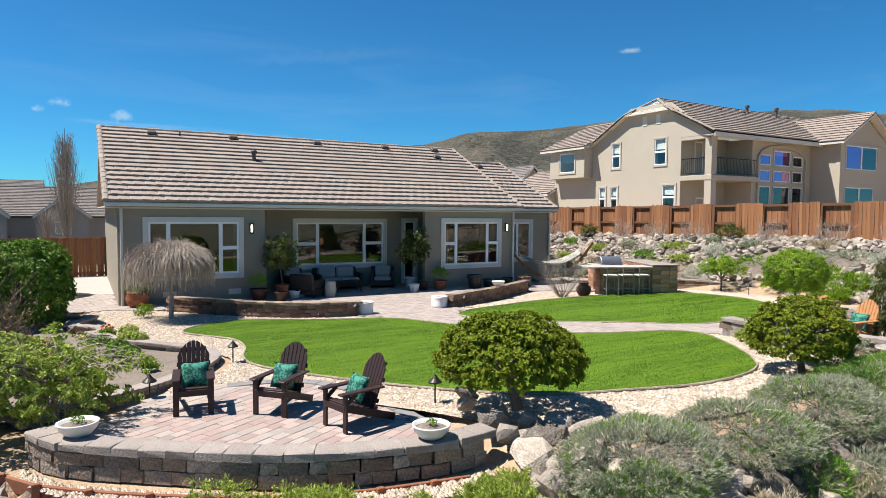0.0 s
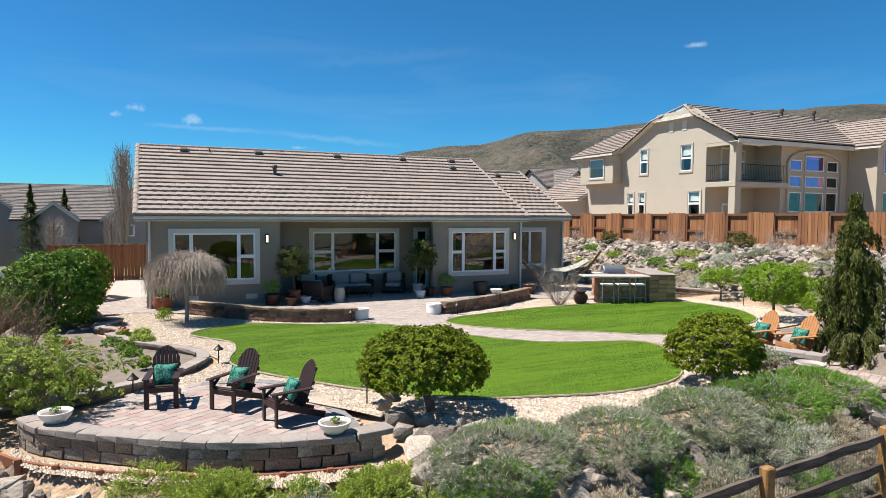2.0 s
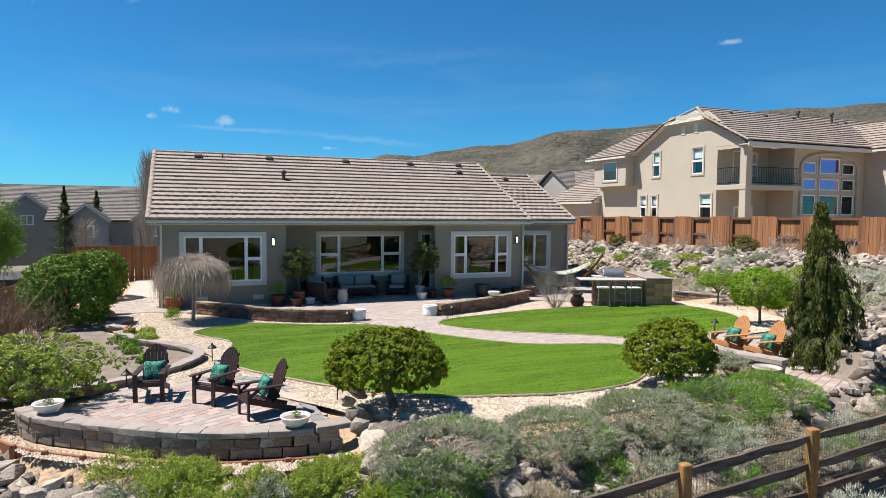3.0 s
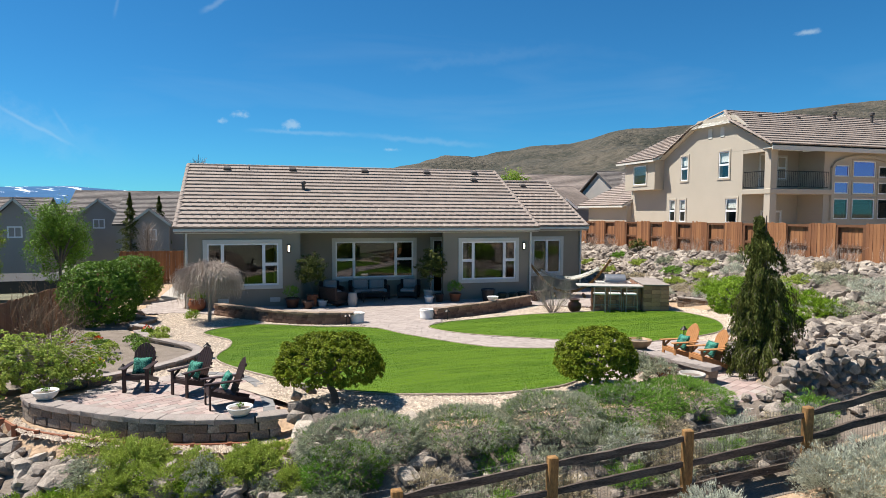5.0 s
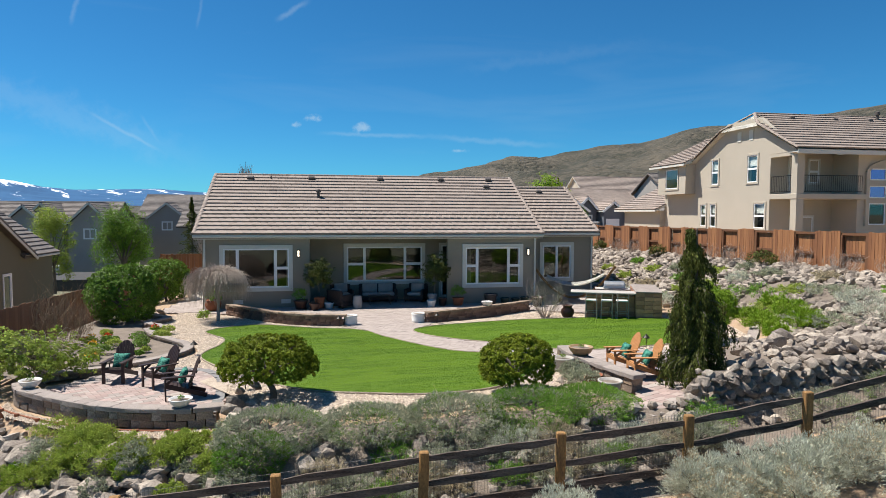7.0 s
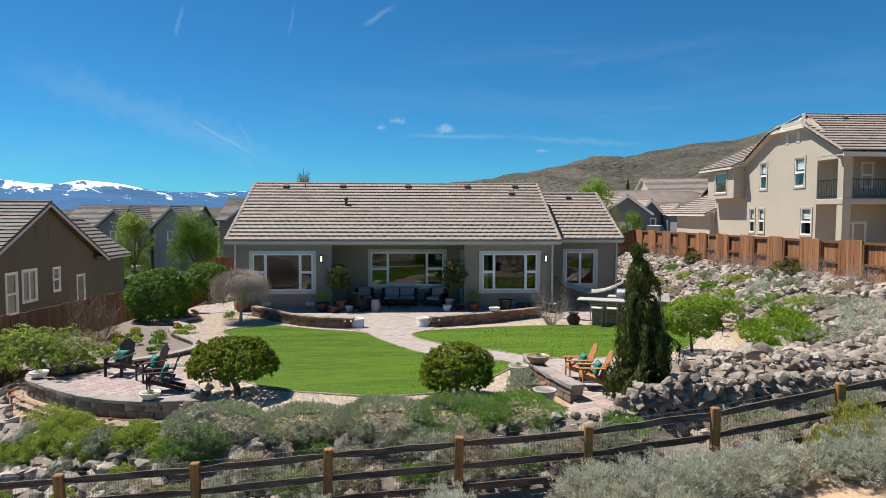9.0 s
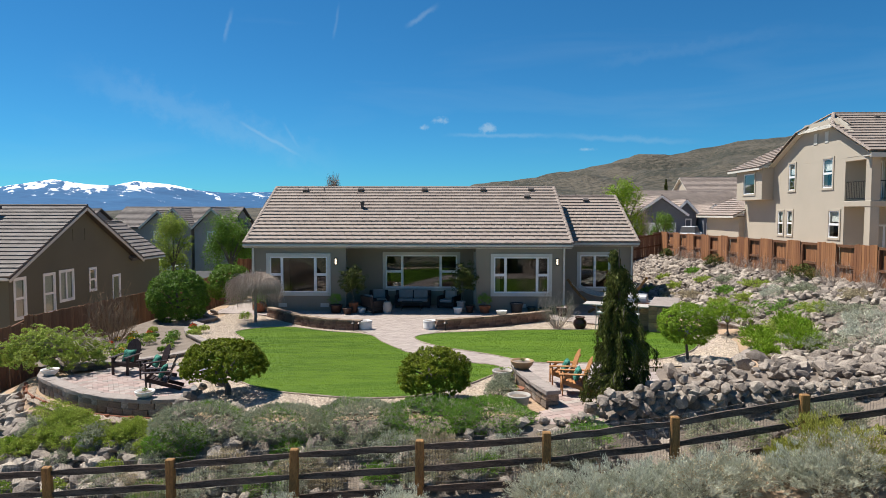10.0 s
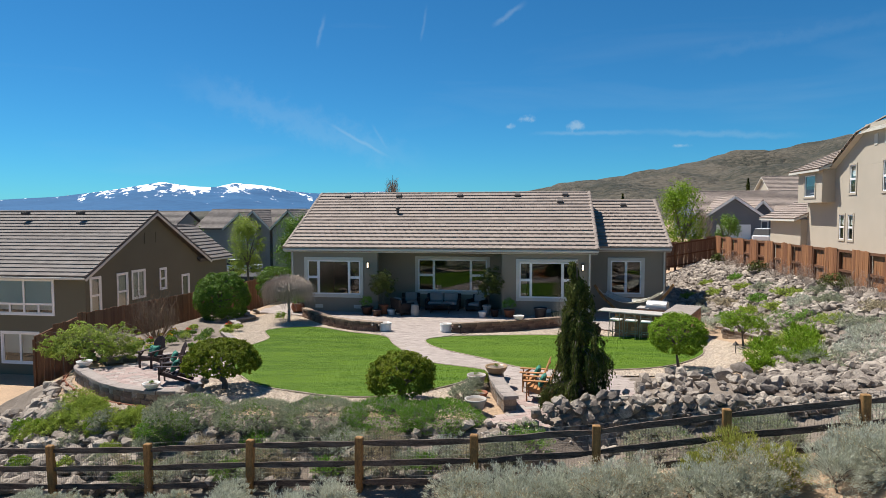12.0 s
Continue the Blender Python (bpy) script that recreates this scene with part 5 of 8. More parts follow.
def board_fence(label, a, b, top_a, top_b, h, mat, rail_mat, bays=True, rz_side=1, single=True):
    """A board fence from a to b; some bays have boards on the far side, so that the rails show."""
    a, b = Vector((*a, 0)), Vector((*b, 0))
    d = b - a
    L = d.length
    ang = math.degrees(math.atan2(d.y, d.x))
    top = thing("board_fence", label, "fence", pose(a.x, a.y, 0, 0, 0, ang))
    rng = random.Random(int(L * 10))
    meshes = []
    for k in range(4):
        bm = boxed(-0.068, 0.068, -0.011, 0.011, -h, 0, None, 0.004)
        for v in bm.verts:
            if v.co.z > -0.05 and abs(v.co.x) > 0.05:
                v.co.z -= 0.012 * k
        me = bpy.data.meshes.new("board")
        bm.to_mesh(me), bm.free()
        me.materials.append(mat)
        meshes.append(me)
    m = max(1, round(L / (1.25 if bays else 2.5)))
    n = int(L / 0.142)
    for i in range(n):
        u = (i + 0.5) / n
        t = top_a + (top_b - top_a) * round(u * n / 9) * 9 / n
        far = bays and int(u * m) % 2
        ob = new("board", meshes[rng.randrange(4)])
        ob.parent = top
        ob.matrix_basis = pose(u * L, (0.085 if far else -0.06) * rz_side, t + rng.uniform(-0.008, 0.008) - (0.13 if far else 0), rng.uniform(-0.4, 0.4), rng.uniform(-0.6, 0.6), 0)
    wide = 0.085 if bays else 0.05
    for i in range(m + 1):
        u = i / m
        t = top_a + (top_b - top_a) * u
        part("post", boxed(u * L - wide, u * L + wide, -0.045, 0.045, t - h - 0.3, t - 0.16), rail_mat, top)
        if i < m:
            t2 = top_a + (top_b - top_a) * (i + 1) / m
            for z in (-0.11, -0.9, -h + 0.2):
                bm = bmesh.new()
                beam(bm, (u * L, 0, t + z), ((i + 1) / m * L, 0, t2 + z), 0.05, 0.10)
                part("rail", bm, rail_mat, top)
    return top


board_fence("tall cedar privacy fence with alternating open bays above the rocks", (25.0, 16.2), (25.0, -17.0), 3.35, 3.6, 1.85, CEDAR, CEDAR_DARK, rz_side=1)
board_fence("weathered brown board fence behind the house", (25.0, 16.2), (19.3, 15.0), 3.3, 2.4, 1.8, BROWN_BOARD, CEDAR_DARK, False)
board_fence("dark brown board fence end, its top rising with the slope", (-4.0, -11.5), (-4.0, -9.1), 0.87, 1.27, 2.1, BROWN_BOARD, CEDAR_DARK, False)
board_fence("dark brown board fence beside the flower bed", (-4.0, -9.05), (-4.0, -1.0), 1.27, 1.08, 2.1, BROWN_BOARD, CEDAR_DARK, False)
board_fence("brown board fence beside the neighbouring house", (-4.0, -0.9), (-3.8, 10.4), 1.05, 1.05, 2.1, BROWN_BOARD, CEDAR_DARK, False)
board_fence("orange-brown wooden gate at the end of the side walk", (-3.8, 10.5), (0.5, 10.5), 1.75, 1.75, 1.8, CEDAR, CEDAR_DARK, False)
# timber edging below the patio
edging = thing("timber_edging", "low red-brown timber edging with stakes below the patio wall", "edging", pose(0, 0, 0))
eline = smooth_line([(-1.52, -13.0), (-0.95, -13.85), (0.06, -14.65), (1.1, -15.27), (2.17, -15.65), (3.2, -15.82)], 2)
for (x0, y0), (x1, y1) in zip(eline, eline[1:]):
    bm = bmesh.new()
    beam(bm, (x0, y0, -0.03), (x1, y1, -0.03), 0.045, 0.15, 0.005)
    part("board", bm, RUST_BOARD, edging)
    part("stake", boxed(x0 - 0.04, x0 + 0.04, y0 - 0.09, y0 - 0.03, -0.5, 0.08, None, 0.006), RUST_BOARD, edging)

# ---- rocks ----
def rock_data(seed, mat=None):
    rng = random.Random(seed)
    bm = bmesh.new()
    sc = Vector((rng.uniform(0.8, 1.2), rng.uniform(0.6, 1.0), rng.uniform(0.5, 0.8)))
    for _ in range(24):
        v = Vector([rng.gauss(0, 1) for _ in range(3)]).normalized() * rng.uniform(0.38, 0.56)
        bm.verts.new((v.x * sc.x, v.y * sc.y, v.z * sc.z))
    hull = bmesh.ops.convex_hull(bm, input=bm.verts)
    bmesh.ops.delete(bm, geom=list({g for g in hull["geom_interior"] if isinstance(g, bmesh.types.BMVert)}), context="VERTS")
    bm.verts.index_update()
    tris = bmesh.ops.triangulate(bm, faces=bm.faces[:])
    bm.verts.index_update()
    V = np.array([v.co[:] for v in bm.verts])
    F = np.array([[v.index for v in f.verts] for f in bm.faces])
    me = None
    if mat:
        me = bpy.data.meshes.new("rock")
        bm.to_mesh(me)
        me.materials.append(mat)
    bm.free()
    return V, F, me


ROCKS = [rock_data(100 + i, ROCK) for i in range(14)]


def rock_field(label, spots, single, group):
    """Rocks at (x, y, z, size); the first ones are things of one pile, the others joined."""
    top = thing("rock_pile", label, "rocks", pose(spots[0][0], spots[0][1], 0), group)
    inv = top.matrix_basis.inverted()
    rng = random.Random(len(spots))
    chunks = []
    for i, (x, y, z, sz) in enumerate(spots):
        m = pose(x, y, z, rng.uniform(-35, 35), rng.uniform(-35, 35), rng.uniform(0, 360)) @ Matrix.Diagonal((sz * rng.uniform(0.85, 1.3), sz, sz * rng.uniform(0.8, 1.2), 1))
        V, F, me = ROCKS[rng.randrange(len(ROCKS))]
        if i < single:
            ob = new("rock", me)
            ob.parent, ob.matrix_basis = top, inv @ m
        else:
            M = np.array(m)
            chunks.append((V @ M[:3, :3].T + M[:3, 3], F))
    if chunks:
        V, F = merged(chunks)
        V = V - np.array([spots[0][0], spots[0][1], 0])
        ob = raw("rock_rest", V, F, ROCK_JOINED, top)
        ob["kind"] = "stuff"
    return top


rr = np.random.default_rng(7)


def scatter(n, x0, x1, y0, y1, s0, s1, keep=None, sink=0.12):
    out = []
    while len(out) < n:
        x, y = rr.uniform(x0, x1), rr.uniform(y0, y1)
        if keep is not None and not keep(x, y):
            continue
        sz = s0 + (s1 - s0) * rr.uniform() ** 1.8
        out.append((x, y, float(height(x, y)) + sz * (0.5 - sink) * 0.55, sz))
    return out


GREEN_SPOTS = [(22.6, -0.4, 0.55), (21.9, -1.6, 0.5), (23.3, 1.2, 0.5), (22.9, 3.0, 0.5), (21.2, 3.2, 0.45), (23.4, 5.6, 0.5), (22.3, 7.4, 0.45), (23.6, -5.2, 0.6), (22.6, -7.9, 0.55), (23.8, -8.0, 0.5), (21.0, -1.0, 0.45), (22.5, -2.6, 0.5), (24.0, -3.2, 0.45), (21.0, 6.0, 0.4), (21.6, -3.0, 1.0), (22.3, -6.5, 1.3), (21.3, -8.8, 1.0), (22.8, -9.5, 1.1), (23.4, -1.5, 0.7), (21.8, 1.5, 0.7), (23.5, -12.0, 0.9), (22.0, 4.5, 0.5), (20.8, -11.5, 1.0)]


def bank(x, y):
    return x > np.interp(y, (-15, -11, -8, -4, 4, 16), (17.5, 19.4, 21.2, 20.6, 19.6, 19.5)) and all((x - a) ** 2 + (y - b) ** 2 > (r * 0.8) ** 2 for a, b, r in GREEN_SPOTS)


east = sorted(scatter(5000, 17.5, 24.9, -15.0, 15.5, 0.16, 0.5, bank), key=lambda p: p[1])
rock_field("jumbled grey-tan quarry rocks covering the bank below the fence", east, 300, "rock banks")
# the dry-stacked face above the rail fence
stack = []
for x in np.arange(12.55, 21, 0.14):
    crest = float(np.interp(x, (12.55, 13.2, 14.3, 17, 21), (0.52, 0.92, 1.04, 1.1, 1.25)))
    foot = float(np.interp(x, (12.55, 13.8, 17, 21), (0.15, 0.12, 0.35, 0.8)))
    line = float(np.interp(x, (12.55, 13.2, 14.5, 17, 21), (-17.15, -16.85, -16.75, -16.75, -16.3)))
    for z in np.arange(foot, crest + 0.04, 0.13):
        up = (crest - z) / max(crest - foot, 0.2)
        stack.append((x + rr.uniform(-0.1, 0.1), line - 0.2 * up + rr.uniform(-0.07, 0.07), z + rr.uniform(-0.05, 0.05), rr.uniform(0.17, 0.36)))
for x, y in zip(rr.uniform(13.3, 20.8, 190), rr.uniform(-16.8, -13.6, 190)):
    if y < np.interp(x, (13.3, 14.9, 16.2), (-16.2, -15.7, -13.4)):
        stack.append((x, y, max(float(height(x, y)), 0.8) + rr.uniform(0.0, 0.12), rr.uniform(0.16, 0.36)))
stack += scatter(36, 12.3, 20.8, -17.9, -17.2, 0.12, 0.3)
rock_field("dry-stacked wall of large angular grey rocks above the fence", stack, 300, "rock banks")
southwest = scatter(1300, -4.5, 4.6, -18.5, -13.2, 0.14, 0.55, lambda x, y: y < np.interp(x, (-4, -2, -1.1, -0.7, 0.3, 1.2, 2.1, 3.0, 4.2), (-11.5, -12.8, -13.9, -14.5, -15.3, -15.9, -16.25, -16.4, -16.4)))
rock_field("loose tan and grey rocks on the bank below the patio", southwest, 260, "rock banks")
south = scatter(230, 4.2, 12.6, -18.6, -17.0, 0.13, 0.4)
rock_field("grey rocks under the heather along the fence", south, 150, "rock banks")
edge_rocks = [(3.95, -16.0, 0.2, 0.5), (4.1, -16.45, 0.1, 0.55), (3.75, -16.3, 0.0, 0.4), (4.5, -16.5, 0.2, 0.5), (3.85, -15.6, 0.32, 0.4), (4.25, -15.4, 0.36, 0.35), (4.55, -15.7, 0.35, 0.5), (3.6, -16.6, -0.1, 0.45), (4.0, -16.8, -0.15, 0.5), (3.3, -16.5, -0.1, 0.35), (5.5, -16.45, 0.25, 0.4), (5.6, -17.3, 0.0, 0.5), (7.3, -17.2, 0.0, 0.5), (7.4, -17.5, -0.1, 0.45), (5.7, -17.6, -0.2, 0.45), (3.95, -15.2, 0.35, 0.55), (4.3, -15.75, 0.25, 0.6), (4.75, -16.0, 0.3, 0.65), (5.2, -16.1, 0.3, 0.6), (4.2, -16.2, 0.05, 0.5), (4.0, -15.75, 0.25, 0.45), (4.9, -16.4, 0.1, 0.5), (5.7, -16.3, 0.25, 0.55), (11.0, -15.2, 0.42, 0.3), (10.8, -15.0, 0.42, 0.25), (3.9, -14.6, 0.42, 0.3), (4.15, -14.2, 0.42, 0.28), (16.0, -13.9, 0.75, 0.55), (15.6, -13.5, 0.6, 0.5), (16.9, -13.6, 0.7, 0.6), (17.6, -13.2, 0.75, 0.6), (18.2, -12.7, 0.8, 0.5), (-1.0, -1.0, 0.1, 0.35), (-1.3, -1.7, 0.1, 0.4), (-0.8, -3.2, 0.1, 0.3)]
rock_field("large pale boulders set at the gravel's edge", edge_rocks, 99, "rock banks")

# ---- plants ----
prng = np.random.default_rng(11)


def shell(n, c, rx, ry, rz, low=-0.3, depth=0.3, lumps=0.18, seed=0, clump=20):
    """Points of a lumpy crown, gathered in tufts with gaps between them, and the ways they face."""
    K = n if n < 300 else max(40, n // clump)
    d = prng.normal(0, 1, (int(K * 3 / (1 - low)) + 40, 3))
    d /= np.linalg.norm(d, axis=1, keepdims=True)
    d = d[d[:, 2] > low][:K]
    K = len(d)
    ph = seed * 1.7
    k = 1 + lumps * (np.sin(d[:, 0] * 5 + ph) * np.sin(d[:, 1] * 5.5 + ph * 2) + 0.6 * np.sin(d[:, 2] * 9 + d[:, 0] * 7 + ph) + 0.5 * np.sin(d[:, 1] * 13 + ph) * np.sin(d[:, 0] * 12))
    r = k * (1 - depth * prng.uniform(0, 1, K) ** 1.6)
    p = d * r[:, None] * np.array([rx, ry, rz]) + np.array(c)
    if n < 300:
        return p, d
    tuft = 0.8 * math.sqrt(2 * math.pi * (1 - low) * (rx * ry * rz) ** (2 / 3) / K)
    i = prng.integers(0, K, n)
    o = prng.normal(0, 1, (n, 3))
    o *= (prng.uniform(0, 1, n) ** 0.4 / np.linalg.norm(o, axis=1))[:, None]
    size = prng.uniform(0.7, 1.3, K)[i]
    q = p[i] + o * (size * tuft)[:, None] * np.array([1, 1, 0.7])
    out = d[i] + o * 0.5
    out /= np.linalg.norm(out, axis=1, keepdims=True) + 1e-9
    return q, out


def limbs(base, fork, tips, r0, r1, rng_seed=1):
    """A trunk from base to fork and limbs from there to the tips."""
    rng = np.random.default_rng(rng_seed)
    lines, a, b = [], [], []
    k = 6
    t = np.linspace(0, 1, k)[:, None]
    base, fork = np.array(base, float), np.array(fork, float)
    lines.append(base + (fork - base) * t + np.sin(t * 5) * 0.02)
    a.append(r0), b.append(r0 * 0.7)
    for tip in tips:
        tip = np.array(tip, float)
        bow = np.array([0, 0, 0.12 * np.linalg.norm(tip - fork)])
        lines.append(fork + (tip - fork) * t + bow * np.sin(t * np.pi))
        a.append(r0 * 0.55), b.append(r1)
    return tube_mesh(np.array(lines), a, b, 6)


def bush(name, label, c, rx, ry, rz, n, size, mat, base=None, trunk=0.06, low=-0.35, category="shrub", group="", seed=1, aspect=0.55, lumps=0.16, droop=0.2, depth=0.35, jitter=0.7, clump=20):
    """A leafy crown on a short forked trunk."""
    c = np.array(c, float)
    foot = np.array(base if base is not None else (c[0], c[1], c[2] - rz))
    top = thing(name, label, category, pose(*foot), group)
    tips = [c + np.array([rx * 0.75 * math.cos(a), ry * 0.75 * math.sin(a), rz * h]) for a, h in zip(np.linspace(0, 6.28, 9, endpoint=False), (0.1, 0.5, -0.05, 0.4, 0.1, 0.5, 0.0, 0.45, 0.2))]
    V, F = limbs(foot - foot - np.array([0, 0, 0.1]), (c - foot) * np.array([1, 1, 0.55]), [t - foot for t in tips], trunk, trunk * 0.15, seed)
    raw("trunk", V, F, BARK, top, "grey-brown bark")
    p, d = shell(n, c - foot, rx, ry, rz, low, depth, lumps, seed, clump)
    v, f = flat_leaves(p, d, size, prng, aspect) if aspect > 0.4 else leaf_mesh(p, d, size, prng, aspect, droop, jitter)
    raw("crown", v, f, mat, top)
    return top


g = lambda x, y: float(height(x, y))
bush("maple_bush", "dome-shaped bush with olive green leaves on a forked trunk", (4.5, -14.75, 0.98), 1.0, 0.98, 0.64, 30000, 0.056, LEAF_DARK, (4.6, -14.8, 0.38), 0.08, -0.3, seed=1, lumps=0.05, depth=0.24)
bush("maple_bush", "rounded bush with dense olive leaves above the heather", (9.6, -15.65, 1.02), 0.8, 0.8, 0.62, 22000, 0.052, LEAF_DARK, (9.65, -15.7, 0.40), 0.07, -0.5, seed=2, lumps=0.05, depth=0.22)
bush("round_tree", "lollipop-trimmed bright green tree beside the lawn", (16.87, -11.15, 1.4), 0.82, 0.82, 0.62, 18000, 0.05, LEAF_BRIGHT, (16.9, -11.15, 0.3), 0.05, -0.85, "tree", seed=3, lumps=0.03, depth=0.2)
bush("small_tree", "small bright green tree by the retaining wall", (20.1, -6.4, 0.98), 0.8, 0.8, 0.48, 5000, 0.06, LEAF_BRIGHT, (20.1, -6.4, 0.1), 0.04, -0.4, "tree", seed=4, depth=0.6)
bush("hedge_bush", "large dense green bush beside the board fence", (-1.95, -2.6, 1.0), 1.28, 1.28, 1.2, 26000, 0.085, LEAF_MID, (-1.95, -2.6, -0.2), 0.08, -0.8, seed=5, lumps=0.05, depth=0.2, clump=14)
bush("hedge_bush", "dense green bush behind the larger one", (-1.9, 3.6, 0.9), 1.1, 1.2, 1.05, 15000, 0.09, LEAF_MID, (-1.9, 3.6, -0.2), 0.07, -0.8, seed=6, lumps=0.05, depth=0.2, clump=14)
bush("trailing_shrub", "low sprawling shrub with pale green leaves by the patio", (-1.55, -11.95, 0.66), 1.45, 1.0, 0.64, 21000, 0.065, LEAF_PALE, (-0.9, -12.0, 0.1), 0.06, -0.5, seed=7, lumps=0.22, depth=0.45)
pr, dr = shell(110, (-0.55, 0.05, 0.56), 1.55, 1.0, 0.66, 0.1, 0.05, 0.2, 7)
k_ = len(pr)
tt = np.linspace(0, 1, 6)[None, :, None]
st = np.array([0.0, 0.0, 0.3]) + prng.normal(0, 0.12, (k_, 1, 3))
lines = st + (pr[:, None] - st) * tt + np.array([0, 0, 0.35]) * np.sin(tt * np.pi) + prng.normal(0, 0.03, (k_, 6, 3))
V, F = tube_mesh(lines, np.full(k_, 0.007), np.full(k_, 0.002))
raw("bare_branch", V, F, TWIG, [o for o in scene.objects if o.name.startswith("trailing_shrub")][0], "pale bare branches")
# dark needle colour on the ficus leaves stands in for the porch shade
bush("potted_tree", "slender potted ficus on the porch", (5.3, -0.45, 1.58), 0.62, 0.6, 0.72, 4200, 0.075, NEEDLE, (5.35, -0.5, 0.46), 0.02, -0.9, "potted plant", seed=8, depth=0.8)
bush("potted_tree", "slender potted ficus by the porch corner", (10.5, -0.2, 1.6), 0.64, 0.6, 0.78, 4200, 0.075, NEEDLE, (10.35, -0.1, 0.46), 0.02, -0.9, "potted plant", seed=9, depth=0.8)
bush("potted_shrub", "green potted shrub by the house corner", (0.95, -0.45, 0.62), 0.3, 0.3, 0.25, 500, 0.08, LEAF_BRIGHT, (0.95, -0.45, 0.42), 0.015, -0.5, "potted plant", seed=10)
for x, y, z, r in ((4.55, -0.6, 0.6, 0.28), (11.45, -0.5, 0.6, 0.3)):
    bush("potted_grass", "tufted green grass in a porch pot", (x, y, z), r, r, r * 1.1, 500, 0.16, HEATHER_GREEN, (x, y, z - 0.25), 0.012, -0.3, "potted plant", seed=12, aspect=0.12, droop=-0.4)
bush("boxwood", "small round bright green shrub on the gravel", (0.95, -2.6, 0.18), 0.24, 0.24, 0.2, 700, 0.05, LEAF_BRIGHT, (0.95, -2.6, 0.02), 0.012, -0.6, seed=13)
for i, (x, y, r, h) in enumerate(((20.2, -8.6, 0.6, 0.38), (20.9, -9.6, 0.65, 0.42), (19.8, -10.0, 0.65, 0.38), (20.5, -10.9, 0.6, 0.36), (21.4, -8.2, 0.55, 0.36), (19.2, -11.2, 0.45, 0.3))):
    bush("daylily", "clump of arching bright green daylily leaves", (x, y, g(x, y) + h * 0.45), r, r, h, 1500, 0.2, LEAF_BRIGHT, (x, y, g(x, y)), 0.02, -0.2, "plant", "daylilies", seed=20 + i, aspect=0.12, droop=-0.5, depth=0.8)
for i, (x, y, r) in enumerate(GREEN_SPOTS):
    bush("ground_cover", "low mound of green ground cover among the rocks", (x, y, g(x, y) + 0.05), r, r * 1.2, 0.26, 1900, 0.11, (HEATHER_GREEN, LEAF_PALE, HEATHER, LEAF_PALE, STRAW)[i % 5], (x, y, g(x, y) - 0.05), 0.02, 0.0, "ground cover", "bank plants", seed=40 + i, aspect=0.2, lumps=0.3, clump=10)
for i, (x, y, r) in enumerate(((22.2, -11.2, 0.8), (21.4, -12.4, 0.8), (19.6, -2.6, 0.5), (20.6, -2.2, 0.55), (21.2, -4.6, 0.6), (22.9, -4.0, 0.5), (20.3, 0.8, 0.5))):
    bush("lavender", "grey twiggy lavender mound among the rocks", (x, y, g(x, y) + 0.15), r, r, 0.42, 1700, 0.14, SAGE, (x, y, g(x, y) - 0.05), 0.02, -0.1, "shrub", "bank plants", seed=60 + i, aspect=0.1, droop=-0.4)

# heather mounds along the gravel's edge
for i, (x, y, rx, ry, crest, mix) in enumerate(((4.75, -16.85, 0.92, 0.72, 0.68, 0), (4.45, -17.2, 0.6, 0.5, 0.38, 1), (6.5, -16.9, 0.82, 0.72, 0.66, 0), (8.05, -16.9, 0.86, 0.75, 0.78, 0), (9.55, -16.85, 0.95, 0.78, 0.80, 1), (10.75, -16.8, 0.82, 0.75, 0.80, 1), (6.9, -17.55, 0.5, 0.4, 0.2, 1), (8.9, -17.4, 0.6, 0.45, 0.42, 0), (7.2, -18.0, 0.55, 0.4, 0.05, 2), (9.6, -18.0, 0.6, 0.4, 0.2, 2), (12.2, -17.9, 0.5, 0.4, 0.25, 2), (4.6, -18.2, 0.5, 0.35, -0.35, 2), (15.3, -17.6, 0.7, 0.5, 0.75, 0), (17.2, -17.4, 0.7, 0.5, 1.0, 0))):
    z0 = min(g(x, y), crest - 0.4)
    h = crest - z0
    n, sz = (26000, 0.05) if i < 6 else (8000, 0.06)
    top = bush("heather", "dense grey-green heather mound above the rail fence", (x, y, z0 + h * 0.12), rx * 1.14, ry * 1.12, h * 0.9, n, sz, (HEATHER, HEATHER_GREEN, STRAW)[mix], (x, y, z0 - 0.05), 0.015, -0.5, "shrub", "heather mounds", seed=80 + i, aspect=0.16, droop=-0.35, lumps=0.07, depth=0.22, jitter=0.5, clump=9)
    p, d = shell(n // 3, (0, 0, h * 0.12 + 0.05), rx * 1.02, ry * 1.02, h * 0.88, -0.4, 0.1, 0.07, 80 + i, 9)
    patch = np.sin(p[:, 0] * 3.1 + i) + np.sin(p[:, 1] * 3.7 + 2 * i) - p[:, 2] * (0.9 if mix == 0 else -0.6) > (-0.35 if mix == 0 else 0.1)
    v, f = leaf_mesh(p[patch], d[patch], sz, prng, 0.16, -0.4, 0.45)
    raw("foliage", v, f, (HEATHER_GREEN, HEATHER, HEATHER)[mix], top, "patch of another green")
    p, d = shell(150, (0, 0, h * 0.12 + 0.05), rx * 1.08, ry * 1.08, h * 0.88, -0.1, 0.1, 0.1, 80 + i)
    v, f = leaf_mesh(p, d, 0.34, prng, 0.025, -0.2, 0.5)
    raw("dry_stalk", v, f, STRAW, top, "pale dry stalks")
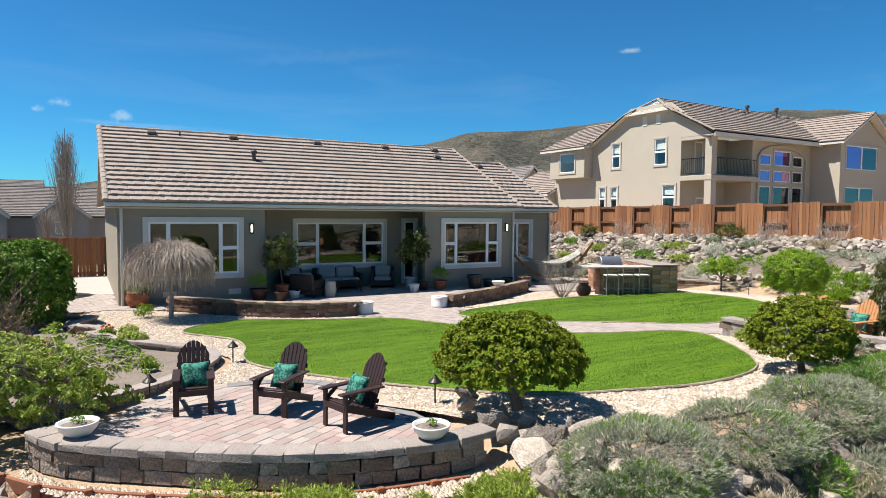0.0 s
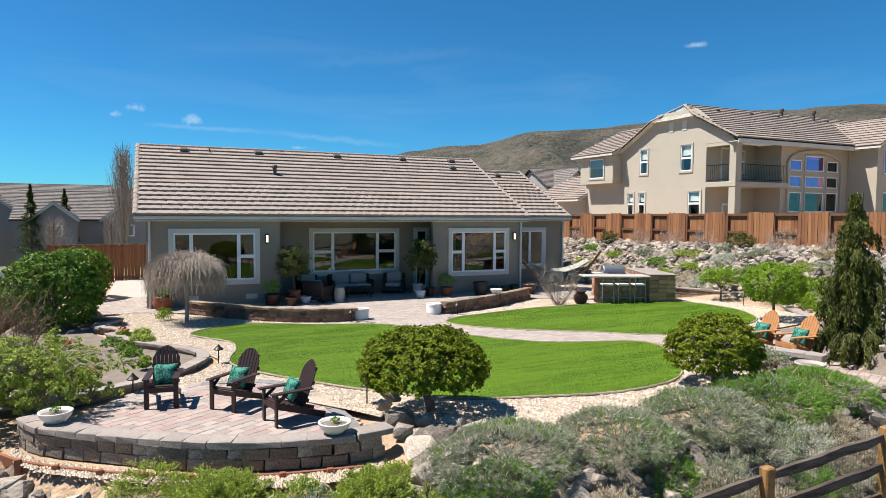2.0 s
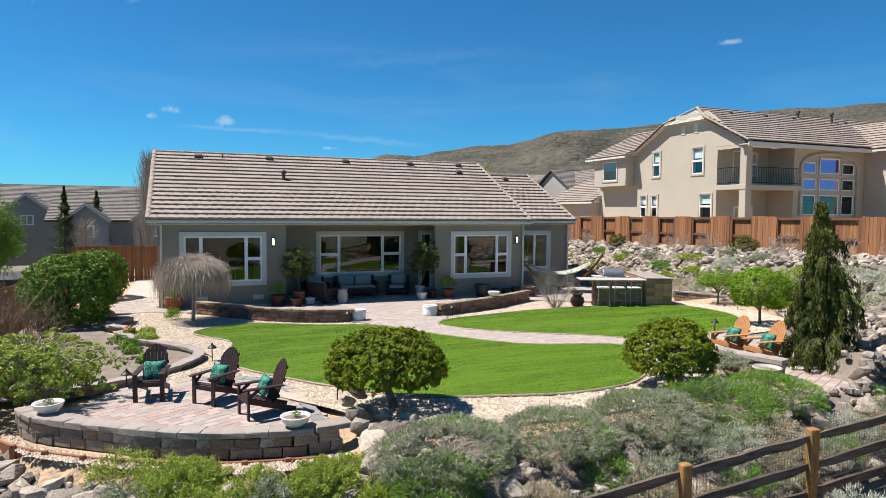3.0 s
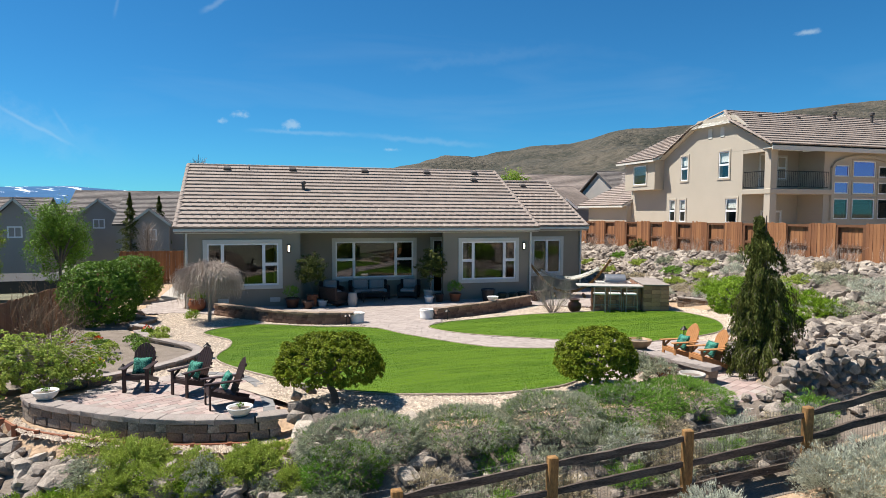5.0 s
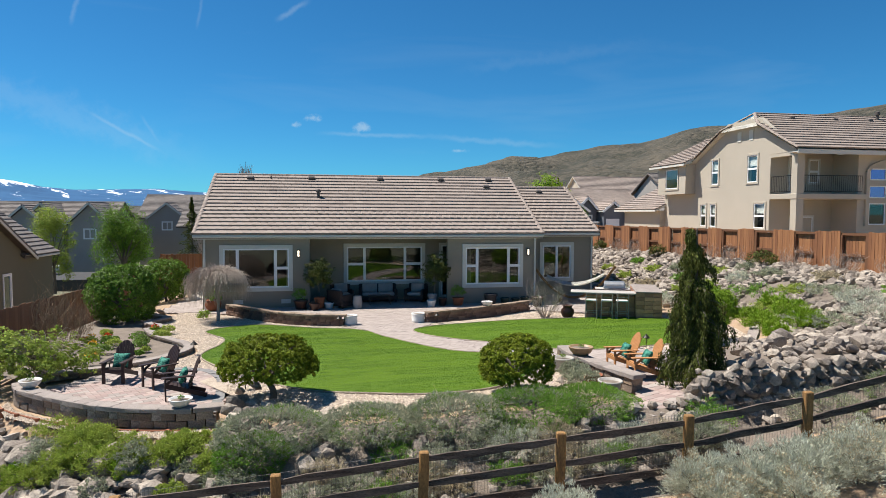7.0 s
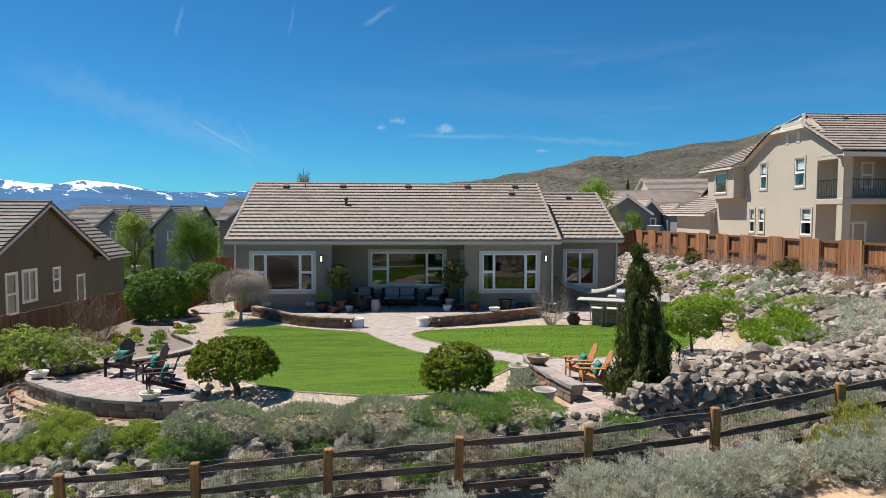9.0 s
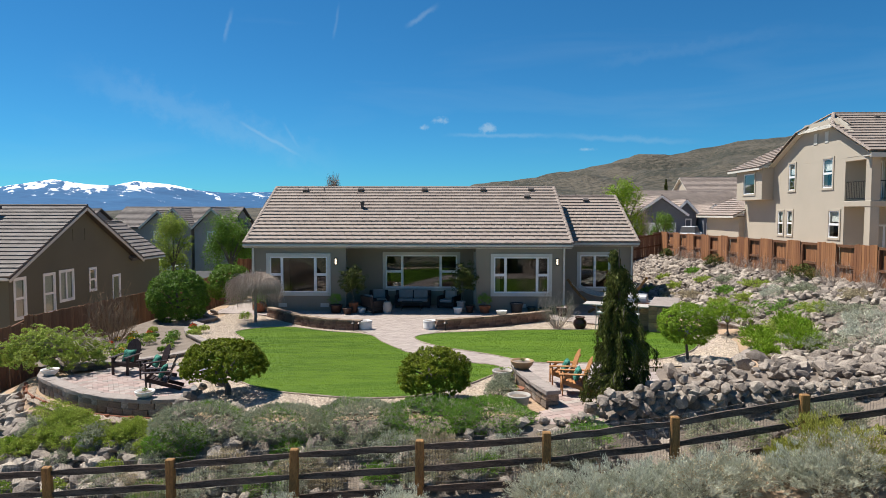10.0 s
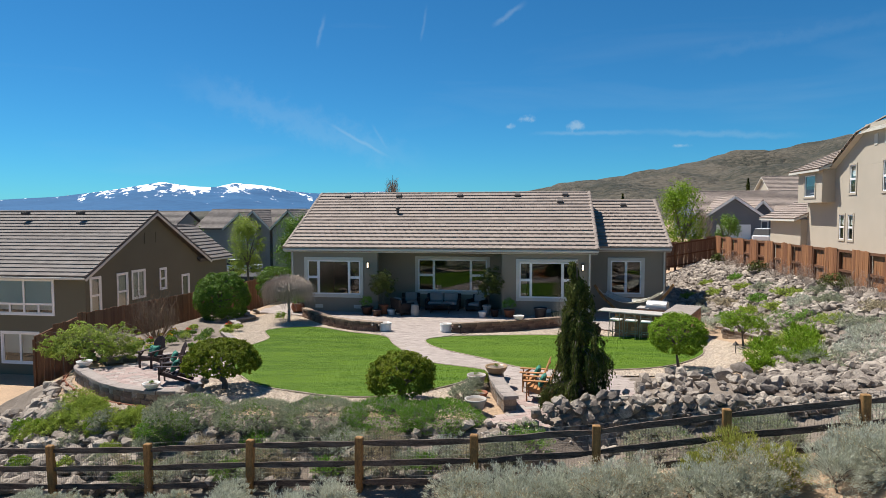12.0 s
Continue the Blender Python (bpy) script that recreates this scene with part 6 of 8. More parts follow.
# dry brush between the heather and the rail fence
for i in range(24):
    x = 3.4 + i * 0.4 + prng.uniform(-0.15, 0.15)
    y = prng.uniform(-18.45, -17.75)
    r = prng.uniform(0.26, 0.42)
    bush("dry_brush", "low grey-green brush along the wire of the rail fence", (x, y, g(x, y) + r * 0.4), r * 1.25, r, r * 0.8, 3200, 0.06, (HEATHER, STRAW, HEATHER, HEATHER_GREEN, SAGE)[i % 5], (x, y, g(x, y) - 0.05), 0.015, -0.4, "shrub", "brush along the fence", seed=450 + i, aspect=0.13, droop=-0.5, depth=0.5, jitter=0.5)
# rabbitbrush and a dark shrub by the rail fence
for i, (x, y, r) in enumerate(((16.2, -19.25, 0.52), (16.75, -19.5, 0.42), (15.65, -19.15, 0.34))):
    bush("rabbitbrush", "olive-yellow upright rabbitbrush before the rail fence", (x, y, g(x, y) + r * 0.75), r, r, r * 1.05, 6500, 0.085, RABBIT, (x, y, g(x, y) - 0.05), 0.02, -0.4, "shrub", "rabbitbrush by the fence", seed=400 + i, aspect=0.12, droop=-0.9, depth=0.55, lumps=0.22, jitter=0.35)
for i, (x, y, r, m) in enumerate(((17.2, -18.0, 0.5, HEATHER), (12.2, -18.15, 0.4, HEATHER), (18.9, -18.1, 0.45, SAGE))):
    bush("bank_shrub", "dusty green shrub between the rock wall and the fence", (x, y, g(x, y) + r * 0.5), r * 1.2, r, r * 0.9, 4000, 0.07, m, (x, y, g(x, y) - 0.05), 0.02, -0.4, "shrub", "shrubs below the rock wall", seed=420 + i, aspect=0.14, droop=-0.6, depth=0.5, jitter=0.45)
# light green plants on the bank below the patio
for i in range(26):
    x = prng.uniform(-0.6, 4.3)
    y = float(np.interp(x, (-1, 1, 3, 4.3), (-15.3, -16.2, -16.55, -17.0))) - prng.uniform(-0.1, 1.5) * (0.3 if i % 3 else 1)
    r = prng.uniform(0.22, 0.42)
    bush("bank_shrub", "soft yellow-green shrub among loose rocks", (x, y, g(x, y) + r * 0.35), r, r, r * 0.8, 2600, 0.05, (LEAF_PALE, LEAF_PALE, LEAF_BRIGHT, LEAF_PALE, HEATHER)[i % 5], (x, y, g(x, y) - 0.05), 0.015, -0.2, "shrub", "plants below the patio", seed=110 + i, aspect=0.3, droop=-0.2, depth=0.5)
for i in range(15):
    x = prng.uniform(0.4, 4.0)
    y = float(np.interp(x, (-0.7, 0.3, 1.2, 2.1, 3.0, 4.0), (-13.8, -14.55, -15.15, -15.5, -15.65, -15.7))) - prng.uniform(0.45, 0.9)
    r = prng.uniform(0.24, 0.38)
    bush("bank_shrub", "soft yellow-green shrub against the timber edging", (x, y, -0.1 + r * 0.2), r * 1.2, r, r * 0.8, 2400, 0.045, LEAF_PALE, (x, y, g(x, y) - 0.05), 0.015, -0.4, "shrub", "plants below the patio", seed=310 + i, aspect=0.35, droop=-0.2, depth=0.5)
# sagebrush outside the fence
for i in range(52):
    x = prng.uniform(6.5, 19.5) if i < 40 else prng.uniform(-1, 7)
    y = -19.1 - prng.uniform(0, 1.1) if i < 40 else -19.1 - prng.uniform(0, 0.5)
    if x > 13 and y < -19.9:
        y = -19.5
    r = prng.uniform(0.26, 0.5) + (0.1 if x > 11 else 0) if i < 40 else prng.uniform(0.2, 0.32)
    m = (SAGE, STRAW, SAGE, STRAW, SAGE, SAGE, STRAW, SAGE)[i % 8]
    top = bush("sagebrush", "silvery grey-green sagebrush on bare soil", (x, y, g(x, y) + r * 0.5), r, r, r * 0.95, 5200, 0.07, SAGE if m is STRAW else m, (x, y, g(x, y) - 0.05), 0.02, -0.4, "shrub", "sagebrush by the fence", seed=150 + i, aspect=0.13, droop=-0.75, depth=0.55, lumps=0.22, jitter=0.4)
    if m is STRAW:
        p, d = shell(900, (0, 0, r * 0.55), r * 1.05, r * 1.05, r, 0.2, 0.15, 0.2, i)
        v, f = leaf_mesh(p, d, 0.038, prng, 0.5, -0.3, 0.6)
        raw("seed_crown", v, f, STRAW, top, "straw-coloured seed heads")


def twiggy(name, label, base, h, r, n, mat, seed, category="shrub", weep=False, rt=0.004, group="", buds=False):
    """Bare stems that fan out from the base, or hang from a trunk's top like an umbrella."""
    rng = np.random.default_rng(seed)
    top = thing(name, label, category, pose(*base), group)
    a = rng.uniform(0, 2 * np.pi, n)
    if weep:
        k = 9
        t = np.linspace(0, 1, k)[None, :]
        R = r * np.sqrt(rng.uniform(0.03, 1.0, n))[:, None]
        crown = h * (1.0 - 0.16 * (R / r) ** 2) * rng.uniform(0.97, 1.0, n)[:, None]
        drop = h * (0.08 + 0.32 * (R / r) ** 1.5) * rng.uniform(0.6, 1.2, n)[:, None]
        rad = R * np.sin(np.clip(t * 1.25, 0, 1) * np.pi / 2)
        z = h * 0.78 + (crown - h * 0.78) * np.sin(np.clip(t * 1.6, 0, 1) * np.pi / 2) - drop * np.clip(t - 0.45, 0, 1) ** 1.3 * 2.2
        wob = rng.normal(0, 0.036, (n, k, 3)).cumsum(1)
        P = np.stack([rad * np.cos(a)[:, None], rad * np.sin(a)[:, None], z], -1) + wob
        V, F = limbs((0, 0, -0.1), (0.02, 0, h * 0.8), [(r * 0.4 * math.cos(x), r * 0.4 * math.sin(x), h * 0.93) for x in range(6)], 0.07, 0.012)
        raw("trunk", V, F, PALE_BARK, top, "smooth pale grey trunk")
    else:
        k = 6
        t = np.linspace(0, 1, k)[None, :]
        R = r * np.sqrt(rng.uniform(0.02, 1.0, n))[:, None]
        H = h * rng.uniform(0.55, 1.0, n)[:, None]
        start = rng.uniform(0, 0.12, n)[:, None]
        bow = start + R * np.sin(t * 2.1) / 0.95
        P = np.stack([bow * np.cos(a)[:, None], bow * np.sin(a)[:, None], H * t], -1) + rng.normal(0, 0.05 * h / 1.5, (n, k, 3)).cumsum(1) * t[..., None]
    V, F = tube_mesh(P, np.full(n, rt * 1.5), np.full(n, rt * 0.5))
    if not weep:
        q = n * 7
        i, w = rng.integers(0, n, q), rng.uniform(0.3, 0.98, q) * (k - 1.001)
        j = w.astype(int)
        start = P[i, j] + (P[i, j + 1] - P[i, j]) * (w - j)[:, None]
        way = P[i, j + 1] - P[i, j]
        way = way / (np.linalg.norm(way, axis=1, keepdims=True) + 1e-9) + rng.normal(0, 0.55, (q, 3))
        reach = h * rng.uniform(0.07, 0.2, q)[:, None, None]
        side = start[:, None] + way[:, None] * reach * np.linspace(0, 1, 4)[None, :, None] + rng.normal(0, 0.008 * h, (q, 4, 3)) * np.linspace(0, 1, 4)[None, :, None]
        chunks = [(V, F), tube_mesh(side, np.full(q, rt * 0.7), np.full(q, rt * 0.3))]
        if buds:
            chunks.append(leaf_mesh(side[:, -1] + rng.normal(0, 0.02, (q, 3)), way, 0.05, rng, 0.5, 0.1, 0.6))
        V, F = merged(chunks)
    raw("twig_crown", V, F, mat, top)
    return top


twiggy("weeping_tree", "bare weeping umbrella tree with tan hanging twigs", (1.57, -3.15, 0.0), 2.08, 1.08, 4600, TWIG, 3, "tree", True, rt=0.005)
twiggy("bare_shrub", "vase-shaped bare shrub with pale twigs on the gravel", (14.15, -4.45, 0.02), 1.5, 0.62, 70, TWIG, 4, rt=0.005)
twiggy("bare_shrub", "brown twiggy shrub beside the board fence", (-2.2, -7.4, -0.2), 1.95, 0.8, 90, BROWN_TWIG, 5, rt=0.006, buds=True)
for i, (y, r) in enumerate(((13.0, 0.5), (10.6, 0.55), (8.4, 0.5), (5.2, 0.6), (2.8, 0.6), (0.6, 0.7), (-1.6, 0.7), (-3.6, 0.7), (-5.6, 0.75), (-8.0, 0.8), (-10.5, 0.8))):
    if i % 4 == 3 or i in (0,):
        bush("fence_shrub", "dark green shrub at the foot of the fence", (24.3, y, g(24.3, y) + 0.35), r * 0.8, r * 0.8, 0.4, 1200, 0.08, NEEDLE, (24.3, y, g(24.3, y)), 0.02, -0.5, "shrub", "shrubs along the fence", seed=200 + i)
    else:
        twiggy("fence_shrub", "leafless grey twiggy shrub at the foot of the fence", (24.35, y, g(24.35, y) - 0.05), 1.0, r * 0.72, 60, TWIG, 30 + i, rt=0.0045, group="shrubs along the fence")


def weeping_conifer(base, h, r):
    """A narrow spruce with drooping tiers of needles and gaps between them."""
    rng = np.random.default_rng(17)
    top = thing("weeping_spruce", "narrow dark green weeping spruce beside the seating patio", "tree", pose(*base))
    zt = np.linspace(0, 1, 10)
    trunk = np.stack([0.06 * np.sin(zt * 5), 0.05 * np.sin(zt * 4 + 1) - 0.05 * zt, zt * h], -1)[None]
    V, F = tube_mesh(trunk, [0.085], [0.012], 8)
    raw("trunk", V, F, BARK, top)
    n, k = 240, 9
    u = 0.1 + 0.89 * rng.uniform(0, 1, n) ** 1.25
    a = rng.uniform(0, 2 * np.pi, n)
    prof = r * (0.14 + 0.92 * (1 - u) ** 0.95) * np.clip((1.0 - u) * 5, 0.2, 1) * (0.85 + 0.2 * np.sin(u * 17 + 1.6 * np.sin(a + 1))) * rng.uniform(0.45, 1.3, n)
    t = np.linspace(0, 1, k)[None, :]
    R = prof[:, None] * np.sin(np.clip(t * 1.5, 0, 1) * np.pi / 2)
    z = u[:, None] * h + 0.05 * np.sin(t * np.pi) - (0.2 + 0.38 * prof[:, None]) * t ** 1.6
    z = np.maximum(z, 0.05)
    P = np.stack([R * np.cos(a)[:, None] + (0.06 * np.sin(u * 5) - 0.12 * np.clip(u - 0.85, 0, 1) * 6)[:, None], R * np.sin(a)[:, None], z], -1) + rng.normal(0, 0.012, (n, k, 3)).cumsum(1)
    V, F = tube_mesh(P, np.full(n, 0.012), np.full(n, 0.004))
    raw("branch_crown", V, F, BARK, top)
    m = 44000
    i, w = rng.integers(0, n, m), rng.uniform(0.15, 1, m) * (k - 1.001)
    j = w.astype(int)
    q = P[i, j] + (P[i, j + 1] - P[i, j]) * (w - j)[:, None] + rng.normal(0, 0.034, (m, 3))
    q[:, 2] -= np.abs(rng.normal(0, 0.05, m))
    d = P[i, j + 1] - P[i, j]
    d /= np.linalg.norm(d, axis=1, keepdims=True)
    d[:, 2] -= 0.5
    v, f = leaf_mesh(q, d, 0.075, rng, 0.32, 0.35, 0.5)
    raw("foliage", v, f, NEEDLE, top)
    return top


weeping_conifer((13.78, -15.42, 0.34), 3.5, 0.84)
for x, y, z in ((-0.56, -13.5, 0.54), (2.91, -15.45, 0.54), (11.76, -13.85, 0.92), (14.9, -1.3, 0.44), (11.25, -14.0, 0.72), (11.45, -15.3, 0.62)):
    bush("seedling", "small green seedlings in a planter", (x, y, z + 0.03), 0.07, 0.07, 0.05, 60, 0.035, LEAF_MID, (x, y, z - 0.03), 0.006, -0.2, "plant", "seedlings", seed=int(x * 10) % 50)
for i, (x, y, r) in enumerate(((11.2, -14.7, 0.3), (11.35, -13.55, 0.22), (11.1, -15.6, 0.35), (3.7, -16.9, 0.3), (4.3, -17.6, 0.3), (3.2, -16.6, 0.35), (2.4, -16.6, 0.35), (1.5, -16.3, 0.35), (0.7, -16.0, 0.35))):
    z = g(x, y)
    bush("bank_shrub", "soft yellow-green shrub among pots and rocks", (x, y, z + r * 0.5), r, r, r * 0.85, 1800, 0.06, (HEATHER, LEAF_PALE)[i % 2], (x, y, z - 0.03), 0.012, -0.3, "shrub", "plants below the patio", seed=260 + i, aspect=0.3)
# flower bed by the fence
for i in range(30):
    x, y = prng.uniform(-2.4, 0.6), prng.uniform(-10.4, -5.5)
    r = prng.uniform(0.12, 0.24)
    top = bush("bedding_plant", "small leafy plant in the flower bed", (x, y, g(x, y) + r * 0.6 + 0.05), r, r, r * 0.7, 260, 0.07, (LEAF_BRIGHT, LEAF_MID, LEAF_PALE)[i % 3], (x, y, g(x, y)), 0.008, -0.3, "plant", "bedding plants", seed=230 + i)
    if i % 3 == 0:
        p, d = shell(26, (0, 0, r * 0.6 + 0.1), r * 0.8, r * 0.8, r * 0.8, 0.3, 0.1, 0.1, i)
        v, f = leaf_mesh(p, d, 0.06, prng, 0.9, -0.2, 0.4)
        raw("blossom", v, f, material("petal", ((0.75, 0.12, 0.03), (0.8, 0.45, 0.02))[i % 2], None, 0.6, 4, 20, 0.0), top, "bright blossom")
bed = draped("flower_bed", smooth_loop([(-2.9, -1.6), (-1.3, -1.4), (-0.8, -2.9), (-0.9, -4.0), (-0.36, -5.35), (0.21, -6.5), (0.91, -7.5), (1.51, -8.34), (1.55, -9.18), (0.94, -10.26), (-0.05, -11.05), (-1.58, -11.46), (-2.95, -10.14)]), BED_SOIL, 0.02, "dark soil flower bed with sparse bedding plants", "flower bed")


# ---- neighbouring houses ----
def rows_roof(roof, q, mat, row=0.4, seed=5):
    """Rows of tiles over one slope given as eave start, eave end, ridge end, ridge start."""
    a, b, c, d = (Vector(v) for v in q)
    along = (b - a)
    up = (d - a) - along.normalized() * (d - a).dot(along.normalized())
    L = up.length
    left = (d - a).dot(along.normalized()) / L
    right = -(c - b).dot(along.normalized()) / L
    m = slope_frame(a, along, up)
    if m.col[2].z < 0:
        m = slope_frame(b, -along, up)
        left, right = right, left
    roof_tiles(roof, m, along.length, L, mat, 0, 0.45, row, left, right, seed)


def neighbour_roof(parent, x0, x1, y0, y1, z0, z1, axis, mat, label="", verge=True):
    bm = bmesh.new()
    quads = gable_prism(bm, x0, x1, y0, y1, z0, z1, axis)
    r = part("roof", bm, GALV if mat is TILE_GREY else TRIM, parent, label)
    for q in quads:
        rows_roof(r, q, mat)
    if axis == "x":
        ridge_caps(r, (x0, (y0 + y1) / 2, z1 + 0.02), (x1, (y0 + y1) / 2, z1 + 0.02), mat)
    else:
        ridge_caps(r, ((x0 + x1) / 2, y0, z1 + 0.02), ((x0 + x1) / 2, y1, z1 + 0.02), mat)
    return r


def on_x(x, y, z, sign=-1):
    """A pose for a window on a wall that looks along sign * x."""
    return pose(x, y, z, 0, 0, -90) if sign < 0 else pose(x, y, z, 0, 0, 90)


# the two-storey house above the fence
big = thing("neighbour_house", "two-storey cream stucco house with a tile roof and balcony", "house", pose(0, 0, 0))
WX = 30.85
holes = [(9.75, 10.35, 3.3, 4.8), (10.85, 11.45, 3.3, 4.8), (9.6, 10.25, 6.1, 7.65), (5.75, 6.6, 6.1, 7.65), (5.0, 5.9, 3.3, 4.75)]
place = Matrix(((0, 1, 0, WX), (1, 0, 0, 0), (0, 0, 1, 0), (0, 0, 0, 1)))
part("wall", wall_bm(bmesh.new(), 4.6, 12.2, 1.6, 7.598, place, 0.25, holes), STUCCO_CREAM, big)
bm = bmesh.new()
pts = [(2.45, 7.6), (12.3, 7.6), (8.7, 9.85), (5.6, 9.85)]
ra = [bm.verts.new((WX, y, z)) for y, z in pts]
rb = [bm.verts.new((WX + 0.25, y, z)) for y, z in pts]
bm.faces.new(ra), bm.faces.new(rb[::-1])
for i in range(4):
    bm.faces.new((ra[i], rb[i], rb[(i + 1) % 4], ra[(i + 1) % 4]))
part("gable_wall", bm, STUCCO_CREAM, big)
part("wall", boxed(WX, WX + 0.45, 2.45, 2.9, 1.6, 7.597), STUCCO_CREAM, big, "square corner post of the balcony")
part("lintel", boxed(WX + 0.01, WX + 0.3, 2.9, 4.6, 7.4, 7.595), STUCCO_CREAM, big)
part("wall", boxed(WX + 0.25, 35.25, 4.6, 4.8, 1.6, 7.7), STUCCO_CREAM, big, "shaded back wall of the balcony")
part("wall", wall_bm(bmesh.new(), 34.95, 41.25, 1.6, 7.6, facing(2.75), 0.25, [(x0 + 0.06, x1 - 0.06, z0 + 0.06, z1 - 0.06) for x0, x1, top in ((35.62, 36.87, 6.82), (37.02, 38.9, 7.1), (39.0, 40.22, 6.82)) for z0, z1 in ((3.5, 4.87), (5.0, 5.85), (6.0, top))]), STUCCO_CREAM, big)
part("wall", boxed(34.95, 35.20, 3.0, 4.6, 1.6, 7.6), STUCCO_CREAM, big)
part("wall", boxed(41.08, 41.29, 1.13, 2.74, 1.6, 7.59), STUCCO_CREAM, big)
part("wall", wall_bm(bmesh.new(), 41.05, 46.9, 1.6, 7.59, facing(0.88), 0.25, [(41.7, 45.4, 5.95, 7.5), (41.7, 45.1, 3.1, 4.85)]), STUCCO_CREAM, big)
bm = bmesh.new()
gable_end(bm, 0.9, 41.05, 46.9, 7.6, 9.3, 0.2, "y")
part("gable_wall", bm, STUCCO_CREAM, big)
part("wall", boxed(WX + 0.3, 52.0, 11.9, 12.15, 1.6, 7.58), STUCCO_CREAM, big)
# backing wall and floor painted dark so the panes show dim rooms
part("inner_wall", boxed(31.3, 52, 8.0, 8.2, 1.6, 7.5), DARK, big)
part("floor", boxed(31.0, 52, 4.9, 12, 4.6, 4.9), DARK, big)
part("balcony_floor", boxed(WX - 0.03, 35.25, 2.42, 4.6, 5.0, 5.3, None, 0.02), STUCCO_CREAM, big)
for a, b in (((WX + 0.1, 2.95), (WX + 0.1, 4.6)), ((WX + 0.5, 2.55), (35.05, 2.55))):
    rail = bmesh.new()
    beam(rail, (*a, 6.3), (*b, 6.3), 0.04, 0.04), beam(rail, (*a, 5.42), (*b, 5.42), 0.04, 0.04)
    r = part("balcony_rail", rail, METAL_DARK, big, "black metal balcony railing")
    n = int((Vector(b) - Vector(a)).length / 0.13)
    lines = [[(a[0] + (b[0] - a[0]) * k / n, a[1] + (b[1] - a[1]) * k / n, 5.4), (a[0] + (b[0] - a[0]) * k / n, a[1] + (b[1] - a[1]) * k / n, 6.3)] for k in range(n + 1)]
    V, F = tube_mesh(lines, np.full(len(lines), 0.012), np.full(len(lines), 0.012), 4)
    raw("baluster", V, F, METAL_DARK, r)
for y, z, w, h in ((11.57, 3.2, 0.84, 1.7), (10.47, 3.2, 0.84, 1.7), (10.4, 5.95, 0.95, 1.85), (6.75, 5.95, 1.15, 1.85), (6.05, 3.2, 1.2, 1.7)):
    window(big, on_x(WX, y, z), w, h, HUNG, 0.12, STUCCO_CREAM, blind=0.6)
window(big, pose(32.0, 4.6, 5.3), 0.9, 2.2, [(0, 1, 0, 1)], 0.08)
window(big, pose(33.3, 4.6, 5.9), 0.8, 1.5, HUNG, 0.08)
window(big, pose(32.2, 4.6, 1.9), 1.6, 2.2, SLIDER, 0.08)
ARCHES = ((35.62, 36.87), (37.02, 38.9), (39.0, 40.22))
purple = glass_material("tinted_glass", (0.25, 0.12, 0.55), 4.2, (0.95, 0.55, 1.0))
for x0, x1 in ARCHES:
    for z0, z1 in ((3.5, 4.87), (5.0, 5.85), (6.0, 6.82 if x0 != 37.02 else 7.1)):
        w = window(big, pose(x0, 2.75, z0), x1 - x0, z1 - z0, [(0, 1, 0, 1)], 0.08, STUCCO_CREAM)
        if z0 > 4.1 and x0 < 39:
            [o for o in w.children if o.name.startswith("pane")][0].data.materials[0] = purple
bm = bmesh.new()
arc = [(35.48, 3.5), (35.48, 6.55), (35.75, 6.86), (36.4, 7.1), (37.2, 7.24), (37.95, 7.28), (38.7, 7.24), (39.5, 7.1), (40.1, 6.86), (40.36, 6.55), (40.36, 3.5)]
for (x0, z0), (x1, z1) in zip(arc, arc[1:]):
    beam(bm, (x0, 2.7, z0), (x1, 2.7, z1), 0.16, 0.18)
part("arch_trim", bm, STUCCO_CREAM, big, "arched stucco surround of the tall window")
wing_window = window(big, pose(41.6, 0.9, 5.85), 3.9, 1.75, SLIDER, 0.12, STUCCO_CREAM)
[o for o in wing_window.children if o.name.startswith("pane")][0].data.materials[0] = purple
window(big, pose(41.6, 0.9, 3.0), 3.6, 1.95, SLIDER, 0.12, STUCCO_CREAM)
part("wall", boxed(46.65, 46.9, 1.14, 7.0, 1.6, 7.59), STUCCO_CREAM, big)
# projecting upper bay and lower wing at its far corner
part("bay", wall_bm(bmesh.new(), 12.2, 15.9, 5.55, 7.6, Matrix(((0, 1, 0, WX - 0.75), (1, 0, 0, 0), (0, 0, 1, 0), (0, 0, 0, 1))), 0.95, [(13.2, 14.8, 5.95, 7.3)]), STUCCO_CREAM, big)
window(big, on_x(WX - 0.75, 14.92, 5.83), 1.84, 1.6, [(0, 1, 0, 1)], 0.12, STUCCO_CREAM, blind=0.5)
part("wall", boxed(WX, WX + 0.25, 12.2, 16.0, 1.0, 5.6), STUCCO_CREAM, big)
part("wall", boxed(WX, 40, 16.0, 16.25, 1.0, 7.6), STUCCO_CREAM, big)
part("garage_wall", boxed(WX - 0.4, 40, 16.2, 22.0, 0.0, 4.4), STUCCO_CREAM, big)
neighbour_roof(big, WX - 0.9, 39.0, 16.0, 23.0, 4.45, 6.5, "y", TILE_JOINED)
neighbour_roof(big, WX - 1.1, 39.0, 11.9, 16.7, 7.6, 9.75, "y", TILE_JOINED)
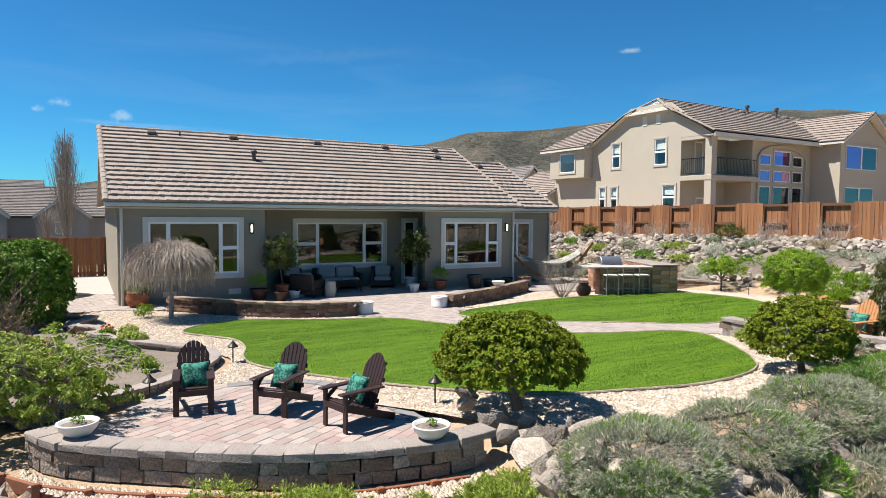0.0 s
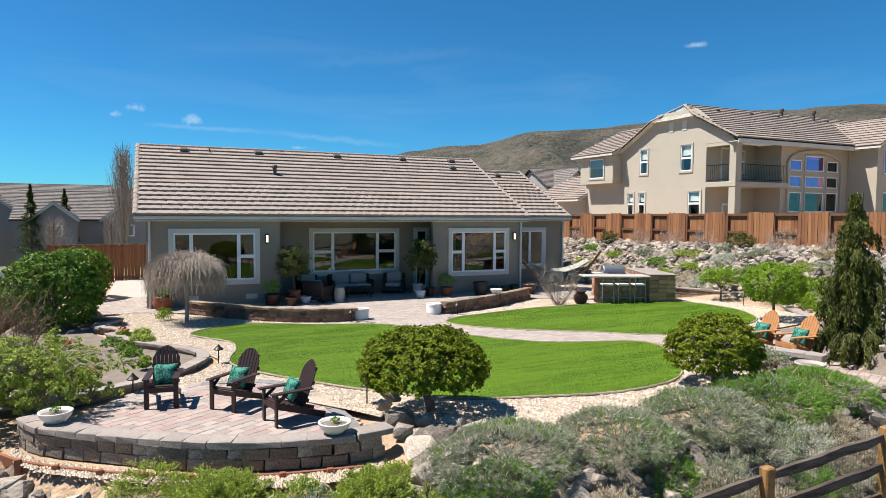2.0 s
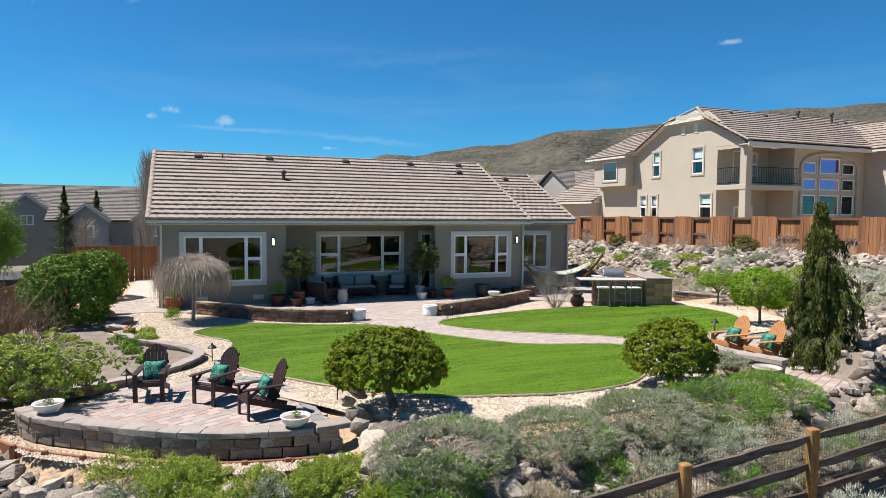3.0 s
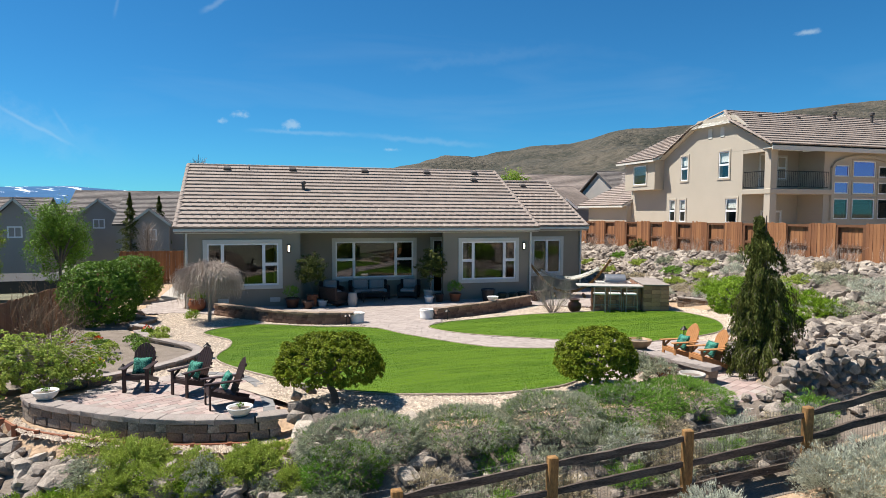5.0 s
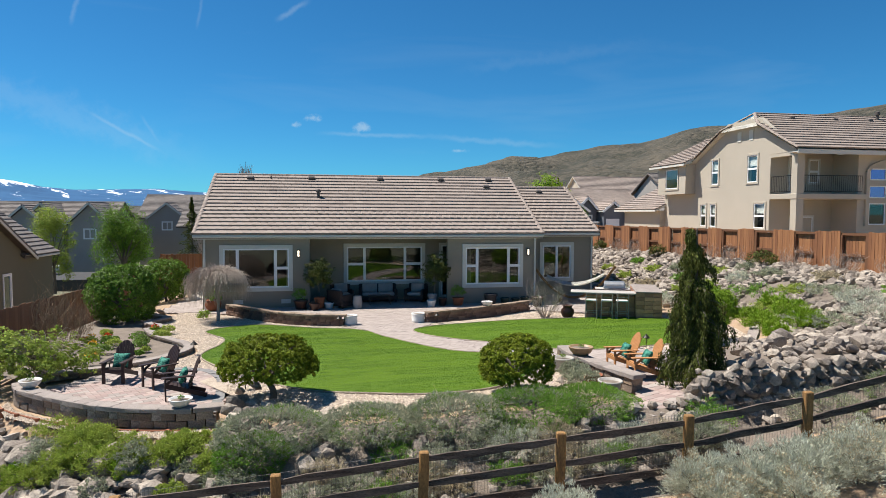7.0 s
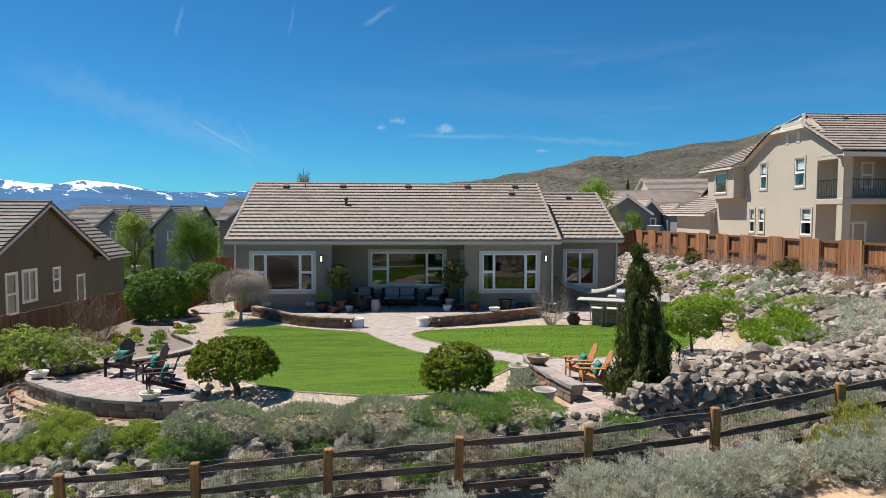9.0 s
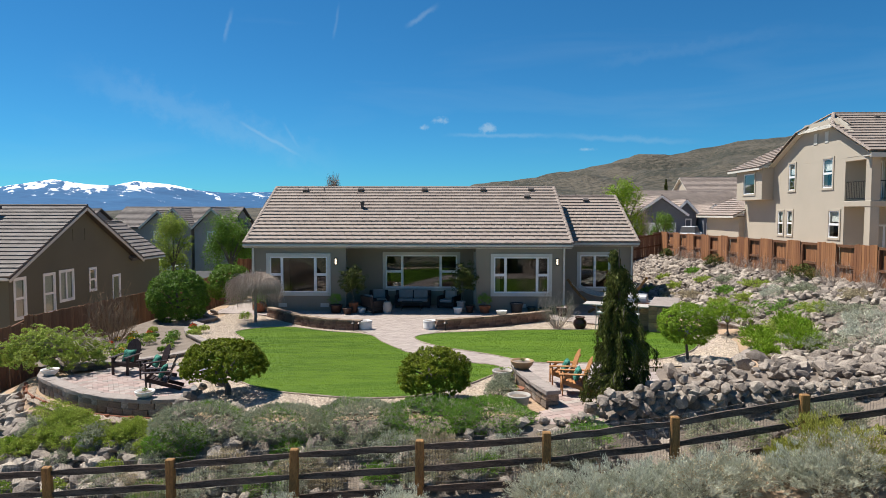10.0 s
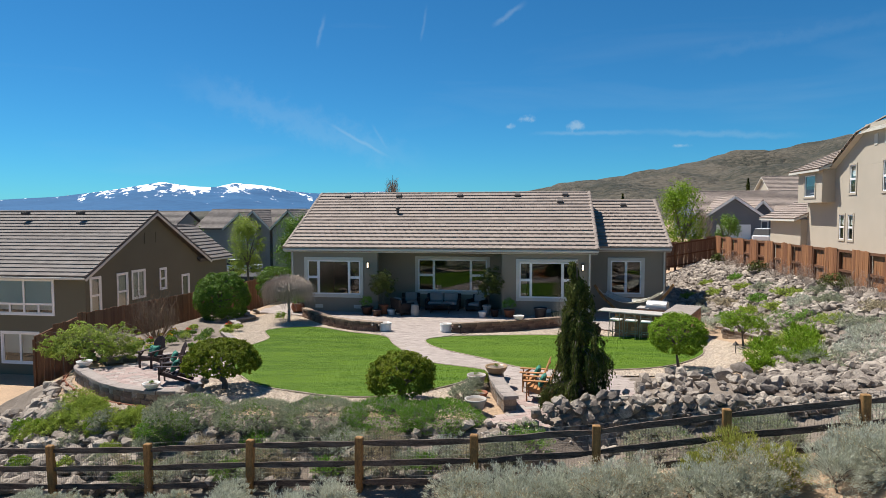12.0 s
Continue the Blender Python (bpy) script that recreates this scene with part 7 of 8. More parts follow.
# main roof with a clipped gable end
rf = bmesh.new()
EA, RZ = 7.62, 10.25
P = [(WX - 0.35, 2.05, EA), (52.5, 2.05, EA), (52.5, 7.15, RZ), (WX + 0.75, 7.15, RZ), (WX - 0.35, 12.25, EA), (52.5, 12.25, EA), (WX - 0.35, 5.35, 9.32), (WX - 0.35, 8.95, 9.32)]
vs = [rf.verts.new(p) for p in P]
for f in ((0, 1, 2, 3, 6), (5, 4, 7, 3, 2), (6, 3, 7)):
    rf.faces.new([vs[i] for i in f])
bmesh.ops.solidify(rf, geom=rf.faces[:], thickness=0.18)
part("fascia", boxed(WX - 0.36, 41.0, 1.98, 2.04, 7.42, 7.66), TRIM, big)
part("soffit", boxed(WX - 0.3, 41.0, 2.04, 2.75, 7.52, 7.56), TRIM, big)
main_roof = part("roof", rf, TRIM, big, "brown tile roof with a clipped gable")
rows_roof(main_roof, ((WX + 0.75, 2.05, EA + 0.1), (52.5, 2.05, EA + 0.1), (52.5, 7.15, RZ + 0.08), (WX + 0.75, 7.15, RZ + 0.08)), TILE_JOINED)
rows_roof(main_roof, ((WX - 0.35, 2.05, EA + 0.1), (WX + 0.75, 2.05, EA + 0.1), (WX + 0.75, 5.35, 9.4), (WX - 0.35, 5.35, 9.4)), TILE_JOINED)
for a, b in (((WX - 0.33, 2.05, EA + 0.1), (WX - 0.33, 5.35, 9.42)), ((WX - 0.33, 5.35, 9.42), (WX + 0.75, 7.15, RZ + 0.06)), ((WX + 0.75, 7.15, RZ + 0.06), (52, 7.15, RZ + 0.06)), ((WX - 0.33, 8.95, 9.42), (WX + 0.75, 7.15, RZ + 0.06)), ((WX - 0.33, 12.2, EA + 0.1), (WX - 0.33, 8.95, 9.42))):
    ridge_caps(main_roof, a, b, TILE_JOINED)
neighbour_roof(big, 40.5, 47.45, 0.4, 7.0, 7.62, 9.6, "y", TILE_JOINED)
for x in (33.5, 36.5, 39.0, 44.0):
    part("roof_vent", boxed(x - 0.15, x + 0.15, 6.2, 6.5, 9.85, 10.05, None, 0.03), GALV, big)
for x, y in ((39.8, 6.6), (42.5, 6.2)):
    part("vent_pipe", lathe([(0.09, 0), (0.09, 0.6), (0.15, 0.62), (0.15, 0.78), (0.03, 0.85)], 12, at=(x, y, 9.8)), GALV, big)
for y in (6.2, 7.3):
    part("gable_vent", boxed(WX - 0.03, WX, y, y + 0.35, 8.6, 9.2), TRIM, big)

# the olive house beyond the board fence
olive = thing("neighbour_house", "olive stucco house with a grey-brown tile roof", "house", pose(0, 0, 0))
LX = -12.4
place = Matrix(((0, -1, 0, LX), (1, 0, 0, 0), (0, 0, 1, 0), (0, 0, 0, 1)))
part("wall", wall_bm(bmesh.new(), 1.6, 14.2, -4.5, 1.45, place, 0.25, [(2.05, 2.75, -0.75, 1.2), (4.4, 5.2, -0.85, 1.25), (5.8, 6.95, -0.35, 1.25), (8.75, 9.3, -0.1, 1.15), (11.35, 12.15, -1.6, 0.5)]), STUCCO_OLIVE, olive)
bm = bmesh.new()
gable_end(bm, LX - 0.22, 1.6, 14.2, 1.45, 4.9, 0.22)
part("gable_wall", bm, STUCCO_OLIVE, olive)
part("wall", wall_bm(bmesh.new(), -26, LX - 0.25, -4.6, 1.45, facing(1.6), 0.25, [(-18.2, -14.5, -0.75, 1.15), (-17.8, -15.5, -3.6, -1.9)]), STUCCO_OLIVE, olive)
part("wall", boxed(-26, LX - 0.25, 14.0, 14.2, -4.5, 1.45), STUCCO_OLIVE, olive)
# dark backing wall and floor imitate the unlit rooms
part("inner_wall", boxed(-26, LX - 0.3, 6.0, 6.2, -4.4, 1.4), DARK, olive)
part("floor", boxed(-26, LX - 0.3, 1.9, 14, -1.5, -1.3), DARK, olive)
for y, z, w, h, pn in ((1.95, -0.87, 0.95, 2.2, HUNG), (4.28, -0.97, 1.05, 2.3, HUNG), (5.68, -0.47, 1.4, 1.85, SLIDER), (8.63, -0.22, 0.8, 1.5, HUNG), (11.25, -1.7, 1.0, 2.3, [(0, 1, 0, 1)])):
    window(olive, on_x(LX, y, z, 1), w, h, pn, 0.1, VINYL, blind=0.02 if y < 8 else None)
window(olive, pose(-18.3, 1.6, -0.87), 3.95, 2.15, [(0, 0.5, 0.28, 1), (0.5, 1, 0.28, 1), (0, 0.25, 0, 0.28), (0.25, 0.5, 0, 0.28), (0.5, 0.75, 0, 0.28), (0.75, 1, 0, 0.28)], 0.12, VINYL, blind=0.1)
window(olive, pose(-17.9, 1.6, -3.7), 2.5, 1.9, SLIDER, 0.12, VINYL, blind=0.3)
neighbour_roof(olive, -27, LX + 0.45, 1.1, 14.7, 1.42, 5.05, "x", TILE_GREY)
neighbour_roof(olive, -18.8, LX + 0.25, 13.4, 18.3, 1.45, 3.95, "y", TILE_GREY)
part("wall", boxed(-18.5, LX - 0.03, 14.2, 17.9, -4.5, 1.45), STUCCO_OLIVE, olive)
part("gutter", boxed(-27, LX + 0.4, 1.0, 1.12, 1.27, 1.4, None, 0.02), TRIM, olive)
part("gutter", boxed(LX + 0.2, LX + 0.32, 14.75, 18.3, 1.3, 1.43, None, 0.02), TRIM, olive)
for x, y in ((-16.5, 6.6), (-20.5, 6.6), (-16.0, 15.0)):
    z = 5.0 if y < 10 else 3.95
    part("roof_vent", boxed(x - 0.2, x + 0.2, y - 0.2, y + 0.2, z - 0.15, z + 0.06, None, 0.03), GALV, olive)
for ya, yb in ((1.1, 7.9), (14.7, 7.9)):
    bm = bmesh.new()
    beam(bm, (LX + 0.44, ya, 1.26), (LX + 0.44, yb, 4.9), 0.06, 0.15)
    part("fascia", bm, TRIM, olive, "pale rake board")
for y in (7.1, 8.3):
    part("gable_vent", boxed(LX, LX + 0.03, y, y + 0.35, 3.0, 3.7), STUCCO_OLIVE, olive)


def far_house(label, x0, x1, y0, y1, base, eave, ridge, wall, tile, gables, axis="x"):
    """A house seen only from far off: walls, tiled roof, gabled fronts with windows and a garage door."""
    h = thing("far_house", label, "house", pose((x0 + x1) / 2, y0, base), "far houses")
    off = -Vector(((x0 + x1) / 2, y0, base))
    before = set(bpy.data.objects)
    part("wall", boxed(x0 + 0.4, x1 - 0.4, y0 + 0.4, y1 - 0.4, base - 1, eave), wall, h)
    neighbour_roof(h, x0, x1, y0, y1, eave, ridge, axis, tile)
    if axis == "x":
        for x in (x0 + 0.4, x1 - 0.6):
            bm = bmesh.new()
            gable_end(bm, x, y0 + 0.4, y1 - 0.4, eave, ridge - 0.25, 0.2)
            part("gable_wall", bm, wall, h)
    for gx0, gx1, depth, gz, garage in gables:
        part("wall", boxed(gx0 + 0.3, gx1 - 0.3, y0 - depth, y0 + 0.5, base - 1, eave), wall, h)
        bm = bmesh.new()
        gable_end(bm, y0 - depth, gx0 + 0.3, gx1 - 0.3, eave, gz - 0.3, 0.2, "y")
        part("gable_wall", bm, wall, h)
        neighbour_roof(h, gx0, gx1, y0 - depth - 0.4, (y0 + y1) / 2, eave, gz, "y", tile)
        c = (gx0 + gx1) / 2
        for e in (gx0, gx1):
            bm = bmesh.new()
            beam(bm, (e, y0 - depth - 0.43, eave - 0.12), (c, y0 - depth - 0.43, gz - 0.12), 0.07, 0.26)
            part("rake_board", bm, VINYL if wall is SIDING_BLUE else TRIM, h)
        if garage:
            half = min(1.9, (gx1 - gx0) * 0.3)
            part("garage_door", boxed(c - half, c + half, y0 - depth - 0.06, y0 - depth + 0.02, base, base + 2.3), VINYL if garage == 2 else TRIM, h)
        else:
            w = window(h, pose(c - 0.8, y0 - depth, eave - 1.9), 1.6, 1.4, SLIDER, 0.12, VINYL)
            # thin dark sheet painted as the unlit room behind the pane
            part("shadow_room", boxed(c - 0.7, c + 0.7, y0 - depth + 0.05, y0 - depth + 0.08, eave - 1.8, eave - 0.6), DARK, w)
    for ob in h.children:
        ob.matrix_basis = Matrix.Translation(off) @ ob.matrix_basis
    return h


far_house("grey stucco house with gabled fronts and brown tile roof", -14, 3, 60, 74, -3.2, 2.2, 5.6, STUCCO_GREY, TILE_GREY, [(-12, -7, 1.5, 4.2, 0), (-5, 0.5, 1.0, 4.4, 0)])
far_house("dark grey house with several gables down the street", -41, -22.5, 62, 74, -3.4, 2.5, 5.5, STUCCO_GREY, TILE_GREY, [(-35, -29.5, 1.8, 4.95, 0), (-33.5, -27.8, 0.6, 5.3, 0), (-27.5, -21.7, 1.6, 5.35, 0)])
far_house("dark grey gabled house at the street's end", -60, -42, 56, 70, -3.6, 1.6, 5.2, STUCCO_GREY, TILE_GREY, [(-58, -52, 1.5, 4.3, 0), (-49, -44, 1.2, 4.2, 1)])
far_house("grey house with a long brown tile roof beyond the street", -52, -36, 84, 98, -3.4, 1.6, 5.3, STUCCO_GREY, TILE_GREY, [(-50, -45, 1.2, 4.4, 0), (-42, -38, 1.2, 4.0, 0)])
far_house("blue-grey house with a white garage door and timbered gables", 31.5, 48, 50, 66, 1.2, 4.5, 7.65, SIDING_BLUE, TILE_JOINED, [(31.9, 38.5, 1.7, 6.8, 2), (36.9, 40.2, 0.8, 6.3, 0), (39.9, 42.9, 2.4, 5.7, 2)])
far_house("house with a broad tan tile roof", 46, 62, 66, 80, 1.0, 6.0, 10.3, STUCCO_CREAM, TILE_JOINED, [])
far_house("dark grey house with white window trim up the hill", 50, 60, 50, 60, 2.5, 7.0, 9.8, STUCCO_GREY, TILE_GREY, [(51, 57, 1.0, 9.6, 0)])
far_house("grey-brown house with a broad tile roof across the street", -24, -5, 78, 92, -3.2, 3.2, 7.0, STUCCO_GREY, TILE_GREY, [(-22, -16, 1.5, 5.6, 0)])
tagged(part("road", boxed(-80, 12, 44, 53, -4.2, -3.0), ASPHALT), "grey asphalt street beyond the houses", "road", kind="structure")


def suv(m, label):
    top = thing("car", label, "car", m)
    white = material("white_car_paint", (0.75, 0.76, 0.77), (0.7, 0.71, 0.72), 0.25, 1, 5, 0.0)
    bm = boxed(-2.3, 2.3, -0.9, 0.9, 0.35, 0.95, None, 0.12)
    part("body", bm, white, top)
    bm = bmesh.new()
    a = [bm.verts.new((x, y, 0.95)) for x, y in ((-2.2, -0.85), (1.1, -0.85), (1.1, 0.85), (-2.2, 0.85))]
    b = [bm.verts.new((x, y, 1.6)) for x, y in ((-1.8, -0.7), (0.3, -0.7), (0.3, 0.7), (-1.8, 0.7))]
    bm.faces.new(b)
    for i in range(4):
        bm.faces.new((a[i], a[(i + 1) % 4], b[(i + 1) % 4], b[i]))
    part("cabin", bm, BLACK_POT, top, "dark glass cabin")
    part("car_roof", boxed(-1.8, 0.3, -0.7, 0.7, 1.6, 1.66, None, 0.02), white, top)
    for x in (-1.4, 1.4):
        for y in (-0.85, 0.85):
            w = part("wheel", lathe([(0.34, -0.1), (0.34, 0.1)], 16), BLACK_POT, top)
            w.matrix_basis = pose(x, y, 0.34, 90, 0, 0)
    return top


suv(pose(-27, 50.5, -2.99, 0, 0, 8), "white sport utility car parked in the street")
suv(pose(37.5, 44.5, g(37.5, 44.5), 0, 0, 60), "white car parked in a driveway")

# ---- trees behind ----
def leaf_tree(label, x, y, z, h, r, mat, n, size, seed, slim=1.0, depth=0.7):
    top = thing("street_tree", label, "tree", pose(x, y, z), "trees beyond the garden")
    rng = np.random.default_rng(seed)
    tips = [(r * 0.7 * math.cos(a), r * 0.7 * math.sin(a), h * t) for a, t in zip(rng.uniform(0, 6.28, 9), rng.uniform(0.45, 0.95, 9))]
    V, F = limbs((0, 0, -0.3), (0, 0, h * 0.3), tips, 0.03 * h ** 0.8, 0.015, seed)
    raw("trunk", V, F, BARK, top)
    chunks = []
    for k in range(14):
        t = rng.uniform(0.25, 0.95)
        rad = r * (1 - abs(t - 0.5) * 1.1)
        a = rng.uniform(0, 6.28)
        c = (rad * 0.6 * math.cos(a), rad * 0.6 * math.sin(a), h * t)
        rr_ = r * rng.uniform(0.35, 0.6)
        p, d = shell(n // 14, c, rr_, rr_, rr_ * 1.2, -0.9, depth, 0.2, seed + k)
        chunks.append(flat_leaves(p, d, size, rng))
    V, F = merged(chunks)
    raw("crown", V, F, mat, top)


leaf_tree("yellow-green young street tree", -19.4, 36, -3.2, 7.4, 2.1, LEAF_PALE, 9000, 0.17, 1)
leaf_tree("leafy green street tree", -13.4, 36, -3.0, 6.9, 2.7, LEAF_MID, 9000, 0.18, 2)
leaf_tree("blue-green street tree beside the road", -14.5, 40, -3.2, 6.6, 2.5, HEATHER_GREEN, 6500, 0.2, 3)
leaf_tree("yellow-green tree behind the fence", 24.4, 24, 0.8, 6.2, 2.2, LEAF_BRIGHT, 9000, 0.15, 4)
leaf_tree("green tree beside the garage", 29.4, 30, 0.8, 4.0, 1.3, LEAF_MID, 3600, 0.15, 5)
leaf_tree("green tree past the olive house", -22, 30, -3.4, 6.5, 2.0, LEAF_MID, 3000, 0.22, 6)
for i, (x, y, zz, h, r) in enumerate(((-11.6, 58, -2.5, 8.6, 2.4), (-8.6, 60, -2.5, 8.2, 2.4), (46.9, 82, 1.0, 9.6, 2.2), (24.0, 60, 0.5, 7.0, 1.4))):
    top = thing("pine_tree", "dark green pine behind the houses", "tree", pose(x, y, zz), "trees beyond the garden")
    V, F = tube_mesh(np.array([[(0, 0, 0), (0, 0, h * 0.5), (0, 0, h)]]), [0.16], [0.02], 6)
    raw("trunk", V, F, BARK, top)
    m = 2600
    u = prng.uniform(0.12, 1, m)
    a = prng.uniform(0, 6.28, m)
    q = r * (1 - u) * prng.uniform(0.3, 1, m) * (0.75 + 0.3 * np.sin(u * 45))
    p = np.stack([q * np.cos(a), q * np.sin(a), h * u], -1)
    v, f = leaf_mesh(p, np.stack([np.cos(a), np.sin(a), a * 0 - 0.2], -1), 0.32, prng, 0.3, 0.1, 0.4)
    raw("foliage", v, f, NEEDLE, top)


def bare_tree(label, x, y, z, h, r, n, seed):
    rng = np.random.default_rng(seed)
    top = thing("bare_tree", label, "tree", pose(x, y, z), "trees beyond the garden")
    k = 6
    t = np.linspace(0, 1, k)[None, :]
    a, z0 = rng.uniform(0, 6.28, n), h * rng.uniform(0.12, 0.85, n)
    L = (h - z0) * rng.uniform(0.35, 0.75, n) + 0.3
    R = r * (1 - (z0 / h) * 0.7) * rng.uniform(0.4, 1, n)
    P = np.stack([R[:, None] * t ** 0.8 * np.cos(a)[:, None], R[:, None] * t ** 0.8 * np.sin(a)[:, None], z0[:, None] + L[:, None] * t], -1) + rng.normal(0, 0.035, (n, k, 3)).cumsum(1)
    V, F = tube_mesh(P, np.full(n, 0.018), np.full(n, 0.006))
    raw("branch_crown", V, F, TWIG, top)
    V, F = tube_mesh(np.array([[(0, 0, -0.3), (0.05, 0, h * 0.5), (0, 0, h)]]), [0.11], [0.015], 6)
    raw("trunk", V, F, BARK, top)


bare_tree("tall narrow leafless poplar behind the house", -1.4, 30, -1.6, 10.2, 1.5, 420, 1)
bare_tree("leafless street tree before a grey house", -3.5, 52, -2.8, 6.0, 2.2, 300, 2)
bare_tree("leafless young tree before a grey house", -8.5, 50, -2.8, 5.6, 2.2, 300, 3)
bare_tree("leafless reddish tree beside the neighbour's drive", 26.6, 27, 1.2, 3.9, 1.4, 200, 4)

# ---- hills and mountains ----
def ridge(name, label, table, r0, r1, mat, rough, steps=220, seed=0, rings=26):
    """A range of hills round the eye: its skyline rises with the table of (azimuth, elevation) in degrees."""
    az = np.linspace(table[0][0], table[-1][0], steps)
    el = np.interp(az, [a for a, _ in table], [e for _, e in table])
    t = np.linspace(0, 1.25, rings)
    V = np.zeros((steps, rings, 3))
    for i, (a, e) in enumerate(zip(az, el)):
        for j, u in enumerate(t):
            r = r0 + (r1 - r0) * u
            x, y = 5 + r * math.sin(radians(a)), -27 + r * math.cos(radians(a))
            crest = math.tan(radians(e)) * r1
            shape = min(u, 1) ** 1.15 if u <= 1 else 1 - (u - 1) * 1.6
            q = Vector((x, y, 0)) / (r1 * 0.14) + Vector((seed, 0, 0))
            n = noise.fractal(q, 1.0, 2.1, 6) + 0.5 * abs(noise.noise(q * 2.3))
            V[i, j] = (x, y, crest * shape + 3 + n * rough * r1 * (0.25 + 0.75 * math.sin(math.pi * min(u, 1))) * min(1, e * 0.4) - (12 if u < 0.02 else 0))
    idx = np.arange(steps * rings).reshape(steps, rings)
    F = np.stack([idx[:-1, :-1], idx[1:, :-1], idx[1:, 1:], idx[:-1, 1:]], -1).reshape(-1, 4)
    ob = raw(name, V.reshape(-1, 3), F[:, ::-1], mat)
    ob.data.shade_smooth()
    return tagged(ob, label, "hills", kind="structure")


ridge("backdrop_hills", "dry brown hills with scattered brush", ((-30, 0.2), (-12, 0.6), (-5, 1.2), (-0.4, 1.8), (3, 2.5), (6.9, 3.2), (10.6, 3.65), (14.1, 4.25), (16.6, 4.75), (19, 4.85), (21.4, 5.2), (24, 5.75), (27.4, 6.1), (31.9, 7.1), (36.4, 7.3), (38.6, 7.5), (44.5, 8.1), (50, 8.2), (56.5, 8.3), (60, 8.2), (65, 7.4), (75, 6.0), (95, 3.0)), 260, 1300, HILL, 0.019, 300, 3, 40)
# the blue base colour holds the haze of distance over the forest
SNOW = material("hazy_forest_and_snow", (0.010, 0.065, 0.16), (0.022, 0.10, 0.22), 0.95, 0.004, 0.03, 0.3, 6.0)
nt = SNOW.node_tree
geo, sep, n3 = nt.nodes.new("ShaderNodeNewGeometry"), nt.nodes.new("ShaderNodeSeparateXYZ"), nt.nodes.new("ShaderNodeTexNoise")
n3.inputs["Scale"].default_value, n3.inputs["Detail"].default_value = 0.016, 9
n3.inputs["Roughness"].default_value = 0.68
mp3, turn3 = nt.nodes.new("ShaderNodeMapping"), nt.nodes.new("ShaderNodeMapping")
turn3.inputs["Rotation"].default_value = (0, 0, radians(-30))
mp3.inputs["Scale"].default_value = (1.5, 0.03, 2.4)
nt.links.new(geo.outputs["Position"], sep.inputs[0]), nt.links.new(geo.outputs["Position"], turn3.inputs[0]), nt.links.new(turn3.outputs[0], mp3.inputs[0]), nt.links.new(mp3.outputs[0], n3.inputs[0])
ma, mr, mx = nt.nodes.new("ShaderNodeMath"), nt.nodes.new("ShaderNodeMapRange"), nt.nodes.new("ShaderNodeMix")
ma.operation, ma.inputs[1].default_value = "MULTIPLY_ADD", 0.0021
nt.links.new(sep.outputs[2], ma.inputs[0]), nt.links.new(n3.outputs[0], ma.inputs[2])
mr.inputs["From Min"].default_value, mr.inputs["From Max"].default_value = 0.732, 0.754
mx.data_type = "RGBA"
mx.inputs[7].default_value = (0.82, 0.85, 0.9, 1)
nt.links.new(ma.outputs[0], mr.inputs[0]), nt.links.new(mr.outputs[0], mx.inputs[0])
old = nt.nodes["Principled BSDF"].inputs["Base Color"].links[0].from_socket
nt.links.new(old, mx.inputs[6]), nt.links.new(mx.outputs[2], nt.nodes["Principled BSDF"].inputs["Base Color"])
ridge("backdrop_mountains", "distant forested mountains, blue haze in their colour, snow on top", ((-75, 0.9), (-60, 1.1), (-50, 0.8), (-44, 1.0), (-40, 1.3), (-36, 1.9), (-32.5, 2.6), (-30, 2.25), (-28.5, 2.2), (-26.8, 2.6), (-24, 2.35), (-22, 1.9), (-20, 1.75), (-14, 1.9), (-8, 1.5), (0, 1.3), (15, 0.8), (30, 0.4)), 1800, 3300, SNOW, 0.0045, 420, 8)

# ---- gravel, grass and pavers ----
grng = np.random.default_rng(21)
N = 120000
gx, gy = grng.uniform(-0.6, 20.2, N), grng.uniform(-17, -0.9, N)
keep = inside(gx, gy, GRAVEL_BED)
for poly in (LAWN_1, LAWN_2, PATH_AREA, FIRE_PATIO, PATIO, PORCH):
    keep &= ~inside(gx, gy, poly)
gx, gy = gx[keep], gy[keep]
base_v = np.array([(1, 0, 0), (-1, 0, 0), (0, 1, 0), (0, -1, 0), (0, 0, 0.8), (0, 0, -0.8)], float)
base_f = np.array([(0, 2, 4), (2, 1, 4), (1, 3, 4), (3, 0, 4)])
sz = grng.uniform(0.016, 0.045, len(gx))
rot = grng.uniform(0, 6.28, len(gx))
c, sn = np.cos(rot)[:, None], np.sin(rot)[:, None]
st = grng.uniform(0.6, 1.0, len(gx))[:, None]
bx, by = base_v[None, :, 0] * sz[:, None], base_v[None, :, 1] * sz[:, None] * st
V = np.stack([gx[:, None] + bx * c - by * sn, gy[:, None] + bx * sn + by * c, garden(gx, gy)[:, None] + 0.008 + base_v[None, :, 2] * sz[:, None] * 0.7 + grng.uniform(-0.3, 0.3, (len(gx), 6)) * sz[:, None] * 0.3], -1).reshape(-1, 3)
F = (base_f[None] + np.arange(len(gx))[:, None, None] * 6).reshape(-1, 3)
sx = grng.uniform(-1.1, 3.5, 2500)
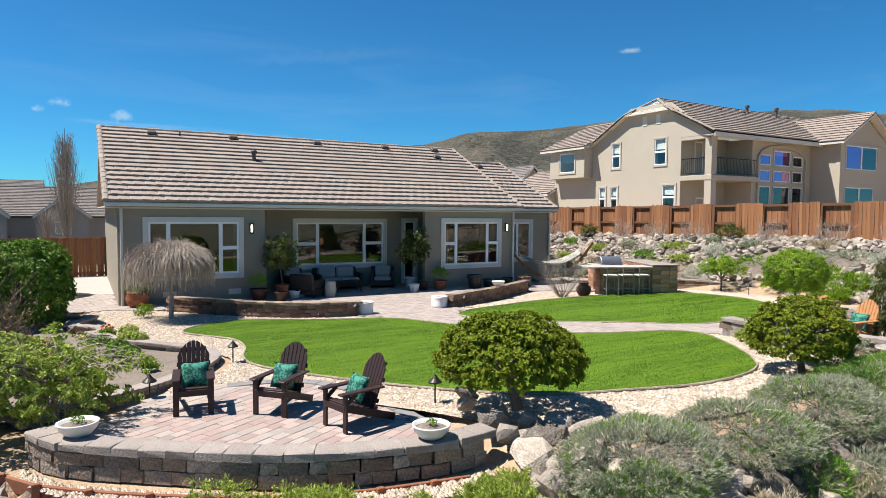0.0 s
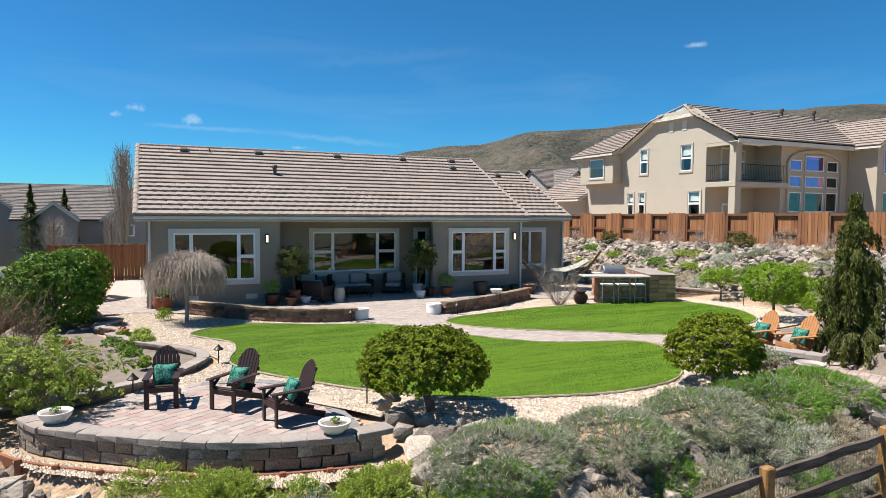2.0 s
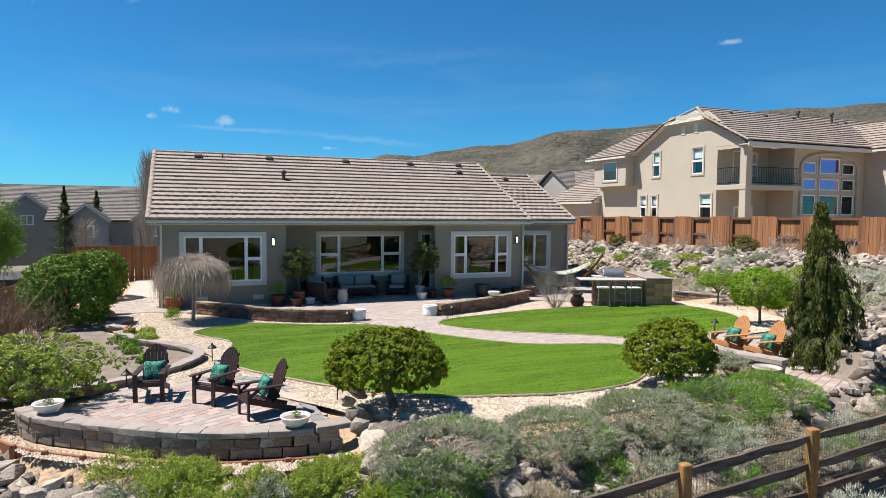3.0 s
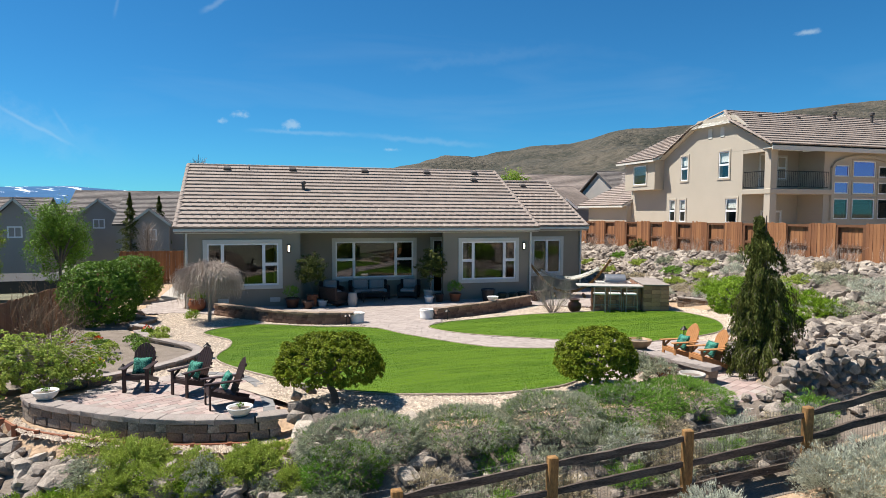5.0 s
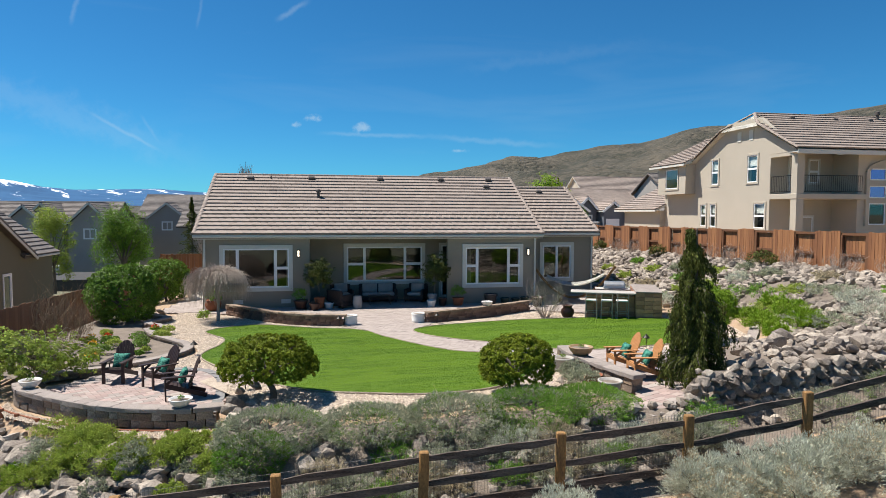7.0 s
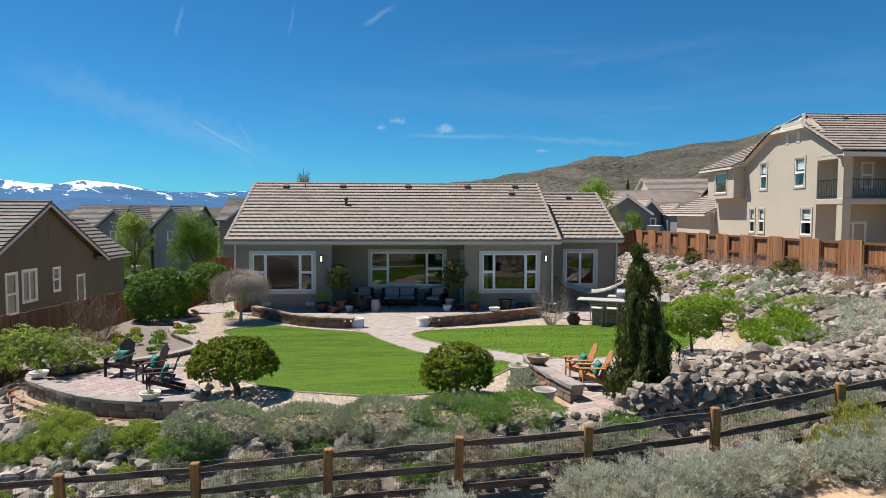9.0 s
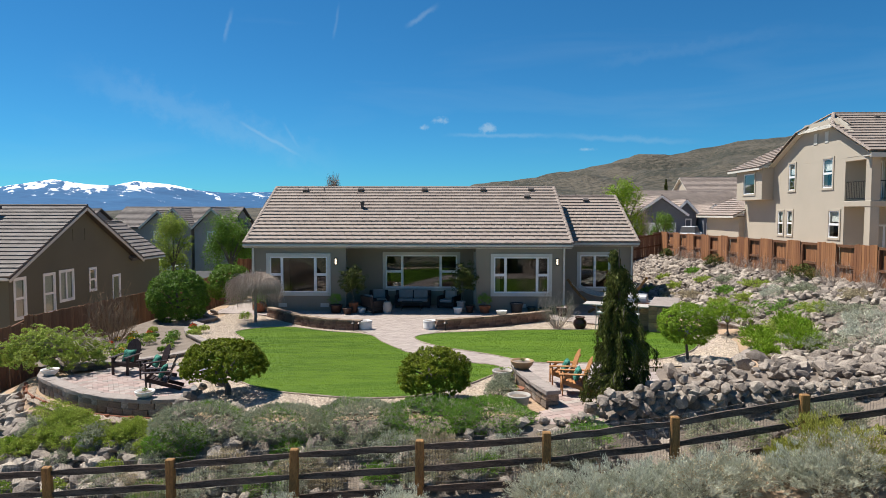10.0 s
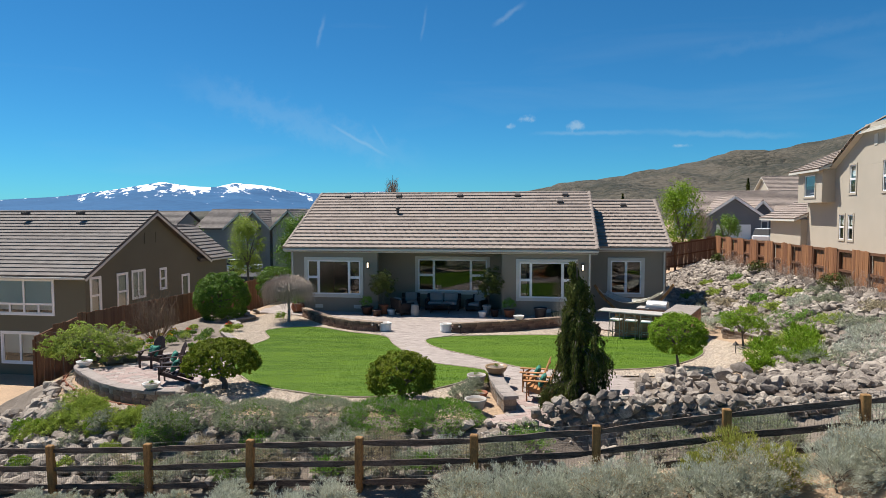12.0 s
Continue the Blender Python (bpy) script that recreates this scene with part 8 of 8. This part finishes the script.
sy = np.interp(sx, (-1.1, -0.7, 0.3, 1.2, 2.1, 3.0, 3.65), (-13.15, -13.8, -14.55, -15.15, -15.5, -15.65, -15.6)) - grng.uniform(0.12, 0.5, 2500)
Vs = np.stack([sx, sy, sx * 0 + 0.015], -1)[:, None] + base_v[None] * grng.uniform(0.015, 0.035, (2500, 1, 1))
tagged(raw("gravel", Vs.reshape(-1, 3), (base_f[None] + np.arange(2500)[:, None, None] * 6).reshape(-1, 3), PEBBLE), "strip of pale gravel at the wall's foot", "gravel", kind="stuff")
tagged(raw("gravel", V, F, PEBBLE), "loose pale tan river pebbles", "gravel", kind="stuff")


def grass(name, poly, n, label):
    xs, ys = [p[0] for p in poly], [p[1] for p in poly]
    x, y = grng.uniform(min(xs), max(xs), n), grng.uniform(min(ys), max(ys), n)
    k = inside(x, y, poly)
    x, y = x[k], y[k]
    p = np.stack([x, y, garden(x, y) + 0.03], -1)
    a, L, w = grng.uniform(0, 6.28, len(x)), grng.uniform(0.01, 0.022, len(x)), 0.0045
    lean = grng.normal(0, 0.012, (len(x), 2))
    s3 = np.stack([np.cos(a) * w, np.sin(a) * w, a * 0], -1)
    tip = p + np.stack([lean[:, 0], lean[:, 1], L], -1)
    V = np.stack([p - s3, p + s3, tip], 1).reshape(-1, 3)
    tagged(raw(name, V, np.arange(len(x) * 3).reshape(-1, 3), BLADE), label, "grass", kind="stuff")


grass("grass", LAWN_1, 260000, "short mown grass blades")
grass("grass", LAWN_2, 120000, "short mown grass blades beyond the path")
pavers(slab, PATIO, 0.158, 0.16, 0.235, 30, 300, (PAVER, PAVER_PINK, PAVER_BEIGE))
pavers(path, PATH_AREA, lambda x, y: float(garden(x, y)) + 0.026, 0.16, 0.24, 20, 0, ())
pavers(porch, PORCH, lambda x, y: float(garden(x, y)) + 0.026, 0.16, 0.24, 0, 0, ())
pavers(side_path, SIDE, lambda x, y: 0.026, 0.16, 0.24, 45, 0, ())
pavers(fire_patio, FIRE_PATIO, lambda x, y: min(float(garden(x, y)) + 0.03, 0.378), 0.18, 0.27, 25, 150, (PAVER, PAVER_PINK, PAVER_BEIGE))
